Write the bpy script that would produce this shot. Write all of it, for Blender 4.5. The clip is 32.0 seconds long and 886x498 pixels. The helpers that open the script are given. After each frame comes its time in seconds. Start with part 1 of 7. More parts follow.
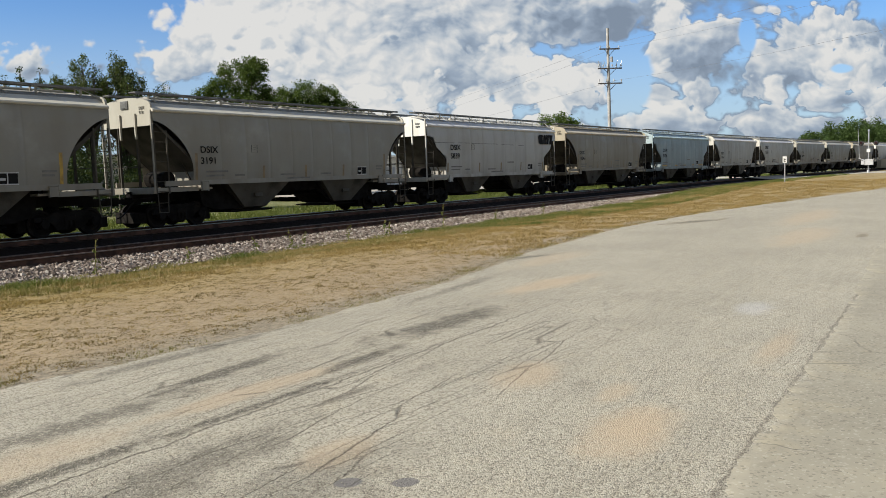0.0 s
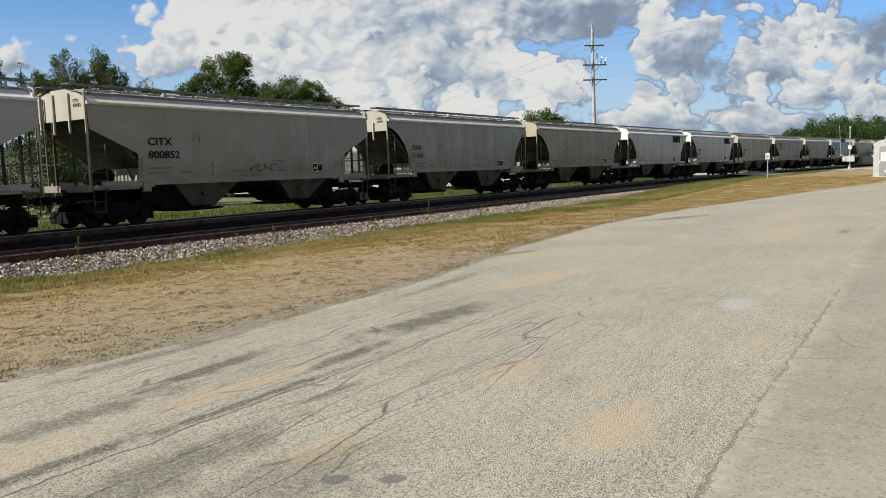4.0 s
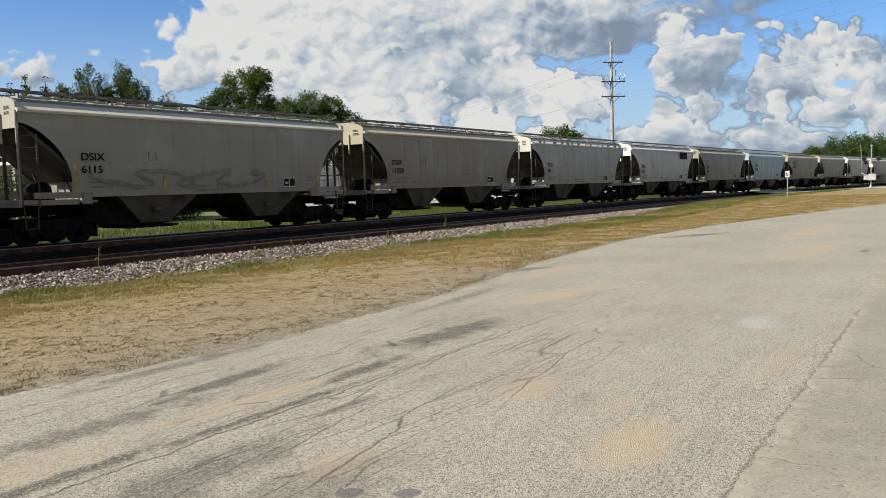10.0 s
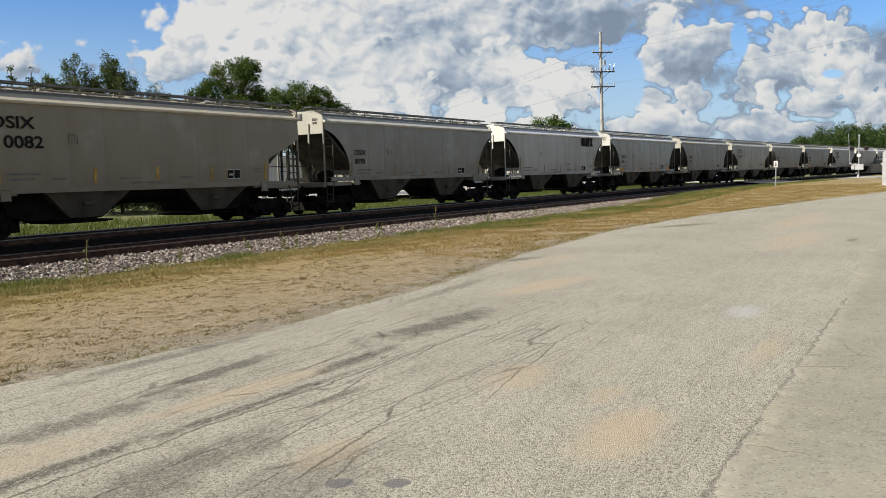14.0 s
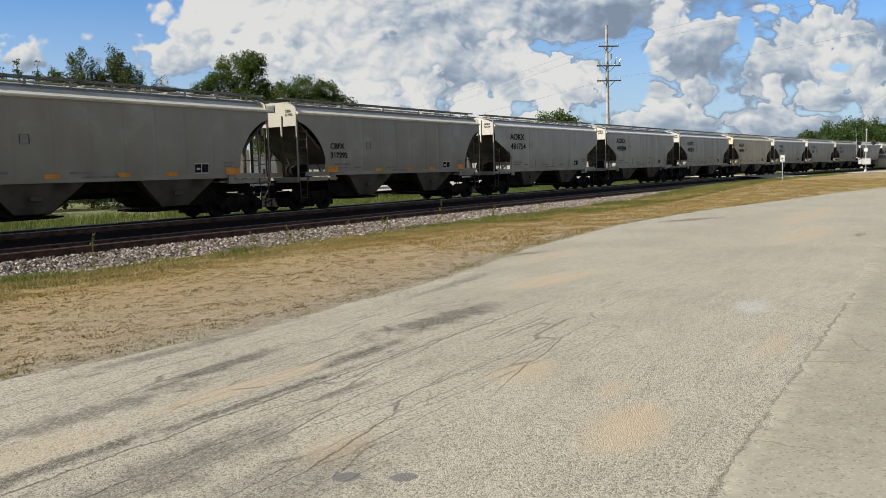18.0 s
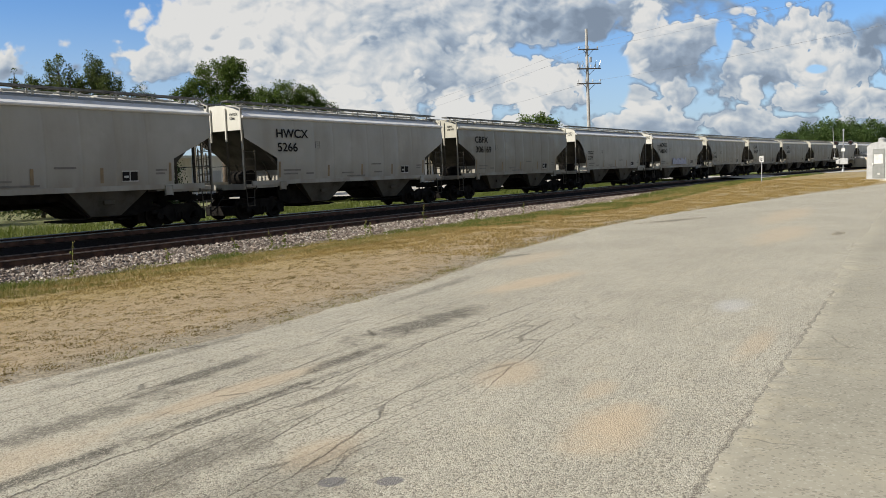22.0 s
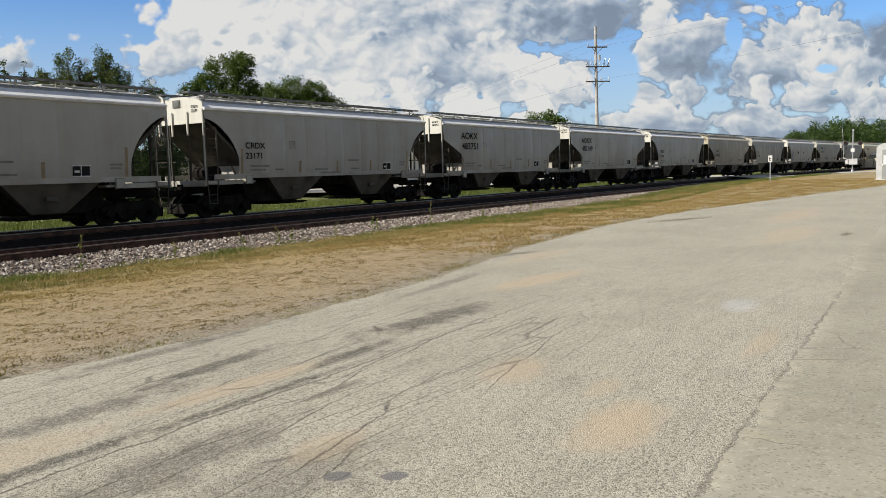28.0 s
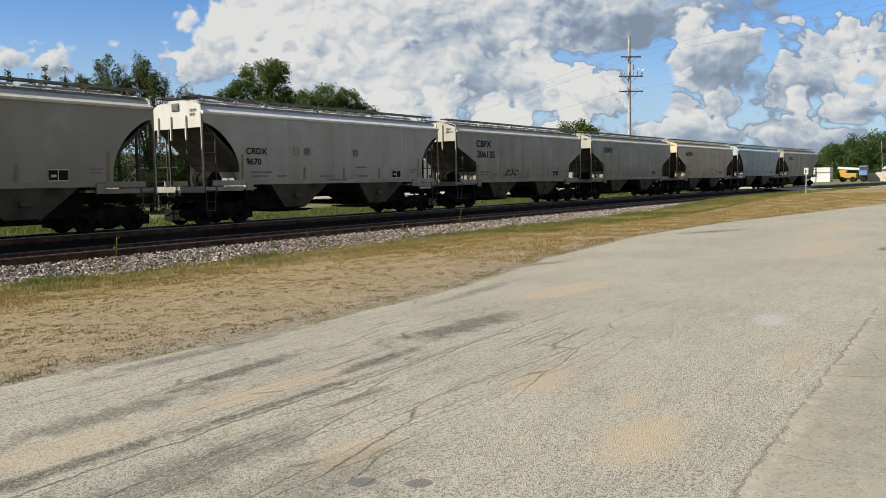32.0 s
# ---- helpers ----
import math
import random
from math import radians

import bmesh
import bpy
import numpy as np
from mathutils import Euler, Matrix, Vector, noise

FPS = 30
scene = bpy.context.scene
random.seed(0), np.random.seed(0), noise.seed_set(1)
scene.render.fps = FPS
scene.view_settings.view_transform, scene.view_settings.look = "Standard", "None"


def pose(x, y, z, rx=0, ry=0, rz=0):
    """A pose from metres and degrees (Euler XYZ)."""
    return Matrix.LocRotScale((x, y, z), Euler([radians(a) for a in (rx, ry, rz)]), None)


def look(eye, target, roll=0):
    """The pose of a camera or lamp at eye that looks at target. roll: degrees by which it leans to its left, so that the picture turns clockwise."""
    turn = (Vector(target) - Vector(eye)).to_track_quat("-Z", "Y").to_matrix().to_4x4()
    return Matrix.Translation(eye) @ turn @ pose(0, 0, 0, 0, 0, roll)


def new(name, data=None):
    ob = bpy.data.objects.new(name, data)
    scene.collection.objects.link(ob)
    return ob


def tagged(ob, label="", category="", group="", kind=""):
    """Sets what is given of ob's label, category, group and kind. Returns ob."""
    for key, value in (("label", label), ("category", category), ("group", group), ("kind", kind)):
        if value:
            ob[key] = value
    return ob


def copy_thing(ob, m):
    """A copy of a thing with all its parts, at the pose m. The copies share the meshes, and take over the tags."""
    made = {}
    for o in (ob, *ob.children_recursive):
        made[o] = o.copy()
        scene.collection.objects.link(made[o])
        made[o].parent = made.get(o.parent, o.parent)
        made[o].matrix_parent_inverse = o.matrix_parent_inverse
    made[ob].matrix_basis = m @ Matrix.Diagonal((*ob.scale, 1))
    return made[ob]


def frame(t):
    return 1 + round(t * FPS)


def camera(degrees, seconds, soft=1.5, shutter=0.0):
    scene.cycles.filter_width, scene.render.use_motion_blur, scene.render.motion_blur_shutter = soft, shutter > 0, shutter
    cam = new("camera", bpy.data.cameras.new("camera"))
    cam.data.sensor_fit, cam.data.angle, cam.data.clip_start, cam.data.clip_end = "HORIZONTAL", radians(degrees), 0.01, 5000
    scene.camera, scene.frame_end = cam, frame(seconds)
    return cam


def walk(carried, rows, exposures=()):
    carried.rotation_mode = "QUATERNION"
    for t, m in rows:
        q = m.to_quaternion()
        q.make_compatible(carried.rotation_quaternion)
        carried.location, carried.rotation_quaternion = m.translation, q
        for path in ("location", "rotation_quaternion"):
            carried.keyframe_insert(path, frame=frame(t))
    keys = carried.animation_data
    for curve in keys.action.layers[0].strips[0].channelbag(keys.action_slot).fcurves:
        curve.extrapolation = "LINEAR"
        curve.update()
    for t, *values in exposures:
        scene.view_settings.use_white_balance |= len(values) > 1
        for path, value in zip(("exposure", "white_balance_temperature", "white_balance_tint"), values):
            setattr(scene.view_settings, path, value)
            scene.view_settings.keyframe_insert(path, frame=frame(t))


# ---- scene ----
cam = camera(58.5, 32.0, soft=0.8)
# seconds, x, y, z, pitch, roll, yaw of the hand-held camera
PATH = [
    (0, 0.000, 0.000, 1.872, -5.369, 1.948, -57.215),
    (0.5, -0.004, 0.005, 1.871, -5.666, 1.761, -57.296),
    (1, -0.002, 0.010, 1.874, -5.841, 1.293, -57.346),
    (1.5, 0.007, 0.015, 1.869, -5.953, 1.435, -57.191),
    (2, 0.015, 0.019, 1.870, -6.143, 1.523, -57.177),
    (2.5, 0.017, 0.021, 1.867, -6.358, 1.271, -57.250),
    (3, 0.012, 0.019, 1.865, -6.074, 1.107, -56.662),
    (3.5, 0.008, -0.000, 1.865, -5.971, 1.934, -56.855),
    (4, -0.003, 0.015, 1.872, -5.678, 1.904, -58.292),
    (4.5, -0.007, 0.019, 1.869, -5.319, 1.164, -58.223),
    (6.5, 0.003, 0.012, 1.863, -5.520, 2.505, -56.902),
    (7, -0.000, 0.012, 1.865, -5.648, 2.176, -56.886),
    (7.5, -0.002, 0.010, 1.869, -5.748, 2.055, -56.822),
    (8, -0.002, 0.009, 1.869, -5.762, 2.246, -56.783),
    (8.5, -0.012, 0.004, 1.868, -5.816, 2.180, -56.809),
    (9, -0.016, 0.006, 1.873, -5.694, 1.930, -56.940),
    (9.5, -0.013, 0.011, 1.876, -4.740, 1.256, -57.010),
    (10, -0.024, 0.003, 1.873, -4.550, 1.433, -57.030),
    (10.5, -0.016, 0.006, 1.875, -4.669, 1.550, -57.366),
    (11, -0.017, 0.002, 1.874, -4.738, 1.557, -57.214),
    (11.5, -0.010, -0.003, 1.870, -4.877, 1.676, -57.267),
    (12, -0.019, -0.005, 1.872, -5.274, 1.461, -58.122),
    (12.5, -0.006, 0.002, 1.875, -5.487, 1.898, -58.720),
    (13, -0.003, 0.003, 1.873, -5.352, 1.830, -58.596),
    (13.5, -0.018, -0.007, 1.872, -5.221, 1.648, -58.103),
    (15.5, -0.013, 0.009, 1.863, -5.503, 1.631, -57.228),
    (16, -0.004, 0.015, 1.862, -5.793, 1.539, -57.165),
    (16.5, 0.006, 0.021, 1.866, -5.727, 1.335, -57.274),
    (17, 0.003, 0.012, 1.865, -5.608, 1.862, -57.286),
    (17.5, 0.000, 0.014, 1.864, -5.652, 1.420, -57.325),
    (18, -0.012, 0.016, 1.867, -5.645, 1.511, -57.375),
    (18.5, -0.014, 0.018, 1.868, -5.546, 1.751, -57.360),
    (19, -0.011, 0.015, 1.862, -5.408, 1.675, -57.526),
    (19.5, -0.013, 0.017, 1.862, -5.118, 1.852, -57.798),
    (20, -0.021, 0.011, 1.862, -5.141, 2.133, -57.731),
    (20.5, -0.015, 0.014, 1.865, -5.095, 1.733, -57.889),
    (21, -0.020, 0.011, 1.864, -5.130, 1.575, -58.045),
    (21.5, -0.019, 0.009, 1.863, -5.363, 1.902, -58.273),
    (22, -0.013, 0.013, 1.860, -5.396, 2.110, -58.654),
    (22.5, -0.018, 0.016, 1.866, -5.374, 1.914, -58.870),
    (23, -0.019, 0.021, 1.865, -5.429, 1.792, -58.929),
    (23.5, -0.016, 0.021, 1.864, -5.563, 1.644, -58.949),
    (24, -0.009, 0.021, 1.867, -5.706, 1.721, -58.798),
    (24.5, -0.000, 0.031, 1.858, -5.981, 1.697, -58.639),
    (25, 0.007, 0.033, 1.863, -6.222, 1.689, -58.555),
    (25.5, 0.008, 0.034, 1.865, -6.245, 1.603, -58.570),
    (27.5, -0.019, 0.013, 1.859, -5.756, 1.592, -58.205),
    (28, -0.027, 0.008, 1.859, -5.610, 1.591, -58.123),
    (28.5, -0.019, 0.009, 1.862, -5.516, 1.708, -58.269),
    (29, -0.023, 0.004, 1.860, -5.525, 1.712, -58.379),
    (29.5, -0.024, 0.006, 1.863, -5.617, 1.567, -58.284),
    (30, -0.021, 0.013, 1.861, -5.519, 1.609, -57.626),
    (30.5, -0.018, 0.015, 1.857, -5.378, 1.541, -56.778),
    (31, -0.024, 0.010, 1.854, -5.221, 1.660, -56.232),
    (31.5, -0.025, 0.000, 1.856, -5.124, 2.096, -56.125),
    (32, -0.040, -0.013, 1.865, -4.980, 0.877, -55.901),
]
walk(cam, [(t, pose(x, y, z, 90 + p, r, w)) for t, x, y, z, p, r, w in PATH])

# ---------------------------------------------------------------- light
SUN_FROM = Vector((-1.08, 0.78, 1.0)).normalized()
sun_data = bpy.data.lights.new("sun", "SUN")
sun_data.energy, sun_data.angle, sun_data.color = 3.7, radians(0.5), (1.0, 0.935, 0.83)
sun = new("sun", sun_data)
sun.matrix_world = look(SUN_FROM * 50, (0, 0, 0))
scene.view_settings.exposure = 0.73

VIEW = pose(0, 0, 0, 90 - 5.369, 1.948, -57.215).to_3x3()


def make_world():
    world = bpy.data.worlds.new("sky")
    scene.world = world
    world.use_nodes = True
    nt = world.node_tree
    nt.nodes.clear()
    link = nt.links.new

    def node(kind, **props):
        n = nt.nodes.new(kind)
        for k, v in props.items():
            if k == "operation":
                n.operation = v
            elif k == "blend":
                n.data_type, n.blend_type = "RGBA", v
            elif k == "clamp":
                n.use_clamp = v
        return n

    def put(sock, v):
        if isinstance(v, bpy.types.NodeSocket):
            link(v, sock)
        else:
            sock.default_value = v

    def fn(op, a, b=0.0, clamp=False):
        n = node("ShaderNodeMath", operation=op, clamp=clamp)
        put(n.inputs[0], a), put(n.inputs[1], b)
        return n.outputs[0]

    def dot(a, b):
        n = node("ShaderNodeVectorMath", operation="DOT_PRODUCT")
        put(n.inputs[0], a), put(n.inputs[1], b)
        return n.outputs["Value"]

    def step(v, lo, hi, a=0.0, b=1.0):
        n = nt.nodes.new("ShaderNodeMapRange")
        n.interpolation_type = "SMOOTHSTEP"
        put(n.inputs[0], v)
        for i, q in enumerate((lo, hi, a, b)):
            n.inputs[i + 1].default_value = q
        return n.outputs[0]

    def mix(f, a, b):
        n = node("ShaderNodeMix", blend="MIX")
        put(n.inputs["Factor"], f), put(n.inputs[6], a), put(n.inputs[7], b)
        return n.outputs[2]

    way = nt.nodes.new("ShaderNodeTexCoord").outputs["Generated"]
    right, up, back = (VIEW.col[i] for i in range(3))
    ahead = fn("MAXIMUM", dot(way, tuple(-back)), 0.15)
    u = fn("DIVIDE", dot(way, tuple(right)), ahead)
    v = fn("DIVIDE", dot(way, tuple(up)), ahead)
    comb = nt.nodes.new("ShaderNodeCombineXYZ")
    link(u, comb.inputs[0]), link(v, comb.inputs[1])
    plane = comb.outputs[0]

    def noise_at(shift, scale, detail, rough, dist=0.0, stretch=(1, 1.35, 1)):
        m = nt.nodes.new("ShaderNodeMapping")
        m.inputs["Location"].default_value, m.inputs["Scale"].default_value = shift, stretch
        link(plane, m.inputs[0])
        n = nt.nodes.new("ShaderNodeTexNoise")
        n.inputs["Scale"].default_value, n.inputs["Detail"].default_value = scale, detail
        n.inputs["Roughness"].default_value, n.inputs["Distortion"].default_value = rough, dist
        link(m.outputs[0], n.inputs["Vector"])
        return n.outputs["Fac"]

    def billow(shift, scale):
        m = nt.nodes.new("ShaderNodeMapping")
        m.inputs["Location"].default_value, m.inputs["Scale"].default_value = shift, (1, 1.25, 1)
        w = nt.nodes.new("ShaderNodeTexNoise")
        w.inputs["Scale"].default_value, w.inputs["Detail"].default_value = 9.0, 3.0
        link(plane, w.inputs["Vector"])
        bend = node("ShaderNodeVectorMath", operation="MULTIPLY_ADD")
        link(w.outputs["Color"], bend.inputs[0])
        bend.inputs[1].default_value = (0.06, 0.06, 0)
        link(plane, bend.inputs[2])
        link(bend.outputs[0], m.inputs[0])
        n = nt.nodes.new("ShaderNodeTexVoronoi")
        n.voronoi_dimensions = "2D"
        n.inputs["Scale"].default_value, n.inputs["Detail"].default_value = scale, 2.0
        n.inputs["Roughness"].default_value = 0.5
        link(m.outputs[0], n.inputs["Vector"])
        return n.outputs["Distance"]

    def blobs(rows):
        total = None
        for cu, cv, ru, rv, amount in rows:
            m = nt.nodes.new("ShaderNodeMapping")
            m.inputs["Location"].default_value = (-cu / ru, -cv / rv, 0)
            m.inputs["Scale"].default_value = (1 / ru, 1 / rv, 1)
            link(plane, m.inputs[0])
            n = node("ShaderNodeVectorMath", operation="LENGTH")
            link(m.outputs[0], n.inputs[0])
            b = step(n.outputs["Value"], 0.0, 1.0, amount, 0.0)
            total = b if total is None else fn("ADD", total, b)
        return total

    big = noise_at((3.1, 1.7, 0), 4.5, 9.0, 0.6, 0.2)
    mid = noise_at((7.3, 2.2, 0), 13.0, 8.0, 0.62, 0.2)
    mid_lit = noise_at((7.3 + 0.012, 2.2 - 0.016, 0), 13.0, 6.0, 0.6, 0.2)
    knob, knob_lit = billow((0.9, 0.1, 0), 36.0), billow((0.9 + 0.005, 0.1 - 0.007, 0), 36.0)
    puff, puff_lit = billow((0.2, 0.5, 0), 15.0), billow((0.2 + 0.012, 0.5 - 0.016, 0), 15.0)
    rag = fn("ADD", fn("MULTIPLY", fn("SUBTRACT", 0.72, puff), 0.045), fn("MULTIPLY", fn("SUBTRACT", 0.72, knob), 0.020))
    rag = fn("ADD", rag, fn("MULTIPLY", fn("SUBTRACT", mid, 0.25), 0.05))
    relief = fn("ADD", fn("MULTIPLY", fn("SUBTRACT", mid_lit, mid), 0.7), fn("MULTIPLY", fn("SUBTRACT", puff, puff_lit), 0.40))
    relief = fn("ADD", relief, fn("MULTIPLY", fn("SUBTRACT", knob, knob_lit), 0.25))
    relief = fn("ADD", relief, fn("MULTIPLY", fn("SUBTRACT", big, 0.5), 0.9))
    mask, light = None, None
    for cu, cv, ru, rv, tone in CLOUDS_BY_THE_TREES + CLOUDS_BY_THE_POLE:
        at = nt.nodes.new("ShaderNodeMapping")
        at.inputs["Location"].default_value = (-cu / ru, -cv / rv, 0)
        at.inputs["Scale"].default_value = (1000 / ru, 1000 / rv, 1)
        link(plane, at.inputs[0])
        axes = nt.nodes.new("ShaderNodeSeparateXYZ")
        link(at.outputs[0], axes.inputs[0])
        # flat-bottomed heap, lit from the upper left
        drop = fn("MULTIPLY", fn("MINIMUM", axes.outputs[1], 0.0), 1.45)
        rise = fn("ADD", fn("MAXIMUM", axes.outputs[1], 0.0), drop)
        far = fn("SQRT", fn("ADD", fn("MULTIPLY", axes.outputs[0], axes.outputs[0]), fn("MULTIPLY", rise, rise)))
        depth = fn("ADD", fn("MULTIPLY", fn("SUBTRACT", 1.0, far), min(ru, rv) / 1000), rag)
        m = step(depth, 0.0, 0.016 if tone > 0.6 else 0.045)
        glow = fn("ADD", fn("MULTIPLY", fn("MAXIMUM", axes.outputs[1], -0.4), 0.32 if tone > 0.6 else 0.12), fn("MULTIPLY", axes.outputs[0], -0.15))
        glow = fn("ADD", fn("ADD", glow, relief), tone - 0.12)
        if mask is None:
            mask, light = m, glow
        else:
            mask = fn("MAXIMUM", mask, m)
            n = node("ShaderNodeMix")
            put(n.inputs[0], m), put(n.inputs[2], light), put(n.inputs[3], glow)
            light = n.outputs[0]
    gap = blobs(CLOUD_GAPS)
    mask = fn("MULTIPLY", mask, fn("SUBTRACT", 1.0, step(fn("ADD", gap, fn("MULTIPLY", rag, 4.0)), 0.30, 0.55), True))
    light = fn("SUBTRACT", light, fn("MULTIPLY", blobs(CLOUD_SHADE), fn("ADD", 0.65, fn("MULTIPLY", mid, 0.7))), True)
    cloud = nt.nodes.new("ShaderNodeValToRGB")
    ramp = cloud.color_ramp
    ramp.elements[0].position, ramp.elements[0].color = 0.0, (0.29, 0.36, 0.46, 1)
    ramp.elements[1].position, ramp.elements[1].color = 0.80, (0.99, 0.98, 0.95, 1)
    for at, col in ((0.28, (0.42, 0.51, 0.63, 1)), (0.52, (0.68, 0.74, 0.80, 1))):
        e = ramp.elements.new(at)
        e.color = col
    link(light, cloud.inputs[0])
    sky = nt.nodes.new("ShaderNodeTexSky")
    sky.sky_type, sky.sun_disc = "NISHITA", False
    sky.sun_elevation, sky.sun_rotation = math.asin(SUN_FROM.z), math.atan2(SUN_FROM.x, SUN_FROM.y)
    sky.air_density, sky.dust_density, sky.ozone_density = 1.0, 0.6, 2.5
    scaled = node("ShaderNodeVectorMath", operation="SCALE")
    tint = node("ShaderNodeVectorMath", operation="MULTIPLY")
    link(sky.outputs[0], tint.inputs[0])
    tint.inputs[1].default_value = (0.68, 0.95, 1.28)
    link(tint.outputs[0], scaled.inputs[0])
    scaled.inputs["Scale"].default_value = SKY
    hazy = mix(step(v, 0.33, 0.14, 0.0, 0.62), scaled.outputs[0], (0.30, 0.365, 0.43, 1))
    bright = node("ShaderNodeVectorMath", operation="SCALE")
    link(cloud.outputs[0], bright.inputs[0])
    bright.inputs["Scale"].default_value = CLOUD
    mask = fn("MULTIPLY", mask, step(dot(way, tuple(-back)), 0.30, 0.62))
    seen = mix(fn("MULTIPLY", mask, 0.97), hazy, bright.outputs[0])
    # thin pale veil over the rest of the sky
    veil = step(dot(way, tuple(-back)), 0.50, 0.05, 0.0, 0.75)
    seen = mix(veil, seen, (0.145, 0.140, 0.124, 1))
    bg = nt.nodes.new("ShaderNodeBackground")
    bg.inputs["Strength"].default_value = 1.0
    link(seen, bg.inputs[0])
    out = nt.nodes.new("ShaderNodeOutputWorld")
    link(bg.outputs[0], out.inputs[0])


SKY, CLOUD = 0.068, 0.455
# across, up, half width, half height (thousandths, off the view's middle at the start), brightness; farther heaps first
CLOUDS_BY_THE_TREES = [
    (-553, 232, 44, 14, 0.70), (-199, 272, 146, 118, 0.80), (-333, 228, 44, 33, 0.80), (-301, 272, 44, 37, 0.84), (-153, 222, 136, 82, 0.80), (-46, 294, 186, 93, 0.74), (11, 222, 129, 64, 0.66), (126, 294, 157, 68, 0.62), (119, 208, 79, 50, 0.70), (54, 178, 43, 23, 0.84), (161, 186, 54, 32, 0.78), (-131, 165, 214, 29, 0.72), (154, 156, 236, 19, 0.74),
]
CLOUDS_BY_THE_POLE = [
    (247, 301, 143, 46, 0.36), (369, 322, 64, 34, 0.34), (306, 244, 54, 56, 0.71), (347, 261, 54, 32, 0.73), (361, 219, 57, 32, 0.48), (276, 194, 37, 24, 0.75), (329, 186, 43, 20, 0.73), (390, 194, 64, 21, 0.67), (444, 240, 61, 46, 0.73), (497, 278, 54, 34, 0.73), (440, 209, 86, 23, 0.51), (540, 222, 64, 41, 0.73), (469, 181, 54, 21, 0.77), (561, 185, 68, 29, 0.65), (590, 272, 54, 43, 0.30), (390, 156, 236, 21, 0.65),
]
CLOUD_GAPS = [(0.235, 0.215, 0.050, 0.075, 1.0), (0.385, 0.270, 0.022, 0.045, 0.8), (0.43, 0.320, 0.075, 0.022, 0.8), (0.505, 0.228, 0.03, 0.012, 0.6)]
# across, up, half width, half height, amount of the grey undersides
CLOUD_SHADE = [
    (0.06, 0.208, 0.13, 0.030, 0.42), (0.05, 0.250, 0.11, 0.028, 0.26), (-0.045, 0.272, 0.10, 0.020, 0.22), (0.32, 0.226, 0.065, 0.035, 0.30),
    (0.395, 0.176, 0.05, 0.014, 0.34), (0.455, 0.212, 0.08, 0.016, 0.30), (0.52, 0.186, 0.09, 0.016, 0.28), (0.20, 0.29, 0.18, 0.05, 0.18),
    (-0.16, 0.225, 0.09, 0.03, 0.10), (0.13, 0.31, 0.05, 0.03, 0.14), (0.44, 0.24, 0.30, 0.16, 0.17),
]
make_world()

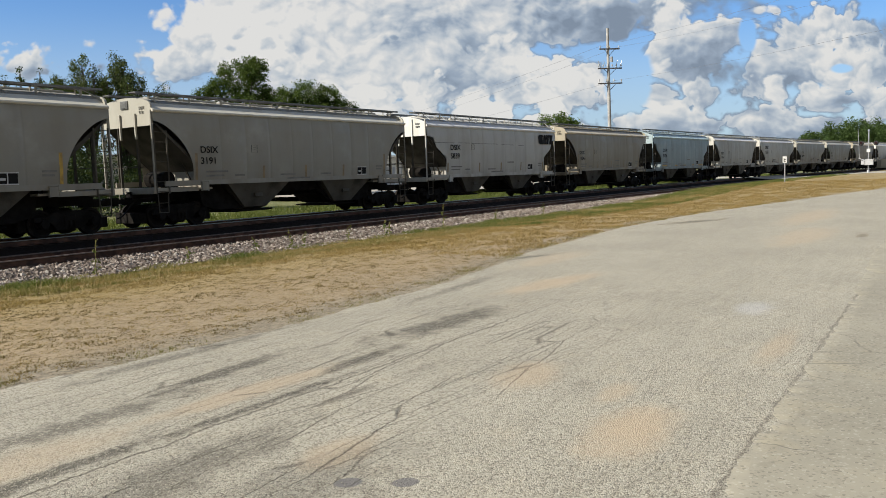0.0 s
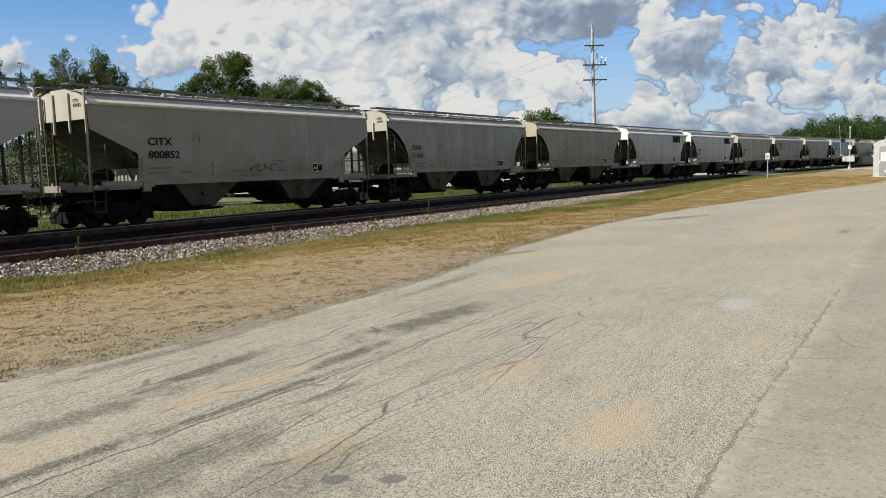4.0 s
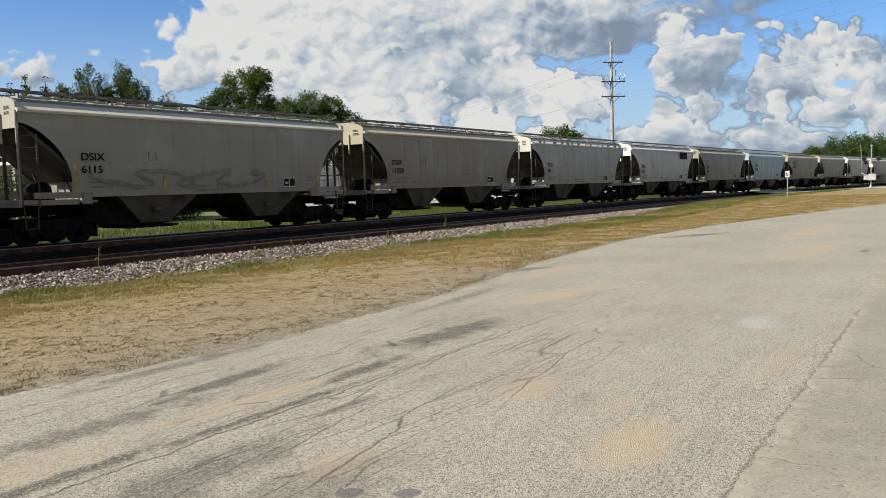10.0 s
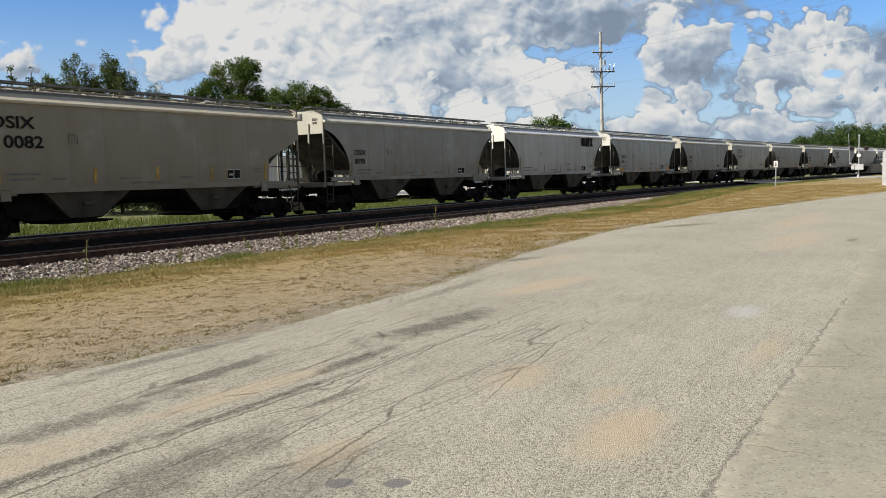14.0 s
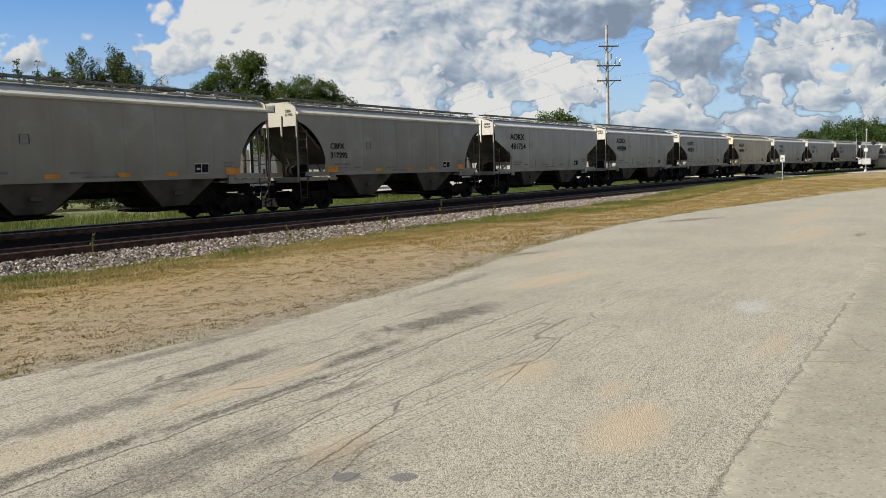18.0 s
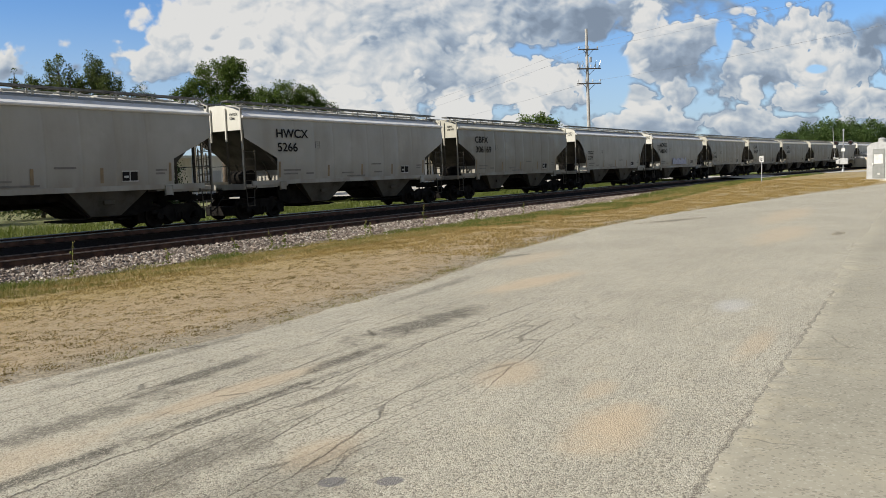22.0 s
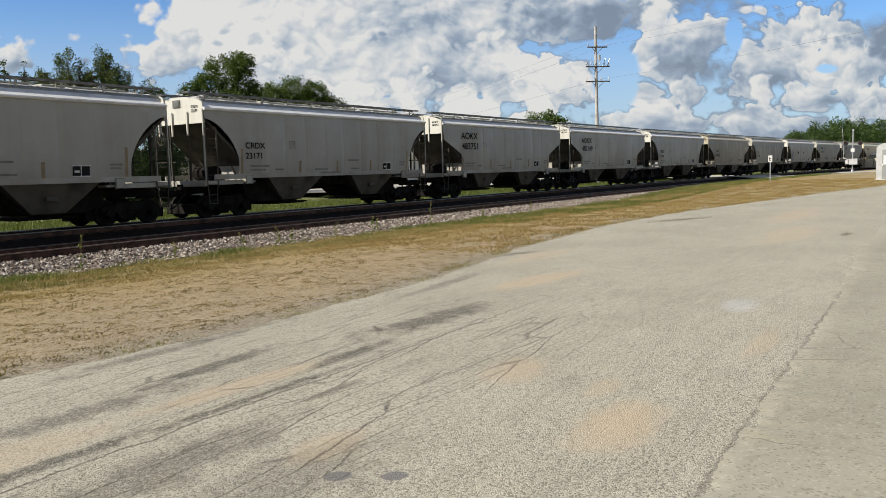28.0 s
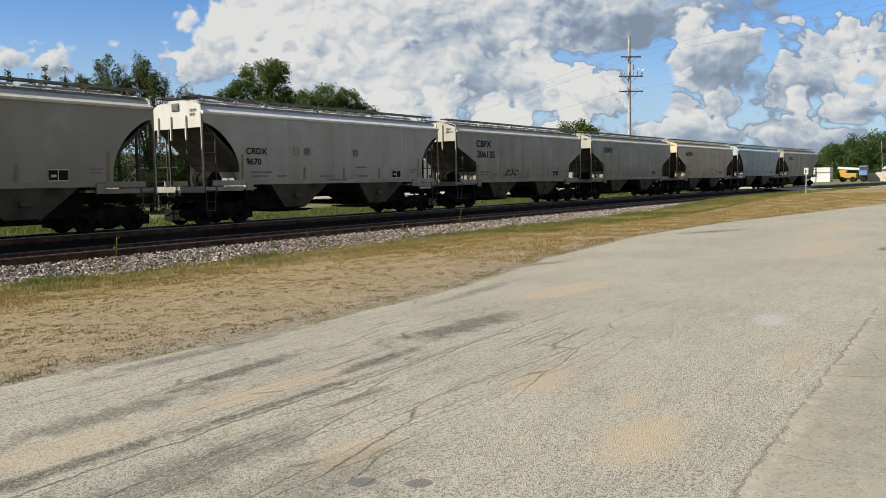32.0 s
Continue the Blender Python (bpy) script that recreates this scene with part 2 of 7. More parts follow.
# ---------------------------------------------------------------- materials
class Mat:
    """A small wrapper to build node materials."""

    def __init__(self, name):
        self.m = bpy.data.materials.new(name)
        self.m.use_nodes = True
        self.t = self.m.node_tree
        self.b = self.t.nodes["Principled BSDF"]

    def n(self, kind):
        return self.t.nodes.new(kind)

    def put(self, sock, v):
        if isinstance(v, bpy.types.NodeSocket):
            self.t.links.new(v, sock)
        else:
            sock.default_value = v

    def coords(self, what="Object", scale=(1, 1, 1), shift=(0, 0, 0)):
        mp = self.n("ShaderNodeMapping")
        mp.inputs["Scale"].default_value, mp.inputs["Location"].default_value = scale, shift
        if what == "Position":
            self.put(mp.inputs[0], self.n("ShaderNodeNewGeometry").outputs["Position"])
        else:
            self.put(mp.inputs[0], self.n("ShaderNodeTexCoord").outputs[what])
        return mp.outputs[0]

    def coords_x(self):
        """Place along the lane."""
        sep = self.n("ShaderNodeSeparateXYZ")
        self.put(sep.inputs[0], self.n("ShaderNodeNewGeometry").outputs["Position"])
        return sep.outputs[0]

    def noise(self, vec, scale, detail=4.0, rough=0.55, dist=0.0):
        n = self.n("ShaderNodeTexNoise")
        self.put(n.inputs["Vector"], vec)
        for k, v in (("Scale", scale), ("Detail", detail), ("Roughness", rough), ("Distortion", dist)):
            n.inputs[k].default_value = v
        return n.outputs["Fac"]

    def voronoi(self, vec, scale, feature="F1", out="Distance"):
        n = self.n("ShaderNodeTexVoronoi")
        n.feature = feature
        self.put(n.inputs["Vector"], vec)
        n.inputs["Scale"].default_value = scale
        return n.outputs[out]

    def math(self, op, a, b=0.0, clamp=False):
        n = self.n("ShaderNodeMath")
        n.operation, n.use_clamp = op, clamp
        self.put(n.inputs[0], a), self.put(n.inputs[1], b)
        return n.outputs[0]

    def step(self, v, lo, hi, a=0.0, b=1.0):
        n = self.n("ShaderNodeMapRange")
        n.interpolation_type = "SMOOTHSTEP"
        self.put(n.inputs[0], v)
        for i, q in enumerate((lo, hi, a, b)):
            n.inputs[i + 1].default_value = q
        return n.outputs[0]

    def mix(self, f, a, b, blend="MIX"):
        n = self.n("ShaderNodeMix")
        n.data_type, n.blend_type = "RGBA", blend
        for s, v in ((n.inputs["Factor"], f), (n.inputs[6], a), (n.inputs[7], b)):
            if isinstance(v, tuple) and len(v) == 3:
                v = (*v, 1)
            self.put(s, v)
        return n.outputs[2]

    def ramp(self, v, stops):
        n = self.n("ShaderNodeValToRGB")
        r = n.color_ramp
        while len(r.elements) < len(stops):
            r.elements.new(0.5)
        for e, (at, col) in zip(r.elements, stops):
            e.position, e.color = at, (*col, 1)
        self.put(n.inputs[0], v)
        return n.outputs[0]

    def bump(self, h, strength=0.3, dist=0.01):
        n = self.n("ShaderNodeBump")
        n.inputs["Strength"].default_value, n.inputs["Distance"].default_value = strength, dist
        self.put(n.inputs["Height"], h)
        self.put(self.b.inputs["Normal"], n.outputs[0])

    def set(self, color=None, rough=None, metal=None):
        for k, v in (("Base Color", color), ("Roughness", rough), ("Metallic", metal)):
            if v is not None:
                if isinstance(v, tuple) and len(v) == 3:
                    v = (*v, 1)
                self.put(self.b.inputs[k], v)
        return self.m


def worn(name, col, dark, rough=0.6, metal=0.0, scale=3.0, fine=40.0, bump=0.15):
    """Plain worn surface: two noise scales between a colour and a darker one."""
    m = Mat(name)
    o = m.coords("Object")
    a, b = m.noise(o, scale, 5.0), m.noise(o, fine, 3.0)
    f = m.math("ADD", m.math("MULTIPLY", a, 0.7), m.math("MULTIPLY", b, 0.3))
    m.bump(b, bump, 0.004)
    if max(col) < 0.05:
        m.b.inputs["Specular IOR Level"].default_value = 0.15
    return m.set(m.mix(m.step(f, 0.36, 0.62), dark, col), m.step(a, 0.3, 0.7, rough + 0.1, rough - 0.1), metal)


def car_paint(name, roof=False):
    """Weathered paint; each car's own colour comes from its object colour."""
    m = Mat(name)
    info = m.n("ShaderNodeObjectInfo")
    o = m.coords("Object")
    add = m.n("ShaderNodeVectorMath")
    add.operation = "ADD"
    m.put(add.inputs[0], o)
    cmb = m.n("ShaderNodeCombineXYZ")
    m.put(cmb.inputs[0], m.math("MULTIPLY", info.outputs["Random"], 90.0))
    m.put(add.inputs[1], cmb.outputs[0])
    vec = add.outputs[0]

    def scaled(sx, sy, sz):
        mp = m.n("ShaderNodeMapping")
        mp.inputs["Scale"].default_value = (sx, sy, sz)
        m.put(mp.inputs[0], vec)
        return mp.outputs[0]
    streak = m.noise(scaled(1.1, 1.1, 0.16), 1.3, 4.0, 0.55)
    cloudy = m.noise(scaled(1, 1, 1), 0.55, 4.0, 0.6)
    grain = m.noise(scaled(1, 1, 1), 14.0, 4.0, 0.65)
    dirt = m.math("ADD", m.math("MULTIPLY", streak, 0.55), m.math("MULTIPLY", cloudy, 0.45))
    base = info.outputs["Color"]
    c1 = m.mix(m.step(dirt, 0.42, 0.68, 0.0, 0.30), base, (0.22, 0.19, 0.14))
    c2 = m.mix(m.step(grain, 0.58, 0.75, 0.0, 0.16), c1, (0.16, 0.13, 0.10))
    c3 = m.mix(m.step(cloudy, 0.3, 0.48, 0.16, 0.0), c2, (0.62, 0.62, 0.60))
    sep = m.n("ShaderNodeSeparateXYZ")
    m.put(sep.inputs[0], o)
    # road film thrown up on the lowest parts
    low = m.math("MULTIPLY", m.step(sep.outputs[2], 1.1, 2.0, 0.45, 0.0), m.step(streak, 0.3, 0.6))
    c4 = m.mix(low, c3, (0.24, 0.19, 0.13))
    m.bump(m.math("ADD", m.math("MULTIPLY", cloudy, 1.0), m.math("MULTIPLY", grain, 0.12)), 0.35, 0.03)
    return m.set(c4, m.step(dirt, 0.35, 0.65, 0.42, 0.62))


M = {}
M["paint"] = car_paint("hopper_paint")
# Underside, truck and wheel steel is near-black: its shade is in the colour.
M["under"] = worn("shade_toned_steel", (0.014, 0.012, 0.010), (0.007, 0.006, 0.005), 0.9)
# Bays, ladders and steps: paint darkened to hold the shade on them.
M["under_paint"] = worn("shade_toned_paint", (0.105, 0.095, 0.072), (0.05, 0.043, 0.032), 0.8, 0.0, 1.2)
# End slope sheets and frames: paint darkened further for the shadow between cars.
M["shadow_paint"] = worn("shadow_toned_paint", (0.060, 0.053, 0.040), (0.030, 0.026, 0.019), 0.85, 0.0, 1.2)
M["truck"] = worn("truck_iron", (0.016, 0.014, 0.012), (0.007, 0.006, 0.005), 0.9)
M["wheel"] = worn("wheel_steel", (0.020, 0.016, 0.013), (0.008, 0.007, 0.006), 0.8)
M["grating"] = worn("galvanised_grating", (0.20, 0.20, 0.19), (0.10, 0.10, 0.095), 0.55, 0.4)
M["rubber"] = worn("rubber_hose", (0.02, 0.02, 0.02), (0.012, 0.012, 0.012), 0.6)
M["ink"] = worn("black_stencil", (0.014, 0.014, 0.014), (0.022, 0.021, 0.020), 0.8)
M["stencil"] = worn("worn_stencil", (0.05, 0.05, 0.05), (0.12, 0.115, 0.11), 0.7)
M["faint"] = worn("faded_stencil", (0.17, 0.16, 0.15), (0.26, 0.25, 0.23), 0.6)
M["white"] = worn("white_stencil", (0.70, 0.70, 0.68), (0.5, 0.5, 0.48), 0.55)
M["yellow"] = worn("yellow_reflector", (0.62, 0.40, 0.06), (0.30, 0.20, 0.07), 0.5)
M["brown"] = worn("faded_reflector", (0.33, 0.24, 0.13), (0.22, 0.17, 0.11), 0.6)
M["orange"] = worn("orange_reflector", (0.85, 0.33, 0.02), (0.6, 0.25, 0.03), 0.5)
M["graffiti_blue"] = worn("blue_spray_paint", (0.10, 0.13, 0.42), (0.2, 0.22, 0.5), 0.6)
M["graffiti_pale"] = worn("pale_spray_paint", (0.50, 0.53, 0.66), (0.4, 0.43, 0.58), 0.6)
M["rust"] = worn("rust_streak", (0.36, 0.17, 0.06), (0.5, 0.36, 0.22), 0.8)
M["rail"] = worn("rusty_rail", (0.16, 0.075, 0.042), (0.06, 0.034, 0.022), 0.7, 0.3)
M["head"] = worn("polished_railhead", (0.36, 0.35, 0.34), (0.22, 0.21, 0.20), 0.35, 1.0, 8.0)
M["dull_head"] = worn("rusted_railhead", (0.26, 0.20, 0.17), (0.15, 0.11, 0.09), 0.5, 0.6, 8.0)
M["tie"] = worn("creosoted_tie", (0.040, 0.030, 0.022), (0.016, 0.013, 0.010), 0.9, 0.0, 4.0, 30.0, 0.5)
M["plate"] = worn("tie_plate", (0.13, 0.085, 0.06), (0.07, 0.05, 0.04), 0.6, 0.5)
M["bark"] = worn("bark", (0.12, 0.09, 0.065), (0.05, 0.04, 0.03), 0.9, 0.0, 4.0, 20.0, 0.8)
M["pole"] = worn("weathered_pole", (0.46, 0.45, 0.43), (0.30, 0.29, 0.275), 0.85, 0.0, 1.5, 12.0, 0.5)
M["arm"] = worn("crossarm_timber", (0.14, 0.13, 0.12), (0.08, 0.075, 0.07), 0.85)
M["wire"] = worn("wire", (0.22, 0.23, 0.25), (0.16, 0.165, 0.18), 0.6, 0.2)
M["porcelain"] = worn("porcelain", (0.55, 0.56, 0.56), (0.4, 0.4, 0.4), 0.3)
M["booth"] = worn("booth_aluminium", (0.52, 0.525, 0.52), (0.42, 0.425, 0.42), 0.5, 0.2)
M["booth_door"] = worn("booth_door_panel", (0.27, 0.28, 0.27), (0.22, 0.23, 0.22), 0.5)
M["sheet_white"] = worn("white_cladding", (0.72, 0.71, 0.67), (0.60, 0.59, 0.54), 0.6, 0.0, 0.4, 12.0)
M["sheet_cream"] = worn("cream_cladding", (0.66, 0.60, 0.47), (0.55, 0.50, 0.38), 0.6, 0.0, 0.4, 12.0)
M["sheet_grey"] = worn("grey_cladding", (0.45, 0.46, 0.47), (0.36, 0.37, 0.38), 0.6, 0.0, 0.4, 12.0)
M["steel"] = worn("galvanised_steel", (0.50, 0.51, 0.52), (0.36, 0.37, 0.38), 0.45, 0.6)
M["dark"] = worn("dark_steel", (0.06, 0.06, 0.065), (0.03, 0.03, 0.03), 0.6)
M["machine"] = worn("machine_yellow", (0.60, 0.36, 0.05), (0.45, 0.27, 0.06), 0.5)
M["blue"] = worn("cab_blue", (0.20, 0.30, 0.55), (0.15, 0.22, 0.42), 0.4)
M["lens"] = worn("red_lens", (0.030, 0.012, 0.012), (0.02, 0.010, 0.010), 0.5)
M["concrete"] = worn("pale_concrete", (0.52, 0.49, 0.42), (0.42, 0.39, 0.33), 0.85, 0.0, 0.8, 30.0, 0.4)


def leaf_mat(name, c1, c2, c3):
    m = Mat(name)
    g = m.n("ShaderNodeNewGeometry")
    o = m.coords("Object")
    big = m.noise(o, 0.45, 3.0)
    f = m.math("ADD", m.math("MULTIPLY", g.outputs["Random Per Island"], 0.55), m.math("MULTIPLY", big, 0.5))
    m.b.inputs["Specular IOR Level"].default_value = 0.25
    m.b.inputs["Transmission Weight"].default_value = 0.0
    col = m.ramp(f, [(0.2, c1), (0.5, c2), (0.85, c3)])
    tr = m.n("ShaderNodeBsdfTranslucent")
    m.put(tr.inputs[0], m.mix(0.5, col, (0.16, 0.20, 0.02)))
    mx = m.n("ShaderNodeMixShader")
    mx.inputs[0].default_value = 0.28
    m.put(mx.inputs[1], m.b.outputs[0]), m.put(mx.inputs[2], tr.outputs[0])
    m.put(m.t.nodes["Material Output"].inputs[0], mx.outputs[0])
    return m.set(col, 0.6)


M["leaf"] = leaf_mat("leaf_green", (0.022, 0.048, 0.009), (0.060, 0.108, 0.018), (0.12, 0.17, 0.034))
M["leaf_pale"] = leaf_mat("leaf_olive", (0.032, 0.055, 0.018), (0.075, 0.11, 0.036), (0.14, 0.17, 0.065))
M["leaf_far"] = leaf_mat("leaf_distant", (0.03, 0.06, 0.018), (0.06, 0.105, 0.03), (0.10, 0.15, 0.045))
M["needle"] = leaf_mat("needle_green", (0.018, 0.036, 0.016), (0.035, 0.06, 0.025), (0.055, 0.085, 0.035))
M["grass_dry"] = leaf_mat("dry_grass", (0.20, 0.13, 0.042), (0.34, 0.235, 0.085), (0.48, 0.35, 0.15))
M["grass_brown"] = leaf_mat("withered_grass", (0.10, 0.065, 0.022), (0.17, 0.115, 0.04), (0.25, 0.18, 0.07))
M["grass_mix"] = leaf_mat("seeding_grass", (0.13, 0.13, 0.035), (0.24, 0.21, 0.07), (0.38, 0.31, 0.13))
M["grass_green"] = leaf_mat("green_grass", (0.055, 0.085, 0.015), (0.11, 0.14, 0.03), (0.20, 0.22, 0.06))
M["bloom"] = leaf_mat("white_bloom", (0.55, 0.55, 0.48), (0.65, 0.65, 0.58), (0.75, 0.75, 0.7))


def ground_mat():
    m = Mat("verge_soil")
    uv = m.n("ShaderNodeUVMap")
    uv.uv_map = "lay"
    sep = m.n("ShaderNodeSeparateXYZ")
    m.put(sep.inputs[0], uv.outputs[0])
    pos = m.coords("Position")
    wob = m.noise(pos, 0.35, 4.0)
    fine = m.noise(pos, 6.0, 6.0, 0.65)
    grit = m.noise(pos, 45.0, 4.0, 0.7)
    clod = m.voronoi(pos, 16.0)
    off = m.math("ADD", sep.outputs[1], m.math("MULTIPLY", m.math("SUBTRACT", wob, 0.5), 3.0))
    off = m.math("ADD", off, m.math("MULTIPLY", m.math("SUBTRACT", fine, 0.5), 1.6))
    lay = m.n("ShaderNodeMapRange")
    m.put(lay.inputs[0], off)
    lay.inputs[1].default_value, lay.inputs[2].default_value = -20.0, 10.0
    col = m.ramp(lay.outputs[0], [
        (0.0, (0.37, 0.29, 0.18)), (0.09, (0.385, 0.30, 0.185)), (0.17, (0.385, 0.285, 0.145)),
        (0.25, (0.35, 0.255, 0.085)), (0.35, (0.27, 0.205, 0.065)), (0.44, (0.17, 0.155, 0.06)),
        (0.62, (0.10, 0.09, 0.055)), (0.85, (0.14, 0.17, 0.045)), (1.0, (0.11, 0.15, 0.035))])
    # past the yard's mouth the verge is all straw grass
    gold = m.math("MULTIPLY", m.step(sep.outputs[0], 20.0, 38.0), m.step(lay.outputs[0], 0.30, 0.22))
    col = m.mix(m.math("MULTIPLY", gold, 0.85), col, (0.36, 0.275, 0.105))
    straw = m.noise(m.coords("Position", (0.6, 2.2, 1)), 3.0, 6.0, 0.7)
    col = m.mix(m.step(straw, 0.50, 0.70, 0.0, 0.4), col, (0.23, 0.185, 0.095))
    col = m.mix(m.step(straw, 0.30, 0.44, 0.5, 0.0), col, (0.46, 0.37, 0.21))
    col = m.mix(m.step(fine, 0.54, 0.74, 0.0, 0.5), col, (0.42, 0.37, 0.27))
    tuft = m.noise(pos, 9.0, 5.0, 0.7)
    col = m.mix(m.step(tuft, 0.60, 0.70, 0.0, 0.6), col, (0.13, 0.10, 0.05))
    dash = m.noise(m.coords("Position", (1.0, 2.6, 1)), 9.0, 5.0, 0.75)
    col = m.mix(m.math("MULTIPLY", m.step(dash, 0.57, 0.66, 0.0, 0.75), m.step(wob, 0.35, 0.55, 0.4, 1.0)), col, (0.17, 0.10, 0.035))
    rim = m.n("ShaderNodeUVMap")
    rim.uv_map = "rim"
    seprim = m.n("ShaderNodeSeparateXYZ")
    m.put(seprim.inputs[0], rim.outputs[0])
    d = m.math("ADD", seprim.outputs[0], m.math("MULTIPLY", m.math("SUBTRACT", wob, 0.5), 1.2))
    d = m.math("ADD", d, m.math("MULTIPLY", m.math("SUBTRACT", fine, 0.5), 1.0))
    gravel = m.math("MULTIPLY", m.step(d, 0.15, 1.1, 1.0, 0.0), m.step(grit, 0.3, 0.6, 0.65, 1.0))
    col = m.mix(m.math("MULTIPLY", gravel, 0.85), col, m.mix(m.step(grit, 0.42, 0.6), (0.40, 0.36, 0.275), (0.19, 0.175, 0.14)))
    speck = m.noise(m.coords("Position", (1.0, 1.8, 1)), 14.0, 6.0, 0.85)
    col = m.mix(m.step(speck, 0.505, 0.58, 0.0, 0.75), col, (0.16, 0.115, 0.055))
    col = m.mix(m.step(speck, 0.42, 0.485, 0.45, 0.0), col, (0.50, 0.42, 0.28))
    col = m.mix(m.step(grit, 0.56, 0.74, 0.0, 0.5), col, (0.13, 0.10, 0.065))
    col = m.mix(m.step(clod, 0.0, 0.10, 0.35, 0.0), col, (0.55, 0.50, 0.42))
    m.bump(m.math("ADD", m.math("MULTIPLY", fine, 0.7), m.math("MULTIPLY", grit, 0.5)), 0.8, 0.05)
    return m.set(col, 0.92)


def pavement_mat():
    """Old chip-seal paving: stone grit, long cracks along the lane, sand washed over it, tar-dark wear."""
    m = Mat("old_paving")
    pos = m.coords("Position")
    chip = m.voronoi(pos, 85.0, "F1", "Color")
    chipd = m.voronoi(pos, 85.0)
    fine = m.noise(pos, 60.0, 4.0, 0.7)
    mid = m.noise(pos, 2.4, 6.0, 0.62)
    big = m.noise(pos, 0.42, 5.0, 0.6)
    sepc = m.n("ShaderNodeSeparateColor")
    m.put(sepc.inputs[0], chip)
    base = m.mix(m.step(big, 0.35, 0.65), (0.375, 0.350, 0.273), (0.445, 0.417, 0.328))
    base = m.mix(m.step(mid, 0.5, 0.72, 0.0, 0.5), base, (0.46, 0.41, 0.30))
    base = m.mix(m.step(mid, 0.28, 0.44, 0.4, 0.0), base, (0.29, 0.265, 0.20))
    base = m.mix(m.math("MULTIPLY", m.step(sepc.outputs[0], 0.45, 0.95), 0.36), base, (0.62, 0.585, 0.475))
    base = m.mix(m.math("MULTIPLY", m.step(sepc.outputs[1], 0.66, 0.84), 0.68), base, (0.125, 0.11, 0.082))
    pit = m.noise(pos, 26.0, 5.0, 0.75)
    base = m.mix(m.step(pit, 0.54, 0.64, 0.0, 0.56), base, (0.13, 0.11, 0.075))
    base = m.mix(m.step(pit, 0.34, 0.46, 0.40, 0.0), base, (0.58, 0.53, 0.41))

    coarse = m.noise(pos, 24.0, 6.0, 0.85)
    drag = m.noise(m.coords("Position", (0.22, 1.7, 1)), 4.0, 7.0, 0.7)
    base = m.mix(m.step(drag, 0.53, 0.66, 0.0, 0.24), base, (0.21, 0.19, 0.145))
    base = m.mix(m.step(drag, 0.34, 0.45, 0.18, 0.0), base, (0.56, 0.52, 0.42))

    def patch(x, y, rx, ry, turn=0.0, soft=0.5, rag=0.7, freq=1.6):
        mp = m.n("ShaderNodeMapping")
        mp.vector_type = "TEXTURE"
        mp.inputs["Location"].default_value = (x, y, 0)
        mp.inputs["Rotation"].default_value = (0, 0, radians(turn))
        mp.inputs["Scale"].default_value = (rx, ry, 1)
        g = m.n("ShaderNodeNewGeometry")
        flat = m.n("ShaderNodeVectorMath")
        flat.operation = "MULTIPLY"
        m.put(flat.inputs[0], g.outputs["Position"])
        flat.inputs[1].default_value = (1, 1, 0)
        m.put(mp.inputs[0], flat.outputs[0])
        ln = m.n("ShaderNodeVectorMath")
        ln.operation = "LENGTH"
        m.put(ln.inputs[0], mp.outputs[0])
        d = m.math("ADD", ln.outputs["Value"], m.math("MULTIPLY", m.math("SUBTRACT", m.noise(pos, freq, 6.0, 0.65), 0.5), rag * 2))
        return m.step(d, 1.0 - soft, 1.0, 1.0, 0.0)
    for x, y, rx, ry, turn, k in SAND:
        base = m.mix(m.math("MULTIPLY", patch(x, y, rx, ry, turn, 0.7, 0.55), min(k * 0.9, 0.8)), base, (0.49, 0.385, 0.255))
    for x, y, rx, ry, turn, k in WORN:
        base = m.mix(m.math("MULTIPLY", m.math("MULTIPLY", patch(x, y, rx, ry, turn, 0.7, 1.0, 3.4), m.step(coarse, 0.40, 0.53, 0.25, 1.0)), min(k * 1.25, 0.95)), base, (0.10, 0.092, 0.07))
    base = m.mix(m.math("MULTIPLY", patch(10.8, 2.15, 0.75, 0.32, 0, 0.8, 0.5), 0.32), base, (0.60, 0.62, 0.64))
    for x, y, r in ((3.63, 3.115, 0.085), (3.80, 2.80, 0.08)):
        base = m.mix(m.math("MULTIPLY", patch(x, y, r * 1.2, r, -40, 0.25, 0.18, 9.0), 0.75), base, (0.13, 0.125, 0.13))
    # cracks run along the lane, broken up, in bands
    warp = m.n("ShaderNodeVectorMath")
    warp.operation = "MULTIPLY_ADD"
    wn = m.n("ShaderNodeTexNoise")
    m.put(wn.inputs["Vector"], pos)
    wn.inputs["Scale"].default_value, wn.inputs["Detail"].default_value = 6.0, 6.0
    m.put(warp.inputs[0], wn.outputs["Color"])
    warp.inputs[1].default_value = (0.07, 0.07, 0)
    m.put(warp.inputs[2], pos)

    def cracks(turn, sx, sy, scale, width):
        mp = m.n("ShaderNodeMapping")
        mp.inputs["Rotation"].default_value = (0, 0, radians(turn))
        mp.inputs["Scale"].default_value = (sx, sy, 1)
        m.put(mp.inputs[0], warp.outputs[0])
        v = m.voronoi(mp.outputs[0], scale, "DISTANCE_TO_EDGE")
        return m.step(v, 0.0, width, 1.0, 0.0)
    lane = cracks(-1.0, 0.10, 1.0, 5.0, 0.030)
    web = cracks(-6.0, 0.22, 1.0, 8.0, 0.035)
    lane_where = m.step(m.noise(m.coords("Position", (0.35, 1.0, 1)), 1.3, 6.0, 0.65), 0.41, 0.52)
    web_where = m.step(m.noise(m.coords("Position", (0.5, 1.0, 1)), 1.5, 6.0, 0.7), 0.50, 0.62)
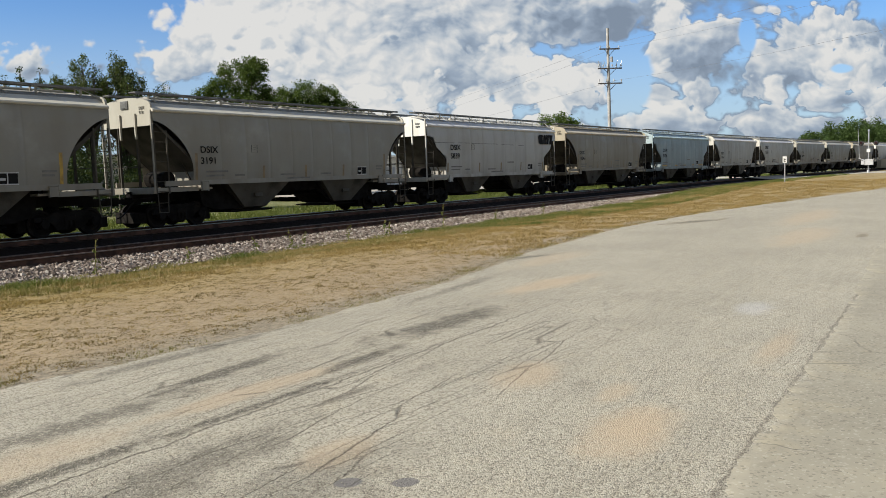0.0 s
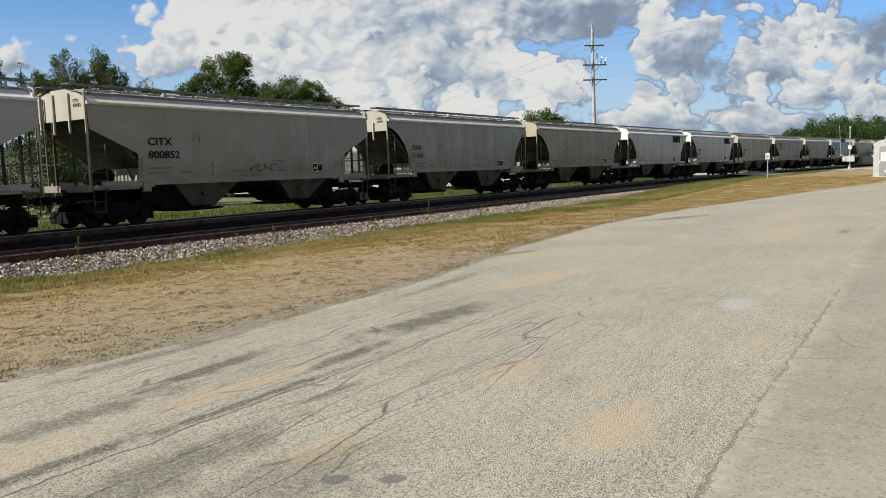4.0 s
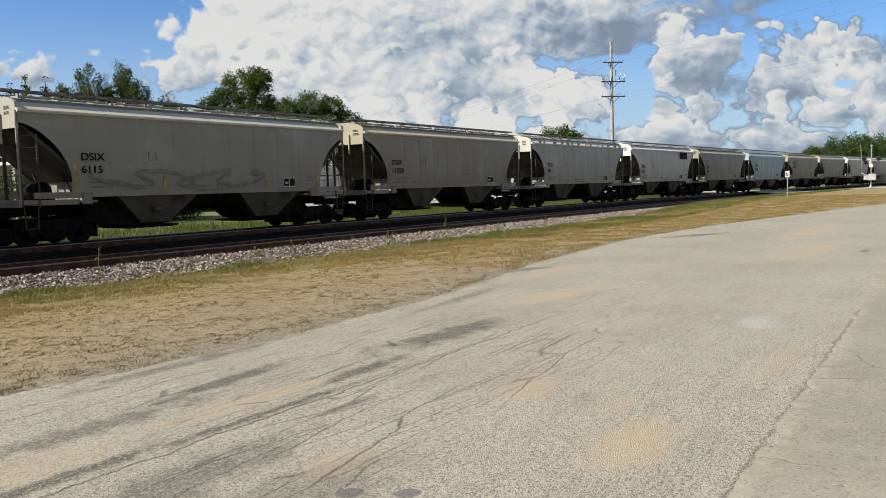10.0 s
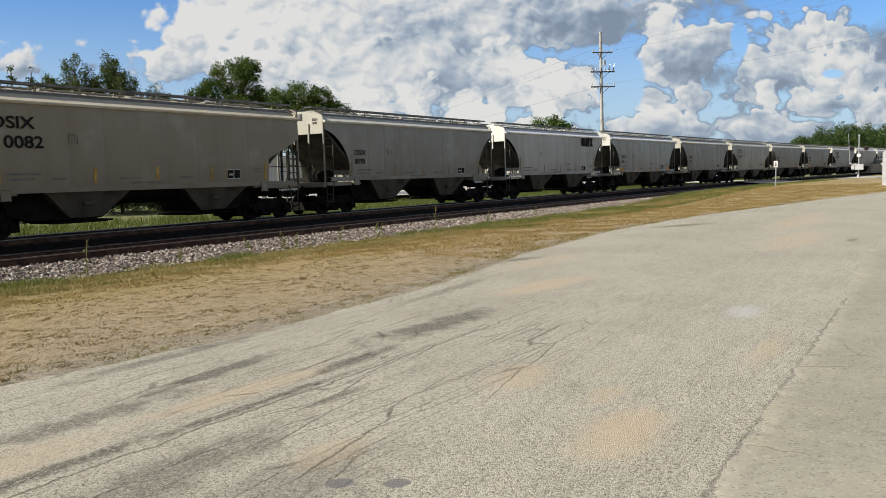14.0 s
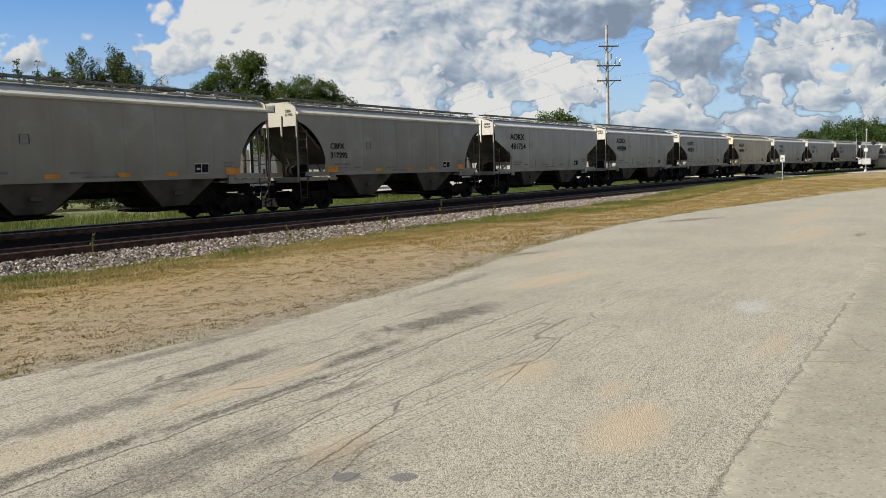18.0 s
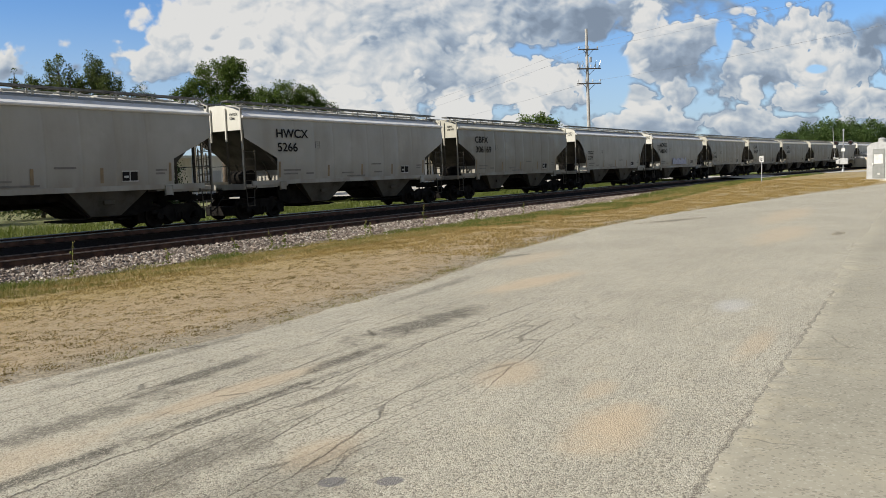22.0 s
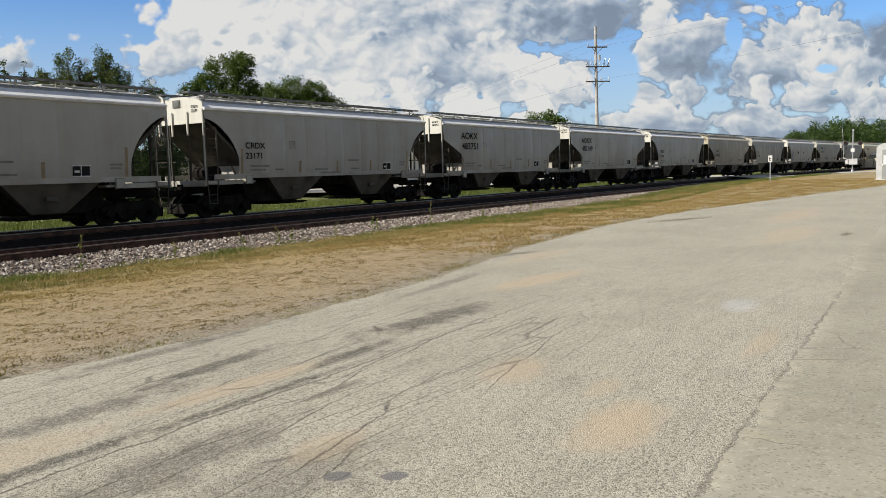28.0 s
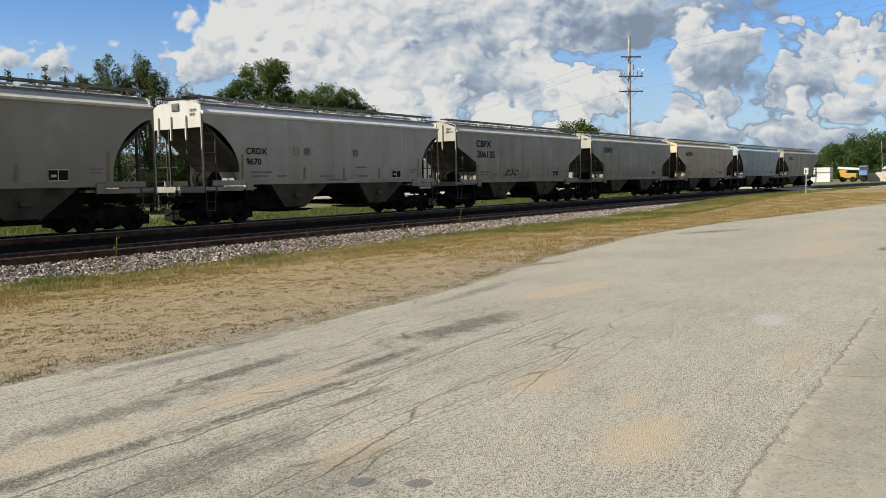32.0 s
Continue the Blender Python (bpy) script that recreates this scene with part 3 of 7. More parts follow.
    crack = m.math("MAXIMUM", m.math("MULTIPLY", lane, lane_where), m.math("MULTIPLY", m.math("MULTIPLY", web, web_where), m.step(m.coords_x(), 5.5, 9.0, 0.6, 0.0)))
    crack = m.math("MULTIPLY", crack, m.step(fine, 0.34, 0.56, 0.15, 1.0))
    sepq = m.n("ShaderNodeSeparateXYZ")
    m.put(sepq.inputs[0], pos)
    crack = m.math("MULTIPLY", crack, m.step(sepq.outputs[1], 2.4, 3.8, 0.2, 1.0))
    crack = m.math("MULTIPLY", crack, m.step(sepq.outputs[0], 7.0, 13.0, 1.0, 0.35))
    # the long ragged crack beside the gravelly strip
    sway = m.math("MULTIPLY", m.math("SUBTRACT", m.noise(m.coords("Position", (1, 0, 0)), 1.6, 6.0, 0.7), 0.5), 0.34)
    off = m.math("ABSOLUTE", m.math("SUBTRACT", m.math("ADD", sepq.outputs[1], sway), 4.74))
    long = m.math("MULTIPLY", m.step(off, 0.004, 0.022, 1.0, 0.0), m.step(sepq.outputs[0], 9.0, 11.0, 1.0, 0.0))
    crack = m.math("MAXIMUM", crack, m.math("MULTIPLY", long, m.step(fine, 0.34, 0.5, 0.2, 1.0)))
    base = m.mix(m.math("MULTIPLY", crack, 0.54), base, (0.075, 0.062, 0.045))
    sepp = m.n("ShaderNodeSeparateXYZ")
    m.put(sepp.inputs[0], pos)
    rag = m.math("MULTIPLY", m.math("SUBTRACT", m.noise(m.coords("Position", (1, 0, 0)), 3.0, 6.0, 0.7), 0.5), 0.22)
    d = m.math("ABSOLUTE", m.math("SUBTRACT", m.math("ADD", sepp.outputs[1], rag), 1.12))
    brk = m.math("MULTIPLY", m.step(d, 0.0, 0.035, 1.0, 0.0), m.step(fine, 0.38, 0.55, 0.3, 1.0))
    base = m.mix(m.math("MULTIPLY", brk, 0.6), base, (0.10, 0.085, 0.065))
    h = m.math("SUBTRACT", m.math("MULTIPLY", m.math("SUBTRACT", 0.6, chipd), 0.6), m.math("MULTIPLY", crack, 1.2))
    h = m.math("ADD", h, m.math("MULTIPLY", mid, 0.8))
    m.bump(h, 0.85, 0.012)
    return m.set(base, 0.92)


SAND = [(5.35, 1.95, 0.75, 0.42, 0, 0.85), (6.4, 3.3, 0.75, 0.40, 5, 0.6), (4.9, 5.25, 1.5, 0.26, -4, 0.65), (12.0, 5.65, 1.9, 0.50, -8, 0.75),
        (2.9, 5.35, 1.0, 0.4, 0, 0.5), (15.5, 7.2, 2.5, 0.6, 0, 0.45), (4.0, 3.5, 0.5, 0.28, 0, 0.6), (6.2, 2.35, 0.5, 0.2, 0, 0.5), (22.0, 3.2, 4.0, 0.9, 0, 0.5), (30.0, 4.2, 6.0, 1.0, 0, 0.5), (8.6, 1.5, 1.2, 0.2, 0, 0.5)]
WORN = [(8.35, 5.38, 1.75, 0.40, -6, 1.0), (6.4, 5.12, 0.9, 0.16, 2, 0.8), (15.0, 8.05, 1.6, 0.28, -20, 0.7), (27.0, 7.4, 1.6, 0.40, -25, 0.7), (11.0, 6.9, 2.2, 0.2, 6, 0.45),
        (2.8, 4.95, 1.2, 0.14, 0, 0.8), (4.5, 4.86, 1.7, 0.10, -1, 0.9), (5.3, 6.05, 1.3, 0.18, 4, 0.75), (3.6, 5.8, 1.4, 0.25, 0, 0.6), (5.6, 7.1, 1.9, 0.16, 0, 0.5), (3.3, 4.2, 1.3, 0.4, 0, 0.5), (3.4, 3.3, 1.2, 0.5, 0, 0.35),
        (22.2, 1.9, 0.5, 0.14, 0, 0.9)]


def slab_mat():
    m = Mat("newer_paving")
    pos = m.coords("Position")
    fine = m.noise(pos, 70.0, 4.0, 0.65)
    mid = m.noise(pos, 1.6, 6.0, 0.6)
    big = m.noise(pos, 0.35, 4.0, 0.6)
    chip = m.voronoi(pos, 55.0, "F1", "Color")
    sepc = m.n("ShaderNodeSeparateColor")
    m.put(sepc.inputs[0], chip)
    base = m.mix(m.step(big, 0.35, 0.65), (0.29, 0.27, 0.205), (0.35, 0.325, 0.248))
    base = m.mix(m.step(mid, 0.52, 0.72, 0.0, 0.45), base, (0.41, 0.36, 0.245))
    base = m.mix(m.math("MULTIPLY", m.step(sepc.outputs[0], 0.82, 0.95), 0.32), base, (0.52, 0.49, 0.41))
    base = m.mix(m.math("MULTIPLY", m.step(sepc.outputs[1], 0.86, 0.95), 0.5), base, (0.13, 0.115, 0.085))
    stain = m.noise(pos, 5.0, 7.0, 0.75)
    base = m.mix(m.step(stain, 0.52, 0.66, 0.0, 0.30), base, (0.20, 0.18, 0.135))
    wn = m.n("ShaderNodeTexNoise")
    m.put(wn.inputs["Vector"], pos)
    wn.inputs["Scale"].default_value, wn.inputs["Detail"].default_value = 1.1, 5.0
    warp = m.n("ShaderNodeVectorMath")
    warp.operation = "MULTIPLY_ADD"
    m.put(warp.inputs[0], wn.outputs["Color"])
    warp.inputs[1].default_value = (0.6, 0.6, 0)
    m.put(warp.inputs[2], pos)
    v = m.voronoi(warp.outputs[0], 0.55, "DISTANCE_TO_EDGE")
    crack = m.math("MULTIPLY", m.step(v, 0.0, 0.008, 1.0, 0.0), m.step(mid, 0.45, 0.6))
    base = m.mix(m.math("MULTIPLY", crack, 0.55), base, (0.10, 0.09, 0.07))
    m.bump(m.math("SUBTRACT", fine, crack), 0.35, 0.006)
    return m.set(base, 0.88)


def ballast_mat(name, stones, oily=False):
    m = Mat(name)
    pos = m.coords("Position")
    if stones:
        f = m.n("ShaderNodeNewGeometry").outputs["Random Per Island"]
    else:
        sepc = m.n("ShaderNodeSeparateColor")
        m.put(sepc.inputs[0], m.voronoi(pos, 15.0, "F1", "Color"))
        f = sepc.outputs[0]
    col = m.ramp(f, [(0.0, (0.085, 0.066, 0.054)), (0.3, (0.19, 0.150, 0.122)), (0.6, (0.29, 0.238, 0.200)), (0.85, (0.40, 0.355, 0.30)), (1.0, (0.58, 0.54, 0.48))])
    if not stones:
        col = m.mix(0.6, col, (0.07, 0.052, 0.040))
    # Bed in the train's shadow: that shade is put into the colour.
    if oily:
        col = m.mix(0.95, col, (0.010, 0.008, 0.006))
        m.b.inputs["Specular IOR Level"].default_value = 0.1
    n = m.noise(pos, 30.0, 4.0)
    col = m.mix(m.step(n, 0.45, 0.7, 0.0, 0.4), col, (0.014, 0.011, 0.009) if oily else (0.12, 0.095, 0.08))
    m.bump(m.math("SUBTRACT", n, m.voronoi(pos, 15.0)) if not stones else n, 0.8, 0.04 if not stones else 0.01)
    return m.set(col, 0.88)


M["ground"] = ground_mat()
M["pavement"] = pavement_mat()
M["slab"] = slab_mat()
M["ballast"] = ballast_mat("ballast_bed", False)
M["oily"] = ballast_mat("shade_toned_ballast", False, True)
M["stones"] = ballast_mat("ballast_stone", True)
M["grit"] = worn("loose_grit", (0.44, 0.40, 0.31), (0.22, 0.20, 0.155), 0.9, 0.0, 9.0)

# ---------------------------------------------------------------- geometry helpers
def mesh_of(name, verts, faces, mats, smooth=False, mat_ids=None):
    me = bpy.data.meshes.new(name)
    me.from_pydata([tuple(v) for v in verts], [], [tuple(f) for f in faces])
    for m in mats if isinstance(mats, (list, tuple)) else [mats]:
        me.materials.append(m)
    if smooth:
        me.polygons.foreach_set("use_smooth", [True] * len(me.polygons))
    if mat_ids is not None:
        me.polygons.foreach_set("material_index", mat_ids)
    me.update()
    return me


def bm_mesh(name, bm, mat, smooth=False, angle=None):
    me = bpy.data.meshes.new(name)
    bmesh.ops.recalc_face_normals(bm, faces=bm.faces)
    if smooth:
        for f in bm.faces:
            f.smooth = True
        if angle:
            for e in bm.edges:
                if len(e.link_faces) == 2 and e.calc_face_angle(0) > radians(angle):
                    e.smooth = False
    bm.to_mesh(me)
    bm.free()
    me.materials.append(mat)
    return me


def box(bm, x0, x1, y0, y1, z0, z1, bevel=0.0):
    made = bmesh.ops.create_cube(bm, size=1.0)["verts"]
    for v in made:
        v.co = Vector(((x0 + x1) / 2 + v.co.x * (x1 - x0), (y0 + y1) / 2 + v.co.y * (y1 - y0), (z0 + z1) / 2 + v.co.z * (z1 - z0)))
    if bevel:
        edges = list({e for v in made for e in v.link_edges})
        bmesh.ops.bevel(bm, geom=edges, offset=bevel, segments=1, affect="EDGES")
    return made


def rod(bm, p0, p1, r, seg=6, r1=None):
    p0, p1 = Vector(p0), Vector(p1)
    d = p1 - p0
    made = bmesh.ops.create_cone(bm, cap_ends=True, segments=seg, radius1=r, radius2=r if r1 is None else r1, depth=d.length)["verts"]
    m = Matrix.Translation((p0 + p1) / 2) @ d.to_track_quat("Z", "Y").to_matrix().to_4x4()
    bmesh.ops.transform(bm, matrix=m, verts=made)
    return made


def beam(bm, p0, p1, w, h):
    """A square bar from p0 to p1."""
    p0, p1 = Vector(p0), Vector(p1)
    d = p1 - p0
    made = bmesh.ops.create_cube(bm, size=1.0)["verts"]
    m = Matrix.Translation((p0 + p1) / 2) @ d.to_track_quat("Z", "Y").to_matrix().to_4x4() @ Matrix.Diagonal((w, h, d.length, 1))
    bmesh.ops.transform(bm, matrix=m, verts=made)
    return made


def prism(bm, outline, y0, y1):
    """Extrudes an outline of (x, z) from y0 to y1."""
    a = [bm.verts.new((x, y0, z)) for x, z in outline]
    b = [bm.verts.new((x, y1, z)) for x, z in outline]
    n = len(a)
    bm.faces.new(a), bm.faces.new(list(reversed(b)))
    for i in range(n):
        bm.faces.new((a[i], b[i], b[(i + 1) % n], a[(i + 1) % n]))


def part(name, me, parent, label="", at=None):
    ob = new(name, me)
    ob.parent = parent
    if at is not None:
        ob.matrix_basis = at
    if label:
        tagged(ob, label)
    return ob


# ---------------------------------------------------------------- the lie of the land
# The line bends gently: s runs along it, off is the distance to its far side.
D, BEND, STRAIGHT_FROM, STRAIGHT_BEFORE = 25.997, 0.00081257, 250.0, -40.0
RAIL, RAIL_NEAR, NEAR_OFF = 0.24, 0.04, -4.70
GEAR = 0.18  # how far the trucks stand below the bodies' datum


def lay(s, off=0.0):
    """Place and heading of a point of the line."""
    t = min(max(s, STRAIGHT_BEFORE), STRAIGHT_FROM)
    a, r = t * BEND, 1 / BEND
    x, y = r * math.sin(a), D - r + r * math.cos(a)
    x, y = x + (s - t) * math.cos(a), y - (s - t) * math.sin(a)
    return x + off * math.sin(a), y + off * math.cos(a), -a


PROFILE = [(-900, 0.0), (-18.6, 0.0), (-17.5, -0.03), (-13, -0.08), (-9.4, -0.24), (-8.0, -0.33), (-5.5, -0.42), (3.2, -0.40), (6.0, -0.42), (10, -0.25), (30, 0.0), (60, 0.3), (900, 0.5)]


def smooth01(v, a, b):
    k = min(max((v - a) / (b - a), 0.0), 1.0)
    return k * k * (3 - 2 * k)


def ground_z(s, off):
    z = PROFILE[-1][1]
    for (o0, z0), (o1, z1) in zip(PROFILE, PROFILE[1:]):
        if off <= o1:
            z = z0 + (z1 - z0) * (off - o0) / (o1 - o0)
            break
    # the land climbs to the level crossing
    return z + 0.50 * smooth01(s, 40, 66) * (1 - smooth01(off, -8.5, -5.5)) * smooth01(off, -60, -24)


def swell(x, y, s, off):
    """Low swells of the trodden verge."""
    if not (0 < s < 60 and -18 < off < -6):
        return 0.0
    return 0.045 * noise.noise(Vector((x * 0.8, y * 0.8, 0))) * smooth01(off, -18, -17) * (1 - smooth01(off, -7.5, -6))


def make_ground():
    ss = sorted(set([-900, -500, -250, -120, -70] + list(range(-40, 20, 4)) + [x * 0.5 for x in range(0, 120)] + list(range(60, 160, 3)) + [170, 185, 200, 225, 250, 300, 400, 600, 1000, 1800]))
    oo = [-900, -400, -200, -100, -60, -40, -30, -26, -23] + [-21 + i * 0.5 for i in range(31)] + [-5.5, -3, 0, 3.2, 4.5, 6, 8, 10, 14, 20, 30, 45, 60, 90, 150, 300, 600, 900]
    verts, uvs = [], []
    for s in ss:
        for o in oo:
            x, y, _ = lay(s, o)
            z = ground_z(s, o)
            z += swell(x, y, s, o)
            if x * x + y * y < 60 ** 2 and o < -18.3:
                z = min(z, -0.06) if s < 38 else z - 0.06
            if 0 < x < 90 and y < road_edge(x) + 0.15:
                z = min(z, pav_z(x, y) - 0.06)
            verts.append((x, y, z - 0.004))
            uvs.append((s, o))
    n = len(oo)
    faces = [(i * n + j, (i + 1) * n + j, (i + 1) * n + j + 1, i * n + j + 1) for i in range(len(ss) - 1) for j in range(n - 1)]
    me = mesh_of("ground", verts, faces, M["ground"], True)
    layer = me.uv_layers.new(name="lay")
    idx = np.zeros(len(me.loops), dtype=np.int32)
    me.loops.foreach_get("vertex_index", idx)
    layer.data.foreach_set("uv", np.array(uvs, dtype=np.float32)[idx].ravel())
    rim = me.uv_layers.new(name="rim")
    far = np.array([(v[1] - road_edge(v[0]), 0.0) for v in verts], dtype=np.float32)
    rim.data.foreach_set("uv", far[idx].ravel())
    tagged(new("ground", me), "dry verge of tan soil and straw-coloured grass beside the line", "ground", kind="structure")


def road_edge(x):
    """The paving's ragged border on the verge."""
    pts = [(-60, 9.5), (0, 8.1), (4, 7.65), (7, 7.3), (11.2, 7.5), (17.5, 8.55), (24, 9.05), (29.5, 8.85), (34, 8.35), (37.5, 7.75), (41.5, 6.95), (45, 6.1), (48.5, 4.95), (51, 3.75), (55.5, 1.95), (60, 0.2), (75, -5), (120, -18)]
    for (a, b), (c, d) in zip(pts, pts[1:]):
        if x <= c:
            y = b + (d - b) * (x - a) / (c - a)
            break
    else:
        y = pts[-1][1]
    return y + 0.10 * noise.noise(Vector((x * 1.3, 0, 0))) + 0.09 * noise.noise(Vector((x * 5.1, 3, 0)))


def seam(x):
    """The jagged border between old and newer paving."""
    return 1.09 + 0.10 * noise.noise(Vector((x * 2.1, 7, 0))) + 0.07 * noise.noise(Vector((x * 7.7, 1, 0))) + 0.10 * smooth01(x, 12.4, 12.8) + 0.12 * smooth01(x, 14, 18)


def pav_z(x, y):
    return 0.50 * smooth01(x, 40, 66) + 0.012 * noise.noise(Vector((x * 0.35, y * 0.5, 0)))


def make_pavement():
    xs = [-60, -40, -25, -15, -8] + [-4 + 0.12 * i for i in range(480)] + [54 + 2 * i for i in range(34)]
    fr = [0.0, 0.02, 0.05, 0.1, 0.18, 0.28, 0.4, 0.52, 0.64, 0.76, 0.88, 1.0]
    verts, faces = [], []
    for x in xs:
        top, low = road_edge(x), 0.6 if x < 60 else road_edge(x) - 8
        for k in fr:
            y = top + (low - top) * k
            verts.append((x, y, pav_z(x, y) - (0.05 if k == 0 else 0.0)))
    n = len(fr)
    for i in range(len(xs) - 1):
        for j in range(n - 1):
            faces.append((i * n + j, i * n + j + 1, (i + 1) * n + j + 1, (i + 1) * n + j))
    road = new("road", mesh_of("road", verts, faces, M["pavement"], True))
    tagged(road, "old cracked chip-seal paving with sand and worn dark patches", "road", kind="structure")
    # newer lift of paving with a broken edge
    xs = [-60, -30, -12, -5] + [-3 + 0.05 * i for i in range(460)] + [20 + 1.0 * i for i in range(42)]
    ys = [None, None, 0.95, 0.4, -1, -4, -10, -25, -60]
    verts, faces = [], []
    for x in xs:
        e = seam(x)
        for j, y in enumerate(ys):
            yy = e + 0.02 if j == 0 else e if j == 1 else y
            verts.append((x, yy, pav_z(x, yy) + (-0.012 if j == 0 else 0.004)))
    n = len(ys)
    for i in range(len(xs) - 1):
        for j in range(n - 1):
            faces.append((i * n + j, i * n + j + 1, (i + 1) * n + j + 1, (i + 1) * n + j))
    tagged(new("pavement", mesh_of("pavement", verts, faces, M["slab"], True)), "newer smooth paving with a broken edge", "pavement", kind="structure")


make_ground()
make_pavement()


# ---------------------------------------------------------------- the two tracks
def sweep(name, section, s0, s1, step_m, off, z, mat, closed=True):
    """Sweeps a cross-section of (across, up) along the line."""
    n = int((s1 - s0) / step_m)
    verts, faces, k = [], [], len(section)
    for i in range(n + 1):
        s = s0 + (s1 - s0) * i / n
        for o, h in section:
            x, y, _ = lay(s, off + o)
            verts.append((x, y, z + h))
    for i in range(n):
        for j in range(k if closed else k - 1):
            a, b = i * k + j, i * k + (j + 1) % k
            faces.append((a, b, b + k, a + k))
    return mesh_of(name, verts, faces, mat)


BALLAST = [(-8.3, -0.34), (-7.5, -0.29), (-6.5, -0.18), (-6.15, -0.145), (-5.6, -0.16), (-3.8, -0.16), (-3.3, -0.14), (-2.5, -0.01), (-1.9, 0.06), (-1.4, 0.035), (1.4, 0.035), (1.9, 0.06), (2.6, -0.08), (3.9, -0.34)]


def make_tracks():
    bed = new("ballast_bed", sweep("ballast_bed", BALLAST, -60, 300, 2.0, 0, 0, M["ballast"], False))
    for ob in (bed,):
        # The strip the train shadows takes the darkened ballast.
        ob.data.materials.append(M["oily"])
        k = len(BALLAST) - 1
        ob.data.polygons.foreach_set("material_index", [1 if 3 <= i % k <= 12 else 0 for i in range(len(ob.data.polygons))])
    tagged(bed, "grey-pink crushed stone ballast under the two tracks", "ballast", kind="structure")
    head = [(-0.036, 0), (-0.036, -0.03), (0.036, -0.03), (0.036, 0), (0.02, 0.004), (-0.02, 0.004)]
    foot = [(-0.034, -0.03), (-0.01, -0.05), (-0.01, -0.15), (-0.07, -0.168), (-0.07, -0.185), (0.07, -0.185), (0.07, -0.168), (0.01, -0.15), (0.01, -0.05), (0.034, -0.03)]
    bm = bmesh.new()
    box(bm, -0.115, 0.115, -1.3, 1.3, -0.37, -0.197, 0.012)
    tie_me = bm_mesh("tie", bm, M["tie"])
    bm = bmesh.new()
    for y in (-0.755, 0.755):
        box(bm, -0.1, 0.1, y - 0.18, y + 0.18, -0.197, -0.183)
        for dx in (-0.07, 0.07):
            for dy in (-0.1, 0.1):
                box(bm, dx - 0.015, dx + 0.015, y + dy - 0.02, y + dy + 0.02, -0.185, -0.155)
    plate_me = bm_mesh("tie_plate", bm, M["plate"])
    rng = random.Random(3)
    for name, off, z, s0 in (("near_track", NEAR_OFF, RAIL_NEAR, 4.0), ("main_track", 0.0, RAIL, 8.0)):
        track = tagged(new(name), "standard-gauge railway track with rusty rails on creosoted ties", "railway track", kind="structure")
        for side in (-0.755, 0.755):
            r = part("rail", sweep("rail", foot, -60, 300, 4.0, off + side, z, M["rail"]), track, "brown rusty rail with bright worn head")
            part("railhead", sweep("railhead", head, -60, 300, 4.0, off + side, z, M["head"] if off == 0 else M["dull_head"]), r, "bright worn steel running surface")
        base_v = np.array([v.co for v in tie_me.vertices])
        base_f = [tuple(p.vertices) for p in tie_me.polygons]
        verts, faces = [], []
        near_count = 0
        for i in range(560):
            s = -16 + i * 0.52 + rng.uniform(-0.03, 0.03)
            x, y, a = lay(s, off)
            m = pose(x, y, z, 0, 0, math.degrees(a) + rng.uniform(-0.8, 0.8))
            if s0 <= s <= s0 + 70:
                t = part("tie", tie_me, track, at=m)
                part("tie_plate", plate_me, t)
                near_count += 1
            else:
                k = len(verts)
                verts += [m @ Vector(v) for v in base_v]
                faces += [tuple(k + q for q in f) for f in base_f]
        rest = part("ties", mesh_of("ties", verts, faces, M["tie"]), track)
        tagged(rest, "creosoted timber ties further along the line", kind="stuff")


make_tracks()


def scatter_stones():
    """Crushed stone on the shoulder, as loose angular lumps."""
    rng = np.random.default_rng(11)
    shape = np.array([(1, 0, 0), (-1, 0, 0), (0, 1, 0), (0, -1, 0), (0, 0, 1), (0, 0, -1)], float)
    tri = np.array([(0, 2, 4), (2, 1, 4), (1, 3, 4), (3, 0, 4), (2, 0, 5), (1, 2, 5), (3, 1, 5), (0, 3, 5)])
    count = 26000
    s = 3 + 75 * rng.random(count) ** 1.35
    off = -8.75 + 2.75 * rng.random(count) ** 0.85
    verts, faces = [], []
    bo, bz = [b[0] for b in BALLAST], [b[1] for b in BALLAST]
    for i in range(count):
        x, y, _ = lay(s[i], off[i])
        z = np.interp(off[i], bo, bz) if off[i] > -8.3 else ground_z(s[i], off[i])
        r = rng.uniform(0.026, 0.066)
        p = shape * rng.uniform(0.6, 1.15, (6, 1)) * r * np.array([1.2, 1.0, 0.75]) + rng.normal(0, r * 0.26, (6, 3))
        a = rng.uniform(0, 6.28)
        c, q = math.cos(a), math.sin(a)
        verts.append(np.c_[p[:, 0] * c - p[:, 1] * q + x, p[:, 0] * q + p[:, 1] * c + y, p[:, 2] + z + r * 0.35])
        faces.append(tri + 6 * i)
    me = mesh_of("ballast_stones", np.concatenate(verts).tolist(), np.concatenate(faces).tolist(), M["stones"])
    tagged(new("ballast_stones", me), "loose crushed stones on the ballast shoulder", "ballast", kind="stuff")


scatter_stones()


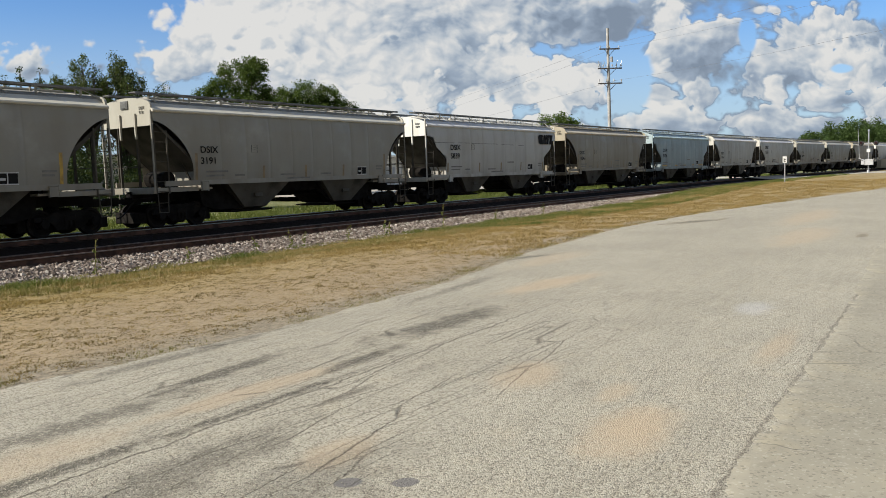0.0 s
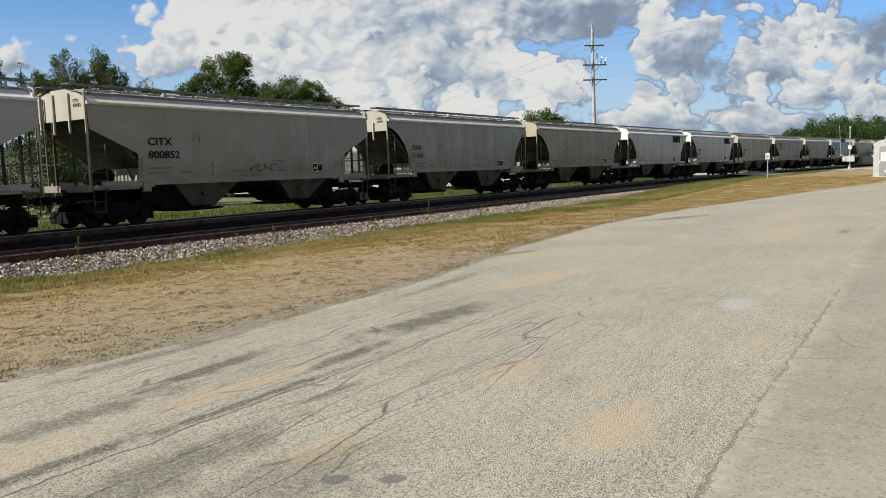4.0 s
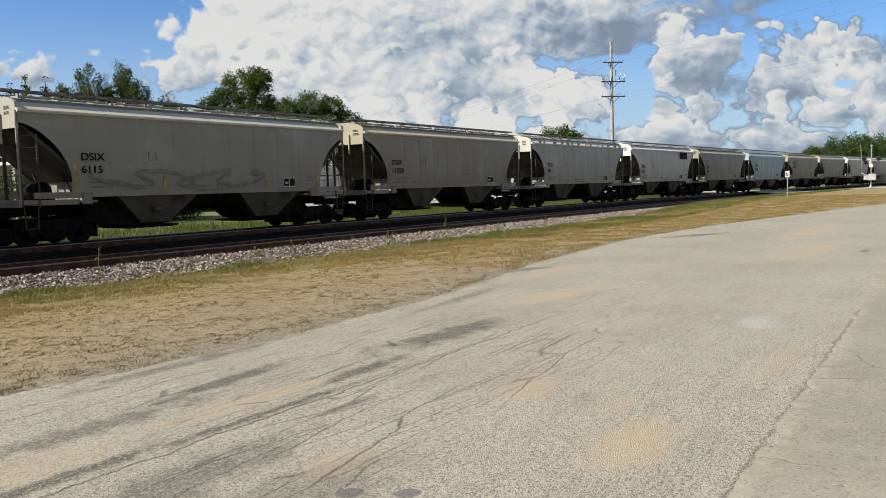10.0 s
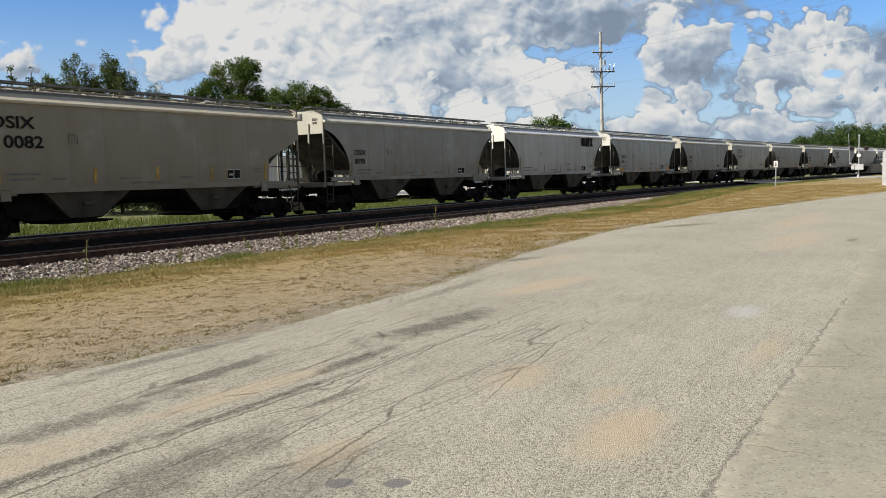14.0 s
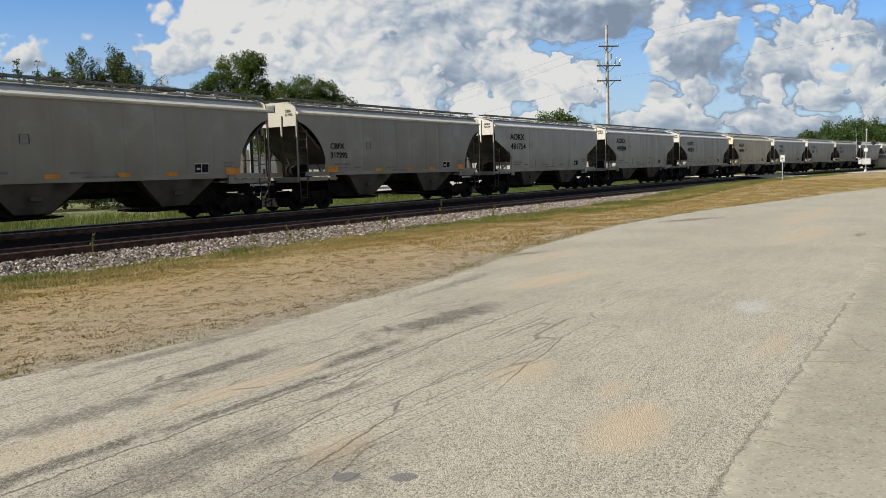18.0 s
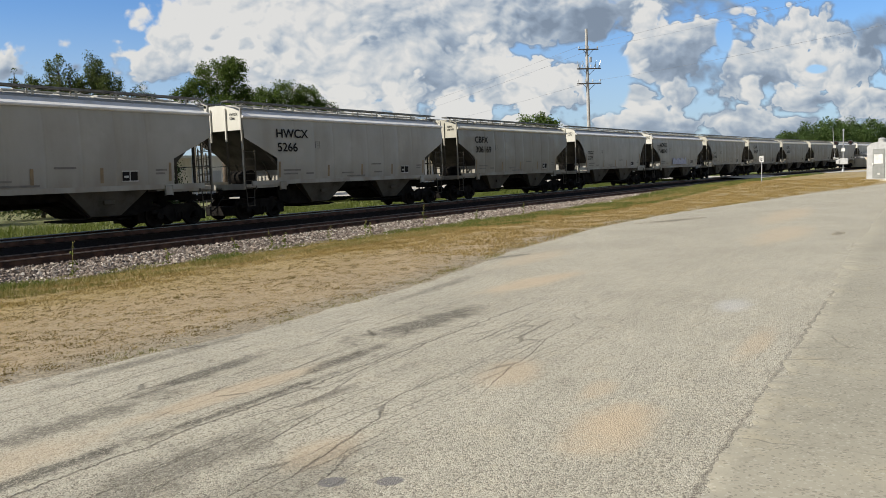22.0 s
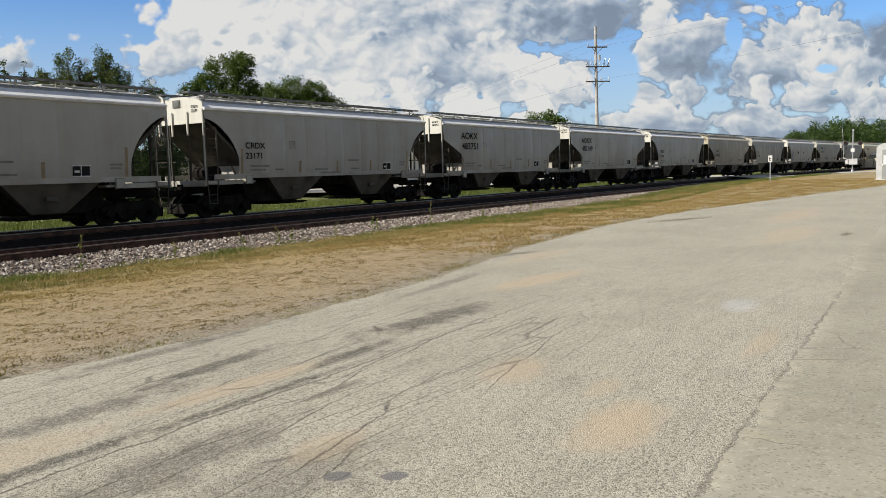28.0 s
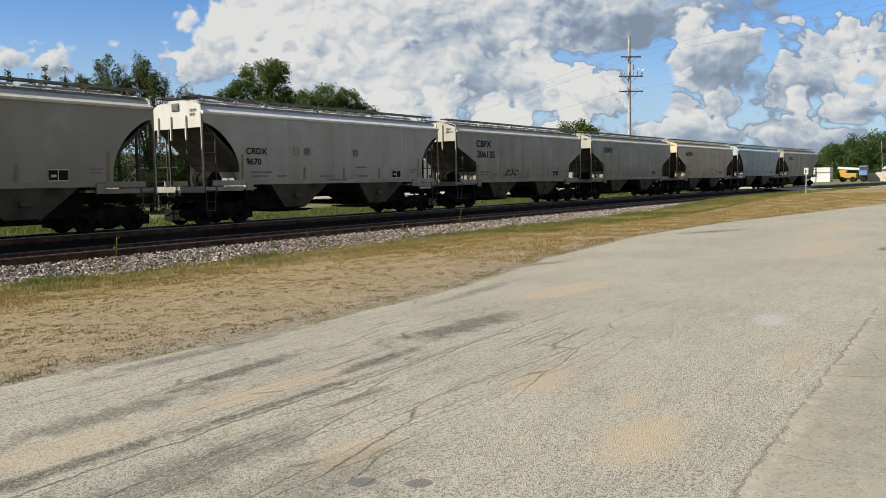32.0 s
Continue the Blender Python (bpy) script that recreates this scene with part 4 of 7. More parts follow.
def blades(name, spots, mat, height, width, lean, seed, per=7, spread=0.06):
    """Tufts of narrow bent blades; spots are (x, y, z, size)."""
    rng = np.random.default_rng(seed)
    sp = np.repeat(np.array(spots), per, axis=0)
    n = len(sp)
    base = sp[:, :3] + np.c_[rng.normal(0, spread, (n, 2)), np.zeros(n)]
    h = height * sp[:, 3] * rng.uniform(0.45, 1.1, n)
    a = rng.uniform(0, 6.283, n)
    b = rng.uniform(0, 6.283, n)
    w = width * rng.uniform(0.6, 1.3, n)
    side = np.c_[np.cos(a) * w, np.sin(a) * w, np.zeros(n)]
    bend = np.c_[np.cos(b), np.sin(b), np.zeros(n)] * (h * lean * rng.uniform(0.2, 1.2, n))[:, None]
    up = np.c_[np.zeros(n), np.zeros(n), h]
    mid = base + bend * 0.35 + up * 0.6
    tip = base + bend + up * (1 - 0.25 * lean)
    verts = np.stack([base - side, base + side, mid + side * 0.7, mid - side * 0.7, tip], 1).reshape(-1, 3)
    k = np.arange(n) * 5
    quads = np.c_[k, k + 1, k + 2, k + 3].tolist()
    tris = np.c_[k + 3, k + 2, k + 4].tolist()
    return new(name, mesh_of(name, verts.tolist(), quads + tris, mat))


def make_verge_grass():
    rng = np.random.default_rng(5)

    def spots(count, s_lo, s_hi, o_lo, o_hi, patch, power=1.5, thresh=0.0, seed=0.0):
        out = []
        while len(out) < count:
            s = s_lo + (s_hi - s_lo) * rng.random() ** power
            o = rng.uniform(o_lo, o_hi)
            x, y, _ = lay(s, o)
            v = noise.noise(Vector((x * patch, y * patch * 1.6, seed)))
            if v < thresh or y < road_edge(x) + 0.05:
                continue
            out.append((x, y, ground_z(s, o) + swell(x, y, s, o) - 0.008, 0.7 + 0.7 * max(v, 0)))
        return out
    g = blades("verge_grass", spots(9500, 2, 95, -11.6, -8.0, 0.6, 1.5, -0.20), M["grass_mix"], 0.16, 0.005, 0.9, 1)
    tagged(g, "seeding grass, straw and olive, along the foot of the ballast", "grass", kind="stuff")
    g = blades("dry_grass", spots(20000, 1, 85, -18.2, -9.5, 3.7, 1.6, -0.15, 4.0), M["grass_dry"], 0.038, 0.005, 1.8, 2, 6, 0.05)
    tagged(g, "short dry straw-coloured grass on trodden soil", "grass", kind="stuff")
    g = blades("straw_grass", spots(16000, 1, 90, -13.0, -9.0, 0.5, 1.6, -0.25, 21.0), M["grass_dry"], 0.085, 0.005, 1.4, 12, 6, 0.06)
    tagged(g, "golden withered grass in a band before the stones", "grass", kind="stuff")
    g = blades("far_straw_grass", spots(16000, 16, 66, -22.0, -11.0, 0.7, 1.0, -0.2, 33.0), M["grass_dry"], 0.10, 0.009, 1.3, 14, 5, 0.09)
    tagged(g, "straw-coloured grass covering the verge towards the crossing", "grass", kind="stuff")
    g = blades("green_grass", spots(2600, 2, 110, -9.7, -8.1, 0.5, 1.2, 0.10, 9.0) + spots(5200, 26, 95, -13.0, -8.2, 0.25, 1.1, -0.1, 12.0), M["grass_green"], 0.20, 0.006, 0.8, 3)
    tagged(g, "green grass tufts at the edge of the stones", "grass", kind="stuff")
    g = blades("withered_grass", spots(26000, 1, 60, -18.4, -10.0, 5.5, 1.7, 0.12, 14.0), M["grass_brown"], 0.030, 0.006, 2.0, 8, 5, 0.04)
    tagged(g, "withered brown grass tufts scattered on the soil", "grass", kind="stuff")
    edge = []
    for _ in range(1500):
        x = 1 + 45 * rng.random() ** 1.4
        y = road_edge(x) + rng.normal(0.06, 0.12)
        if noise.noise(Vector((x * 0.8, 2, 0))) > 0.0:
            edge.append((x, y, -0.015, rng.uniform(0.5, 1.2)))
    g = blades("edge_grass", edge, M["grass_mix"], 0.05, 0.004, 1.2, 4, 6, 0.05)
    tagged(g, "sparse low grass growing over the paving's edge", "grass", kind="stuff")
    far = spots(9000, -10, 150, 4.2, 13.0, 0.3, 1.2, -0.3, 2.0)
    g = blades("far_grass", far, M["grass_green"], 0.75, 0.014, 0.6, 5, 7, 0.16)
    tagged(g, "tall sunlit green grass beyond the tracks", "grass", kind="stuff")


make_verge_grass()


def scatter_pebbles():
    """Loose grit lying on the worn paving and along its border."""
    rng = np.random.default_rng(23)
    shape = np.array([(1, 0, 0), (-1, 0, 0), (0, 1, 0), (0, -1, 0), (0, 0, 1), (0, 0, -1)], float)
    tri = np.array([(0, 2, 4), (2, 1, 4), (1, 3, 4), (3, 0, 4), (2, 0, 5), (1, 2, 5), (3, 1, 5), (0, 3, 5)])
    spots = []
    for x, y, rx, ry, turn, k in WORN:
        for _ in range(int(1100 * min(rx * ry, 1.4) * k + 150)):
            a, d = rng.uniform(0, 6.283), rng.random() ** 0.5 * 1.1
            c, q = math.cos(radians(turn)), math.sin(radians(turn))
            px, py = rx * d * math.cos(a), ry * d * math.sin(a)
            spots.append((x + px * c - py * q, y + px * q + py * c))
    for _ in range(2600):
        spots.append((2.2 + 11 * rng.random() ** 1.6, rng.uniform(1.3, 6.8)))
    for _ in range(5200):
        x = 2.5 + 24 * rng.random() ** 1.5
        spots.append((x, road_edge(x) + rng.normal(0.15, 0.3)))
    verts, faces = [], []
    for i, (x, y) in enumerate(spots):
        z = pav_z(x, y)
        if y > road_edge(x):
            o = y - lay(x)[1]
            z = ground_z(x, o) + swell(x, y, x, o)
        r = rng.uniform(0.002, 0.0055) * (1 + 0.06 * x)
        p = shape * rng.uniform(0.6, 1.15, (6, 1)) * r * np.array([1.2, 1.0, 0.75]) + rng.normal(0, r * 0.2, (6, 3))
        verts.append(p + np.array([x, y, z + r * 0.4]))
        faces.append(tri + 6 * i)
    me = mesh_of("loose_gravel", np.concatenate(verts).tolist(), np.concatenate(faces).tolist(), M["grit"])
    tagged(new("loose_gravel", me), "loose grit and small stones on the worn paving", "gravel", kind="stuff")


scatter_pebbles()

# ---------------------------------------------------------------- the train of covered hopper cars
LENGTH, HALF = 16.93, 7.57
EAVE, TOP = 4.12, 4.62


def side_y(z):
    """Half width of the bulging body at a height."""
    return float(np.interp(z, [1.1, 1.5, 2.2, 2.9, 3.5, 4.0, 4.2], [1.50, 1.545, 1.60, 1.61, 1.595, 1.555, 1.54]))


def end_x(kind, z):
    """How far the side sheet reaches towards the end at a height."""
    if kind == "arch":
        if z > 3.75:
            return HALF
        if z > 1.95:
            return HALF - 1.65 * max(0.0, 1 - ((z - 1.95) / 1.8) ** 1.7) ** 0.66
        return HALF - 1.65
    if kind == "angle":
        if z > 3.25:
            return HALF
        if z > 2.40:
            return HALF - 1.85 * (3.25 - z) / 0.85
        return HALF - 1.85
    if z > 3.55:
        return HALF
    if z > 3.5:
        return HALF - 0.55 * (3.55 - z) / 0.05
    if z > 2.95:
        return HALF - 0.55 - 0.25 * (3.5 - z) / 0.55
    if z > 2.4:
        return HALF - 0.8 - 0.95 * (2.95 - z) / 0.55
    return HALF - 1.75


def side_mesh(kind, sgn):
    """One side sheet: shallow pillows between welded seams, cut back at the ends."""
    zs = [1.46 if kind == "arch" else 1.36, 1.52, 1.7, 1.9, 1.95, 2.05, 2.15, 2.25, 2.28, 2.4, 2.55, 2.7, 2.85, 2.95, 3.1, 3.25, 3.4, 3.5, 3.55, 3.6, 3.68, 3.75, 3.9, 4.0, 4.12]
    inner = 4.9
    seam_x = [-4.55 + i * 1.3 for i in range(8)]
    xs = sorted(set([round(-inner + i * inner / 17.5, 3) for i in range(36)] + [round(q + d, 3) for q in seam_x for d in (-0.03, 0, 0.03)]))
    nx = 7
    verts, faces = [], []
    width = len(xs) + 2 * nx
    for z in zs:
        ex = end_x(kind, z)
        row = [-ex + (ex - inner) * i / nx for i in range(nx)] + xs + [inner + (ex - inner) * (i + 1) / nx for i in range(nx)]
        for x in row:
            near = min(abs(x - q) for q in seam_x)
            pillow = 0.012 * math.sin(math.pi * min(1.0, near / 0.65) / 2) * math.sin(math.pi * min(max((z - 1.2) / 2.8, 0), 1)) ** 0.6
            # the sheet dents in under the eave
            pillow += 0.010 * math.exp(-((z - 3.62) / 0.22) ** 2) * min(1.0, near / 0.3)
            groove = -0.010 if near < 0.02 else 0.0
            verts.append((x, sgn * (side_y(z) + pillow + groove - 0.012), z))
    for i in range(len(zs) - 1):
        for j in range(width - 1):
            a = i * width + j
            q = (a, a + 1, a + width + 1, a + width)
            faces.append(q if sgn < 0 else q[::-1])
    return mesh_of("side_sheet", verts, faces, M["paint"], True)


def slope_mesh():
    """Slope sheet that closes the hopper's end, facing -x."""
    bm = bmesh.new()
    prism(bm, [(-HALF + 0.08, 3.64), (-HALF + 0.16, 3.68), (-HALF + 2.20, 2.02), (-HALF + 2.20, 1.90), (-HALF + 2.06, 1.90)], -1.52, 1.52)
    return bm_mesh("slope_sheet", bm, M["shadow_paint"])


def bulkhead_mesh():
    """Upright sheet across the car over the bolster, facing -x."""
    bm = bmesh.new()
    x = -HALF + 2.0
    box(bm, x + 0.08, x + 0.12, -1.46, 1.46, 1.28, 1.93)
    return bm_mesh("bulkhead", bm, M["paint"])


def belly_mesh():
    bm = bmesh.new()
    # One block for the recessed slope sheets, shade in its near-black colour.
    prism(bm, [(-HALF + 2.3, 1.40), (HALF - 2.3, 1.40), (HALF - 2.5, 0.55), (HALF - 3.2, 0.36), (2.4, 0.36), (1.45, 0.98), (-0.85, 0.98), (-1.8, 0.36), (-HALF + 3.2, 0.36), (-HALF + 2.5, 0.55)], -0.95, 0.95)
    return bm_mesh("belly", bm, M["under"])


def roof_mesh(arched):
    """Roof sheet with raised seams across."""
    prof = [(-1.25, 4.31), (-1.08, 4.435), (-0.72, 4.58), (-0.35, 4.65), (0.35, 4.65), (0.72, 4.58), (1.08, 4.435), (1.25, 4.31)]
    xs = [-HALF]
    for i in range(12):
        q = -HALF + 0.6 + i * (2 * HALF - 1.2) / 11
        xs += [q - 0.04, q - 0.02, q + 0.02, q + 0.04]
    xs.append(HALF)
    verts, faces = [], []
    for i, x in enumerate(xs):
        lift = 0.022 if 0 < i < len(xs) - 1 and (i - 1) % 4 in (1, 2) else 0.0
        for y, z in prof:
            verts.append((x, y, z + lift))
    n = len(prof)
    for i in range(len(xs) - 1):
        for j in range(n - 1):
            faces.append((i * n + j, (i + 1) * n + j, (i + 1) * n + j + 1, i * n + j + 1))
    return mesh_of("roof", verts, faces, M["paint"])


def eave_mesh(sgn):
    """The side plate that turns the roof into the side."""
    prof = [(1.528, 4.06), (1.61, 4.075), (1.63, 4.12), (1.61, 4.16), (1.12, 4.42), (1.09, 4.37)]
    bm = bmesh.new()
    a = [bm.verts.new((-HALF - 0.02, sgn * y, z)) for y, z in prof]
    b = [bm.verts.new((HALF + 0.02, sgn * y, z)) for y, z in prof]
    n = len(prof)
    for i in range(n):
        bm.faces.new((a[i], b[i], b[(i + 1) % n], a[(i + 1) % n]))
    bm.faces.new(a), bm.faces.new(list(reversed(b)))
    return bm_mesh("eave", bm, M["paint"])


def end_plate_mesh(arched):
    """Upper end sheet, round-topped or square, facing -x."""
    if arched:
        top = [(1.5 * math.cos(a), 4.31 + 0.34 * math.sin(a)) for a in [math.pi * i / 14 for i in range(15)]]
    else:
        top = [(1.5, 4.31), (1.1, 4.47), (0.4, 4.65), (-0.4, 4.65), (-1.1, 4.47), (-1.5, 4.31)]
    outline = top + [(-1.5, 3.58), (1.5, 3.58)]
    bm = bmesh.new()
    a = [bm.verts.new((-HALF - 0.03, y, z)) for y, z in outline]
    b = [bm.verts.new((-HALF + 0.05, y, z)) for y, z in outline]
    n = len(a)
    bm.faces.new(a), bm.faces.new(list(reversed(b)))
    for i in range(n):
        bm.faces.new((a[i], b[i], b[(i + 1) % n], a[(i + 1) % n]))
    return bm_mesh("end_plate", bm, M["paint"])


def bay_mesh():
    bm = bmesh.new()
    top = [(-1.75, -1.42, 1.42), (1.75, -1.42, 1.42), (1.75, 1.42, 1.42), (-1.75, 1.42, 1.42)]
    low = [(-0.6, -0.62, 0.30), (0.6, -0.62, 0.30), (0.6, 0.62, 0.30), (-0.6, 0.62, 0.30)]
    # side faces stay nearly upright, slope sheets lean in
    a = [bm.verts.new(v) for v in top]
    c = [bm.verts.new((x, y * 1.75, z + 0.1)) for x, y, z in low]
    d = [bm.verts.new(v) for v in low]
    for p, q in ((a, c), (c, d)):
        for i in range(4):
            bm.faces.new((p[i], p[(i + 1) % 4], q[(i + 1) % 4], q[i]))
    bm.faces.new(d)
    box(bm, -0.22, 0.22, -1.33, -1.26, 0.80, 0.96, 0.02)
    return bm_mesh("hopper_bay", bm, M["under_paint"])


def gate_mesh():
    bm = bmesh.new()
    box(bm, -0.95, 0.95, -0.85, 0.85, 0.30, 0.40, 0.015)
    for y in (-0.85, 0.85):
        rod(bm, (-1.15, y, 0.36), (1.15, y, 0.36), 0.035, 8)
    box(bm, 0.95, 1.15, -0.5, 0.5, 0.31, 0.39)
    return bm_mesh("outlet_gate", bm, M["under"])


def ladder_mesh(z0, z1, x0, x1, y, rungs):
    bm = bmesh.new()
    for x in (x0, x1):
        beam(bm, (x, y, z0), (x, y, z1), 0.055, 0.03)
    for i in range(rungs):
        z = z0 + 0.08 + (z1 - z0 - 0.16) * i / (rungs - 1)
        rod(bm, (x0, y, z), (x1, y, z), 0.014, 5)
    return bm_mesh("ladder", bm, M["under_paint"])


def stirrup_mesh():
    bm = bmesh.new()
    for dx in (0, 0.46):
        beam(bm, (dx, 0, 1.12), (dx + (0.04 if dx == 0 else -0.04), 0, 0.40), 0.045, 0.02)
    for z in (0.41, 0.76):
        beam(bm, (0.03, 0, z), (0.43, 0, z), 0.06, 0.025)
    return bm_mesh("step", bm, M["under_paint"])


def walkway_mesh(tall):
    """One roof walkway: grating with edge bars on legs."""
    bm = bmesh.new()
    z = 4.84 if tall else 4.78
    box(bm, -HALF - 0.25, HALF + 0.25, -0.16, 0.16, z, z + 0.035)
    for y in (-0.17, 0.17):
        box(bm, -HALF - 0.25, HALF + 0.25, y - 0.012, y + 0.012, z - 0.03, z + 0.045)
    return bm_mesh("roof_walkway", bm, M["grating"])


def walkway_leg_mesh(tall):
    bm = bmesh.new()
    z = 4.84 if tall else 4.78
    beam(bm, (0, -0.16, z), (0, -0.16, 4.50), 0.09, 0.02)
    beam(bm, (0, 0.16, z), (0, 0.16, 4.60), 0.05, 0.02)
    beam(bm, (0.02, -0.17, z - 0.05), (0.45, -0.5, 4.46), 0.035, 0.02)
    beam(bm, (0, -0.16, z - 0.02), (0, 0.2, z - 0.02), 0.04, 0.02)
    if tall:
        beam(bm, (0, -0.16, z), (0.02, -0.62, 4.44), 0.10, 0.02)
    return bm_mesh("walkway_bracket", bm, M["paint"])


def hatch_mesh():
    bm = bmesh.new()
    box(bm, -1.62, 1.62, -0.3, 0.3, 4.64, 4.74, 0.03)
    for x in (-1.2, -0.4, 0.4, 1.2):
        box(bm, x - 0.03, x + 0.03, -0.33, 0.33, 4.73, 4.76)
    return bm_mesh("hatch_cover", bm, M["paint"])


def platform_mesh():
    bm = bmesh.new()
    box(bm, -HALF - 0.08, -HALF + 2.6, -1.45, 1.45, 1.20, 1.28)
    box(bm, -HALF - 0.10, -HALF + 0.05, -1.5, 1.5, 1.10, 1.34, 0.015)
    for y in (-1.46, 1.46):
        box(bm, -HALF + 0.05, -HALF + 1.9, y - 0.035, y + 0.035, 1.15, 1.32)
    return bm_mesh("end_platform", bm, M["paint"])


def frame_mesh(kind):
    """End posts and slope-sheet struts, facing -x."""
    bm = bmesh.new()
    x = -HALF - 0.02
    for y in (-0.55, 0.55):
        beam(bm, (x + 0.05, y, 1.25), (x + 0.05, y, 3.6), 0.09, 0.06)
        beam(bm, (x + 2.2, y * 1.6, 1.25), (x + 1.45, y * 1.6, 2.75), 0.07, 0.05)
    beam(bm, (x + 0.05, -1.45, 2.1), (x + 0.05, 1.45, 2.1), 0.03, 0.03)
    if kind != "arch":
        for y in (-1.46, 1.46):
            beam(bm, (x + 0.1, y * 0.98, 3.5), (x + 0.6, y * 0.98, 3.0), 0.05, 0.05)
    return bm_mesh("end_frame", bm, M["shadow_paint"])


def rib_mesh(arched):
    """Stiffener that stands on the end sheet and runs on below it."""
    bm = bmesh.new()
    box(bm, -HALF - 0.10, -HALF - 0.031, -0.035, 0.035, 3.12, 4.05 if arched else 4.5, 0.006)
    return bm_mesh("end_rib", bm, M["paint"])


def corner_post_mesh(kind):
    bm = bmesh.new()
    beam(bm, (0, 0, 1.12), (0, 0, 4.12 if kind == "arch" else 4.45), 0.075, 0.05)
    if kind != "arch":
        beam(bm, (0, 0, 4.45), (0, 0.5, 4.62), 0.07, 0.045)
    return bm_mesh("corner_post", bm, M["paint"])


def coupler_mesh():
    bm = bmesh.new()
    x = -HALF
    box(bm, x - 0.35, x + 0.3, -0.16, 0.16, 0.72, 1.0, 0.02)
    box(bm, x - 0.66, x - 0.3, -0.10, 0.10, 0.78, 0.95, 0.02)
    box(bm, x - 0.92, x - 0.62, -0.16, 0.12, 0.70, 1.0, 0.05)
    beam(bm, (x - 0.12, -1.45, 0.98), (x - 0.25, -0.1, 0.92), 0.03, 0.03)
    return bm_mesh("coupler", bm, M["under"])


def tube(bm, pts, r, seg=7):
    """One bent pipe through the points."""
    prev = None
    for k, p in enumerate(pts):
        d = (pts[min(k + 1, len(pts) - 1)] - pts[max(k - 1, 0)]).normalized()
        a = d.orthogonal().normalized() if abs(d.y) > 0.9 else d.cross(Vector((0, 1, 0))).normalized()
        b = d.cross(a)
        ring = [bm.verts.new(p + (a * math.cos(q) + b * math.sin(q)) * r) for q in [i * math.tau / seg for i in range(seg)]]
        if prev:
            for i in range(seg):
                bm.faces.new((prev[i], prev[(i + 1) % seg], ring[(i + 1) % seg], ring[i]))
        else:
            bm.faces.new(list(reversed(ring)))
        prev = ring
    bm.faces.new(prev)


def hose_mesh():
    bm = bmesh.new()
    pts = [Vector((-HALF - 0.13, -0.34, 0.82))] + [Vector((-HALF - 0.28 - 0.62 * k, -0.34, 0.72 - 0.46 * math.sin(math.pi * 0.5 * k))) for k in [i / 7 for i in range(8)]]
    tube(bm, pts, 0.030)
    return bm_mesh("air_hose", bm, M["rubber"], True)


def sill_mesh(sgn, arched):
    bm = bmesh.new()
    d = 0.0 if arched else -0.11
    prism(bm, [(-HALF + 0.4, 1.56 + d), (HALF - 0.4, 1.56 + d), (HALF - 0.4, 1.36 + d), (HALF - 1.95, 1.36 + d), (HALF - 2.4, 1.38 + d), (-HALF + 2.4, 1.38 + d), (-HALF + 1.95, 1.36 + d), (-HALF + 0.4, 1.36 + d)], sgn * 1.47, sgn * 1.555)
    for x in (-1, 1):
        box(bm, x * (HALF - 2.15) - 0.16, x * (HALF - 2.15) + 0.16, sgn * 1.54, sgn * 1.60, 1.16 + d, 1.50 + d, 0.02)
    return bm_mesh("side_sill", bm, M["paint"])


def spine_mesh():
    bm = bmesh.new()
    box(bm, -HALF - 0.1, HALF + 0.1, -0.2, 0.2, 0.80, 1.2)
    rod(bm, (-4.5, -0.62, 0.8), (4.5, -0.62, 0.8), 0.022, 6)
    rod(bm, (-4.5, 0.7, 0.86), (4.5, 0.7, 0.86), 0.03, 6)
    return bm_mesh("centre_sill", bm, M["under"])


def tank_mesh():
    bm = bmesh.new()
    rod(bm, (-6.45, -0.75, 1.62), (-6.45, 0.35, 1.62), 0.30, 16)
    rod(bm, (-6.45, 0.35, 1.62), (-6.45, 0.47, 1.62), 0.30, 16, 0.14)
    box(bm, -6.75, -6.15, -0.95, -0.6, 1.1, 1.45, 0.03)
    rod(bm, (-6.9, 0.1, 1.2), (-5.9, 0.1, 1.75), 0.03, 6)
    return bm_mesh("brake_reservoir", bm, M["under"])


def brake_wheel_mesh():
    bm = bmesh.new()
    c = Vector((-HALF - 0.16, 0.9, 3.05))
    ring = [c + Vector((0, 0.26 * math.cos(a), 0.26 * math.sin(a))) for a in [i * math.pi / 8 for i in range(16)]]
    for i in range(16):
        rod(bm, ring[i], ring[(i + 1) % 16], 0.016, 5)
        if i % 4 == 0:
            rod(bm, c, ring[i], 0.012, 5)
    rod(bm, c, c + Vector((0.18, 0, 0)), 0.025, 6)
    return bm_mesh("brake_wheel", bm, M["shadow_paint"])


def box_panel_mesh():
    bm = bmesh.new()
    box(bm, -HALF - 0.07, -HALF - 0.03, -0.22, 0.22, 4.24, 4.54, 0.01)
    box(bm, -HALF - 0.085, -HALF - 0.065, -0.16, 0.16, 4.29, 4.49)
    return bm_mesh("end_placard", bm, M["grating"])


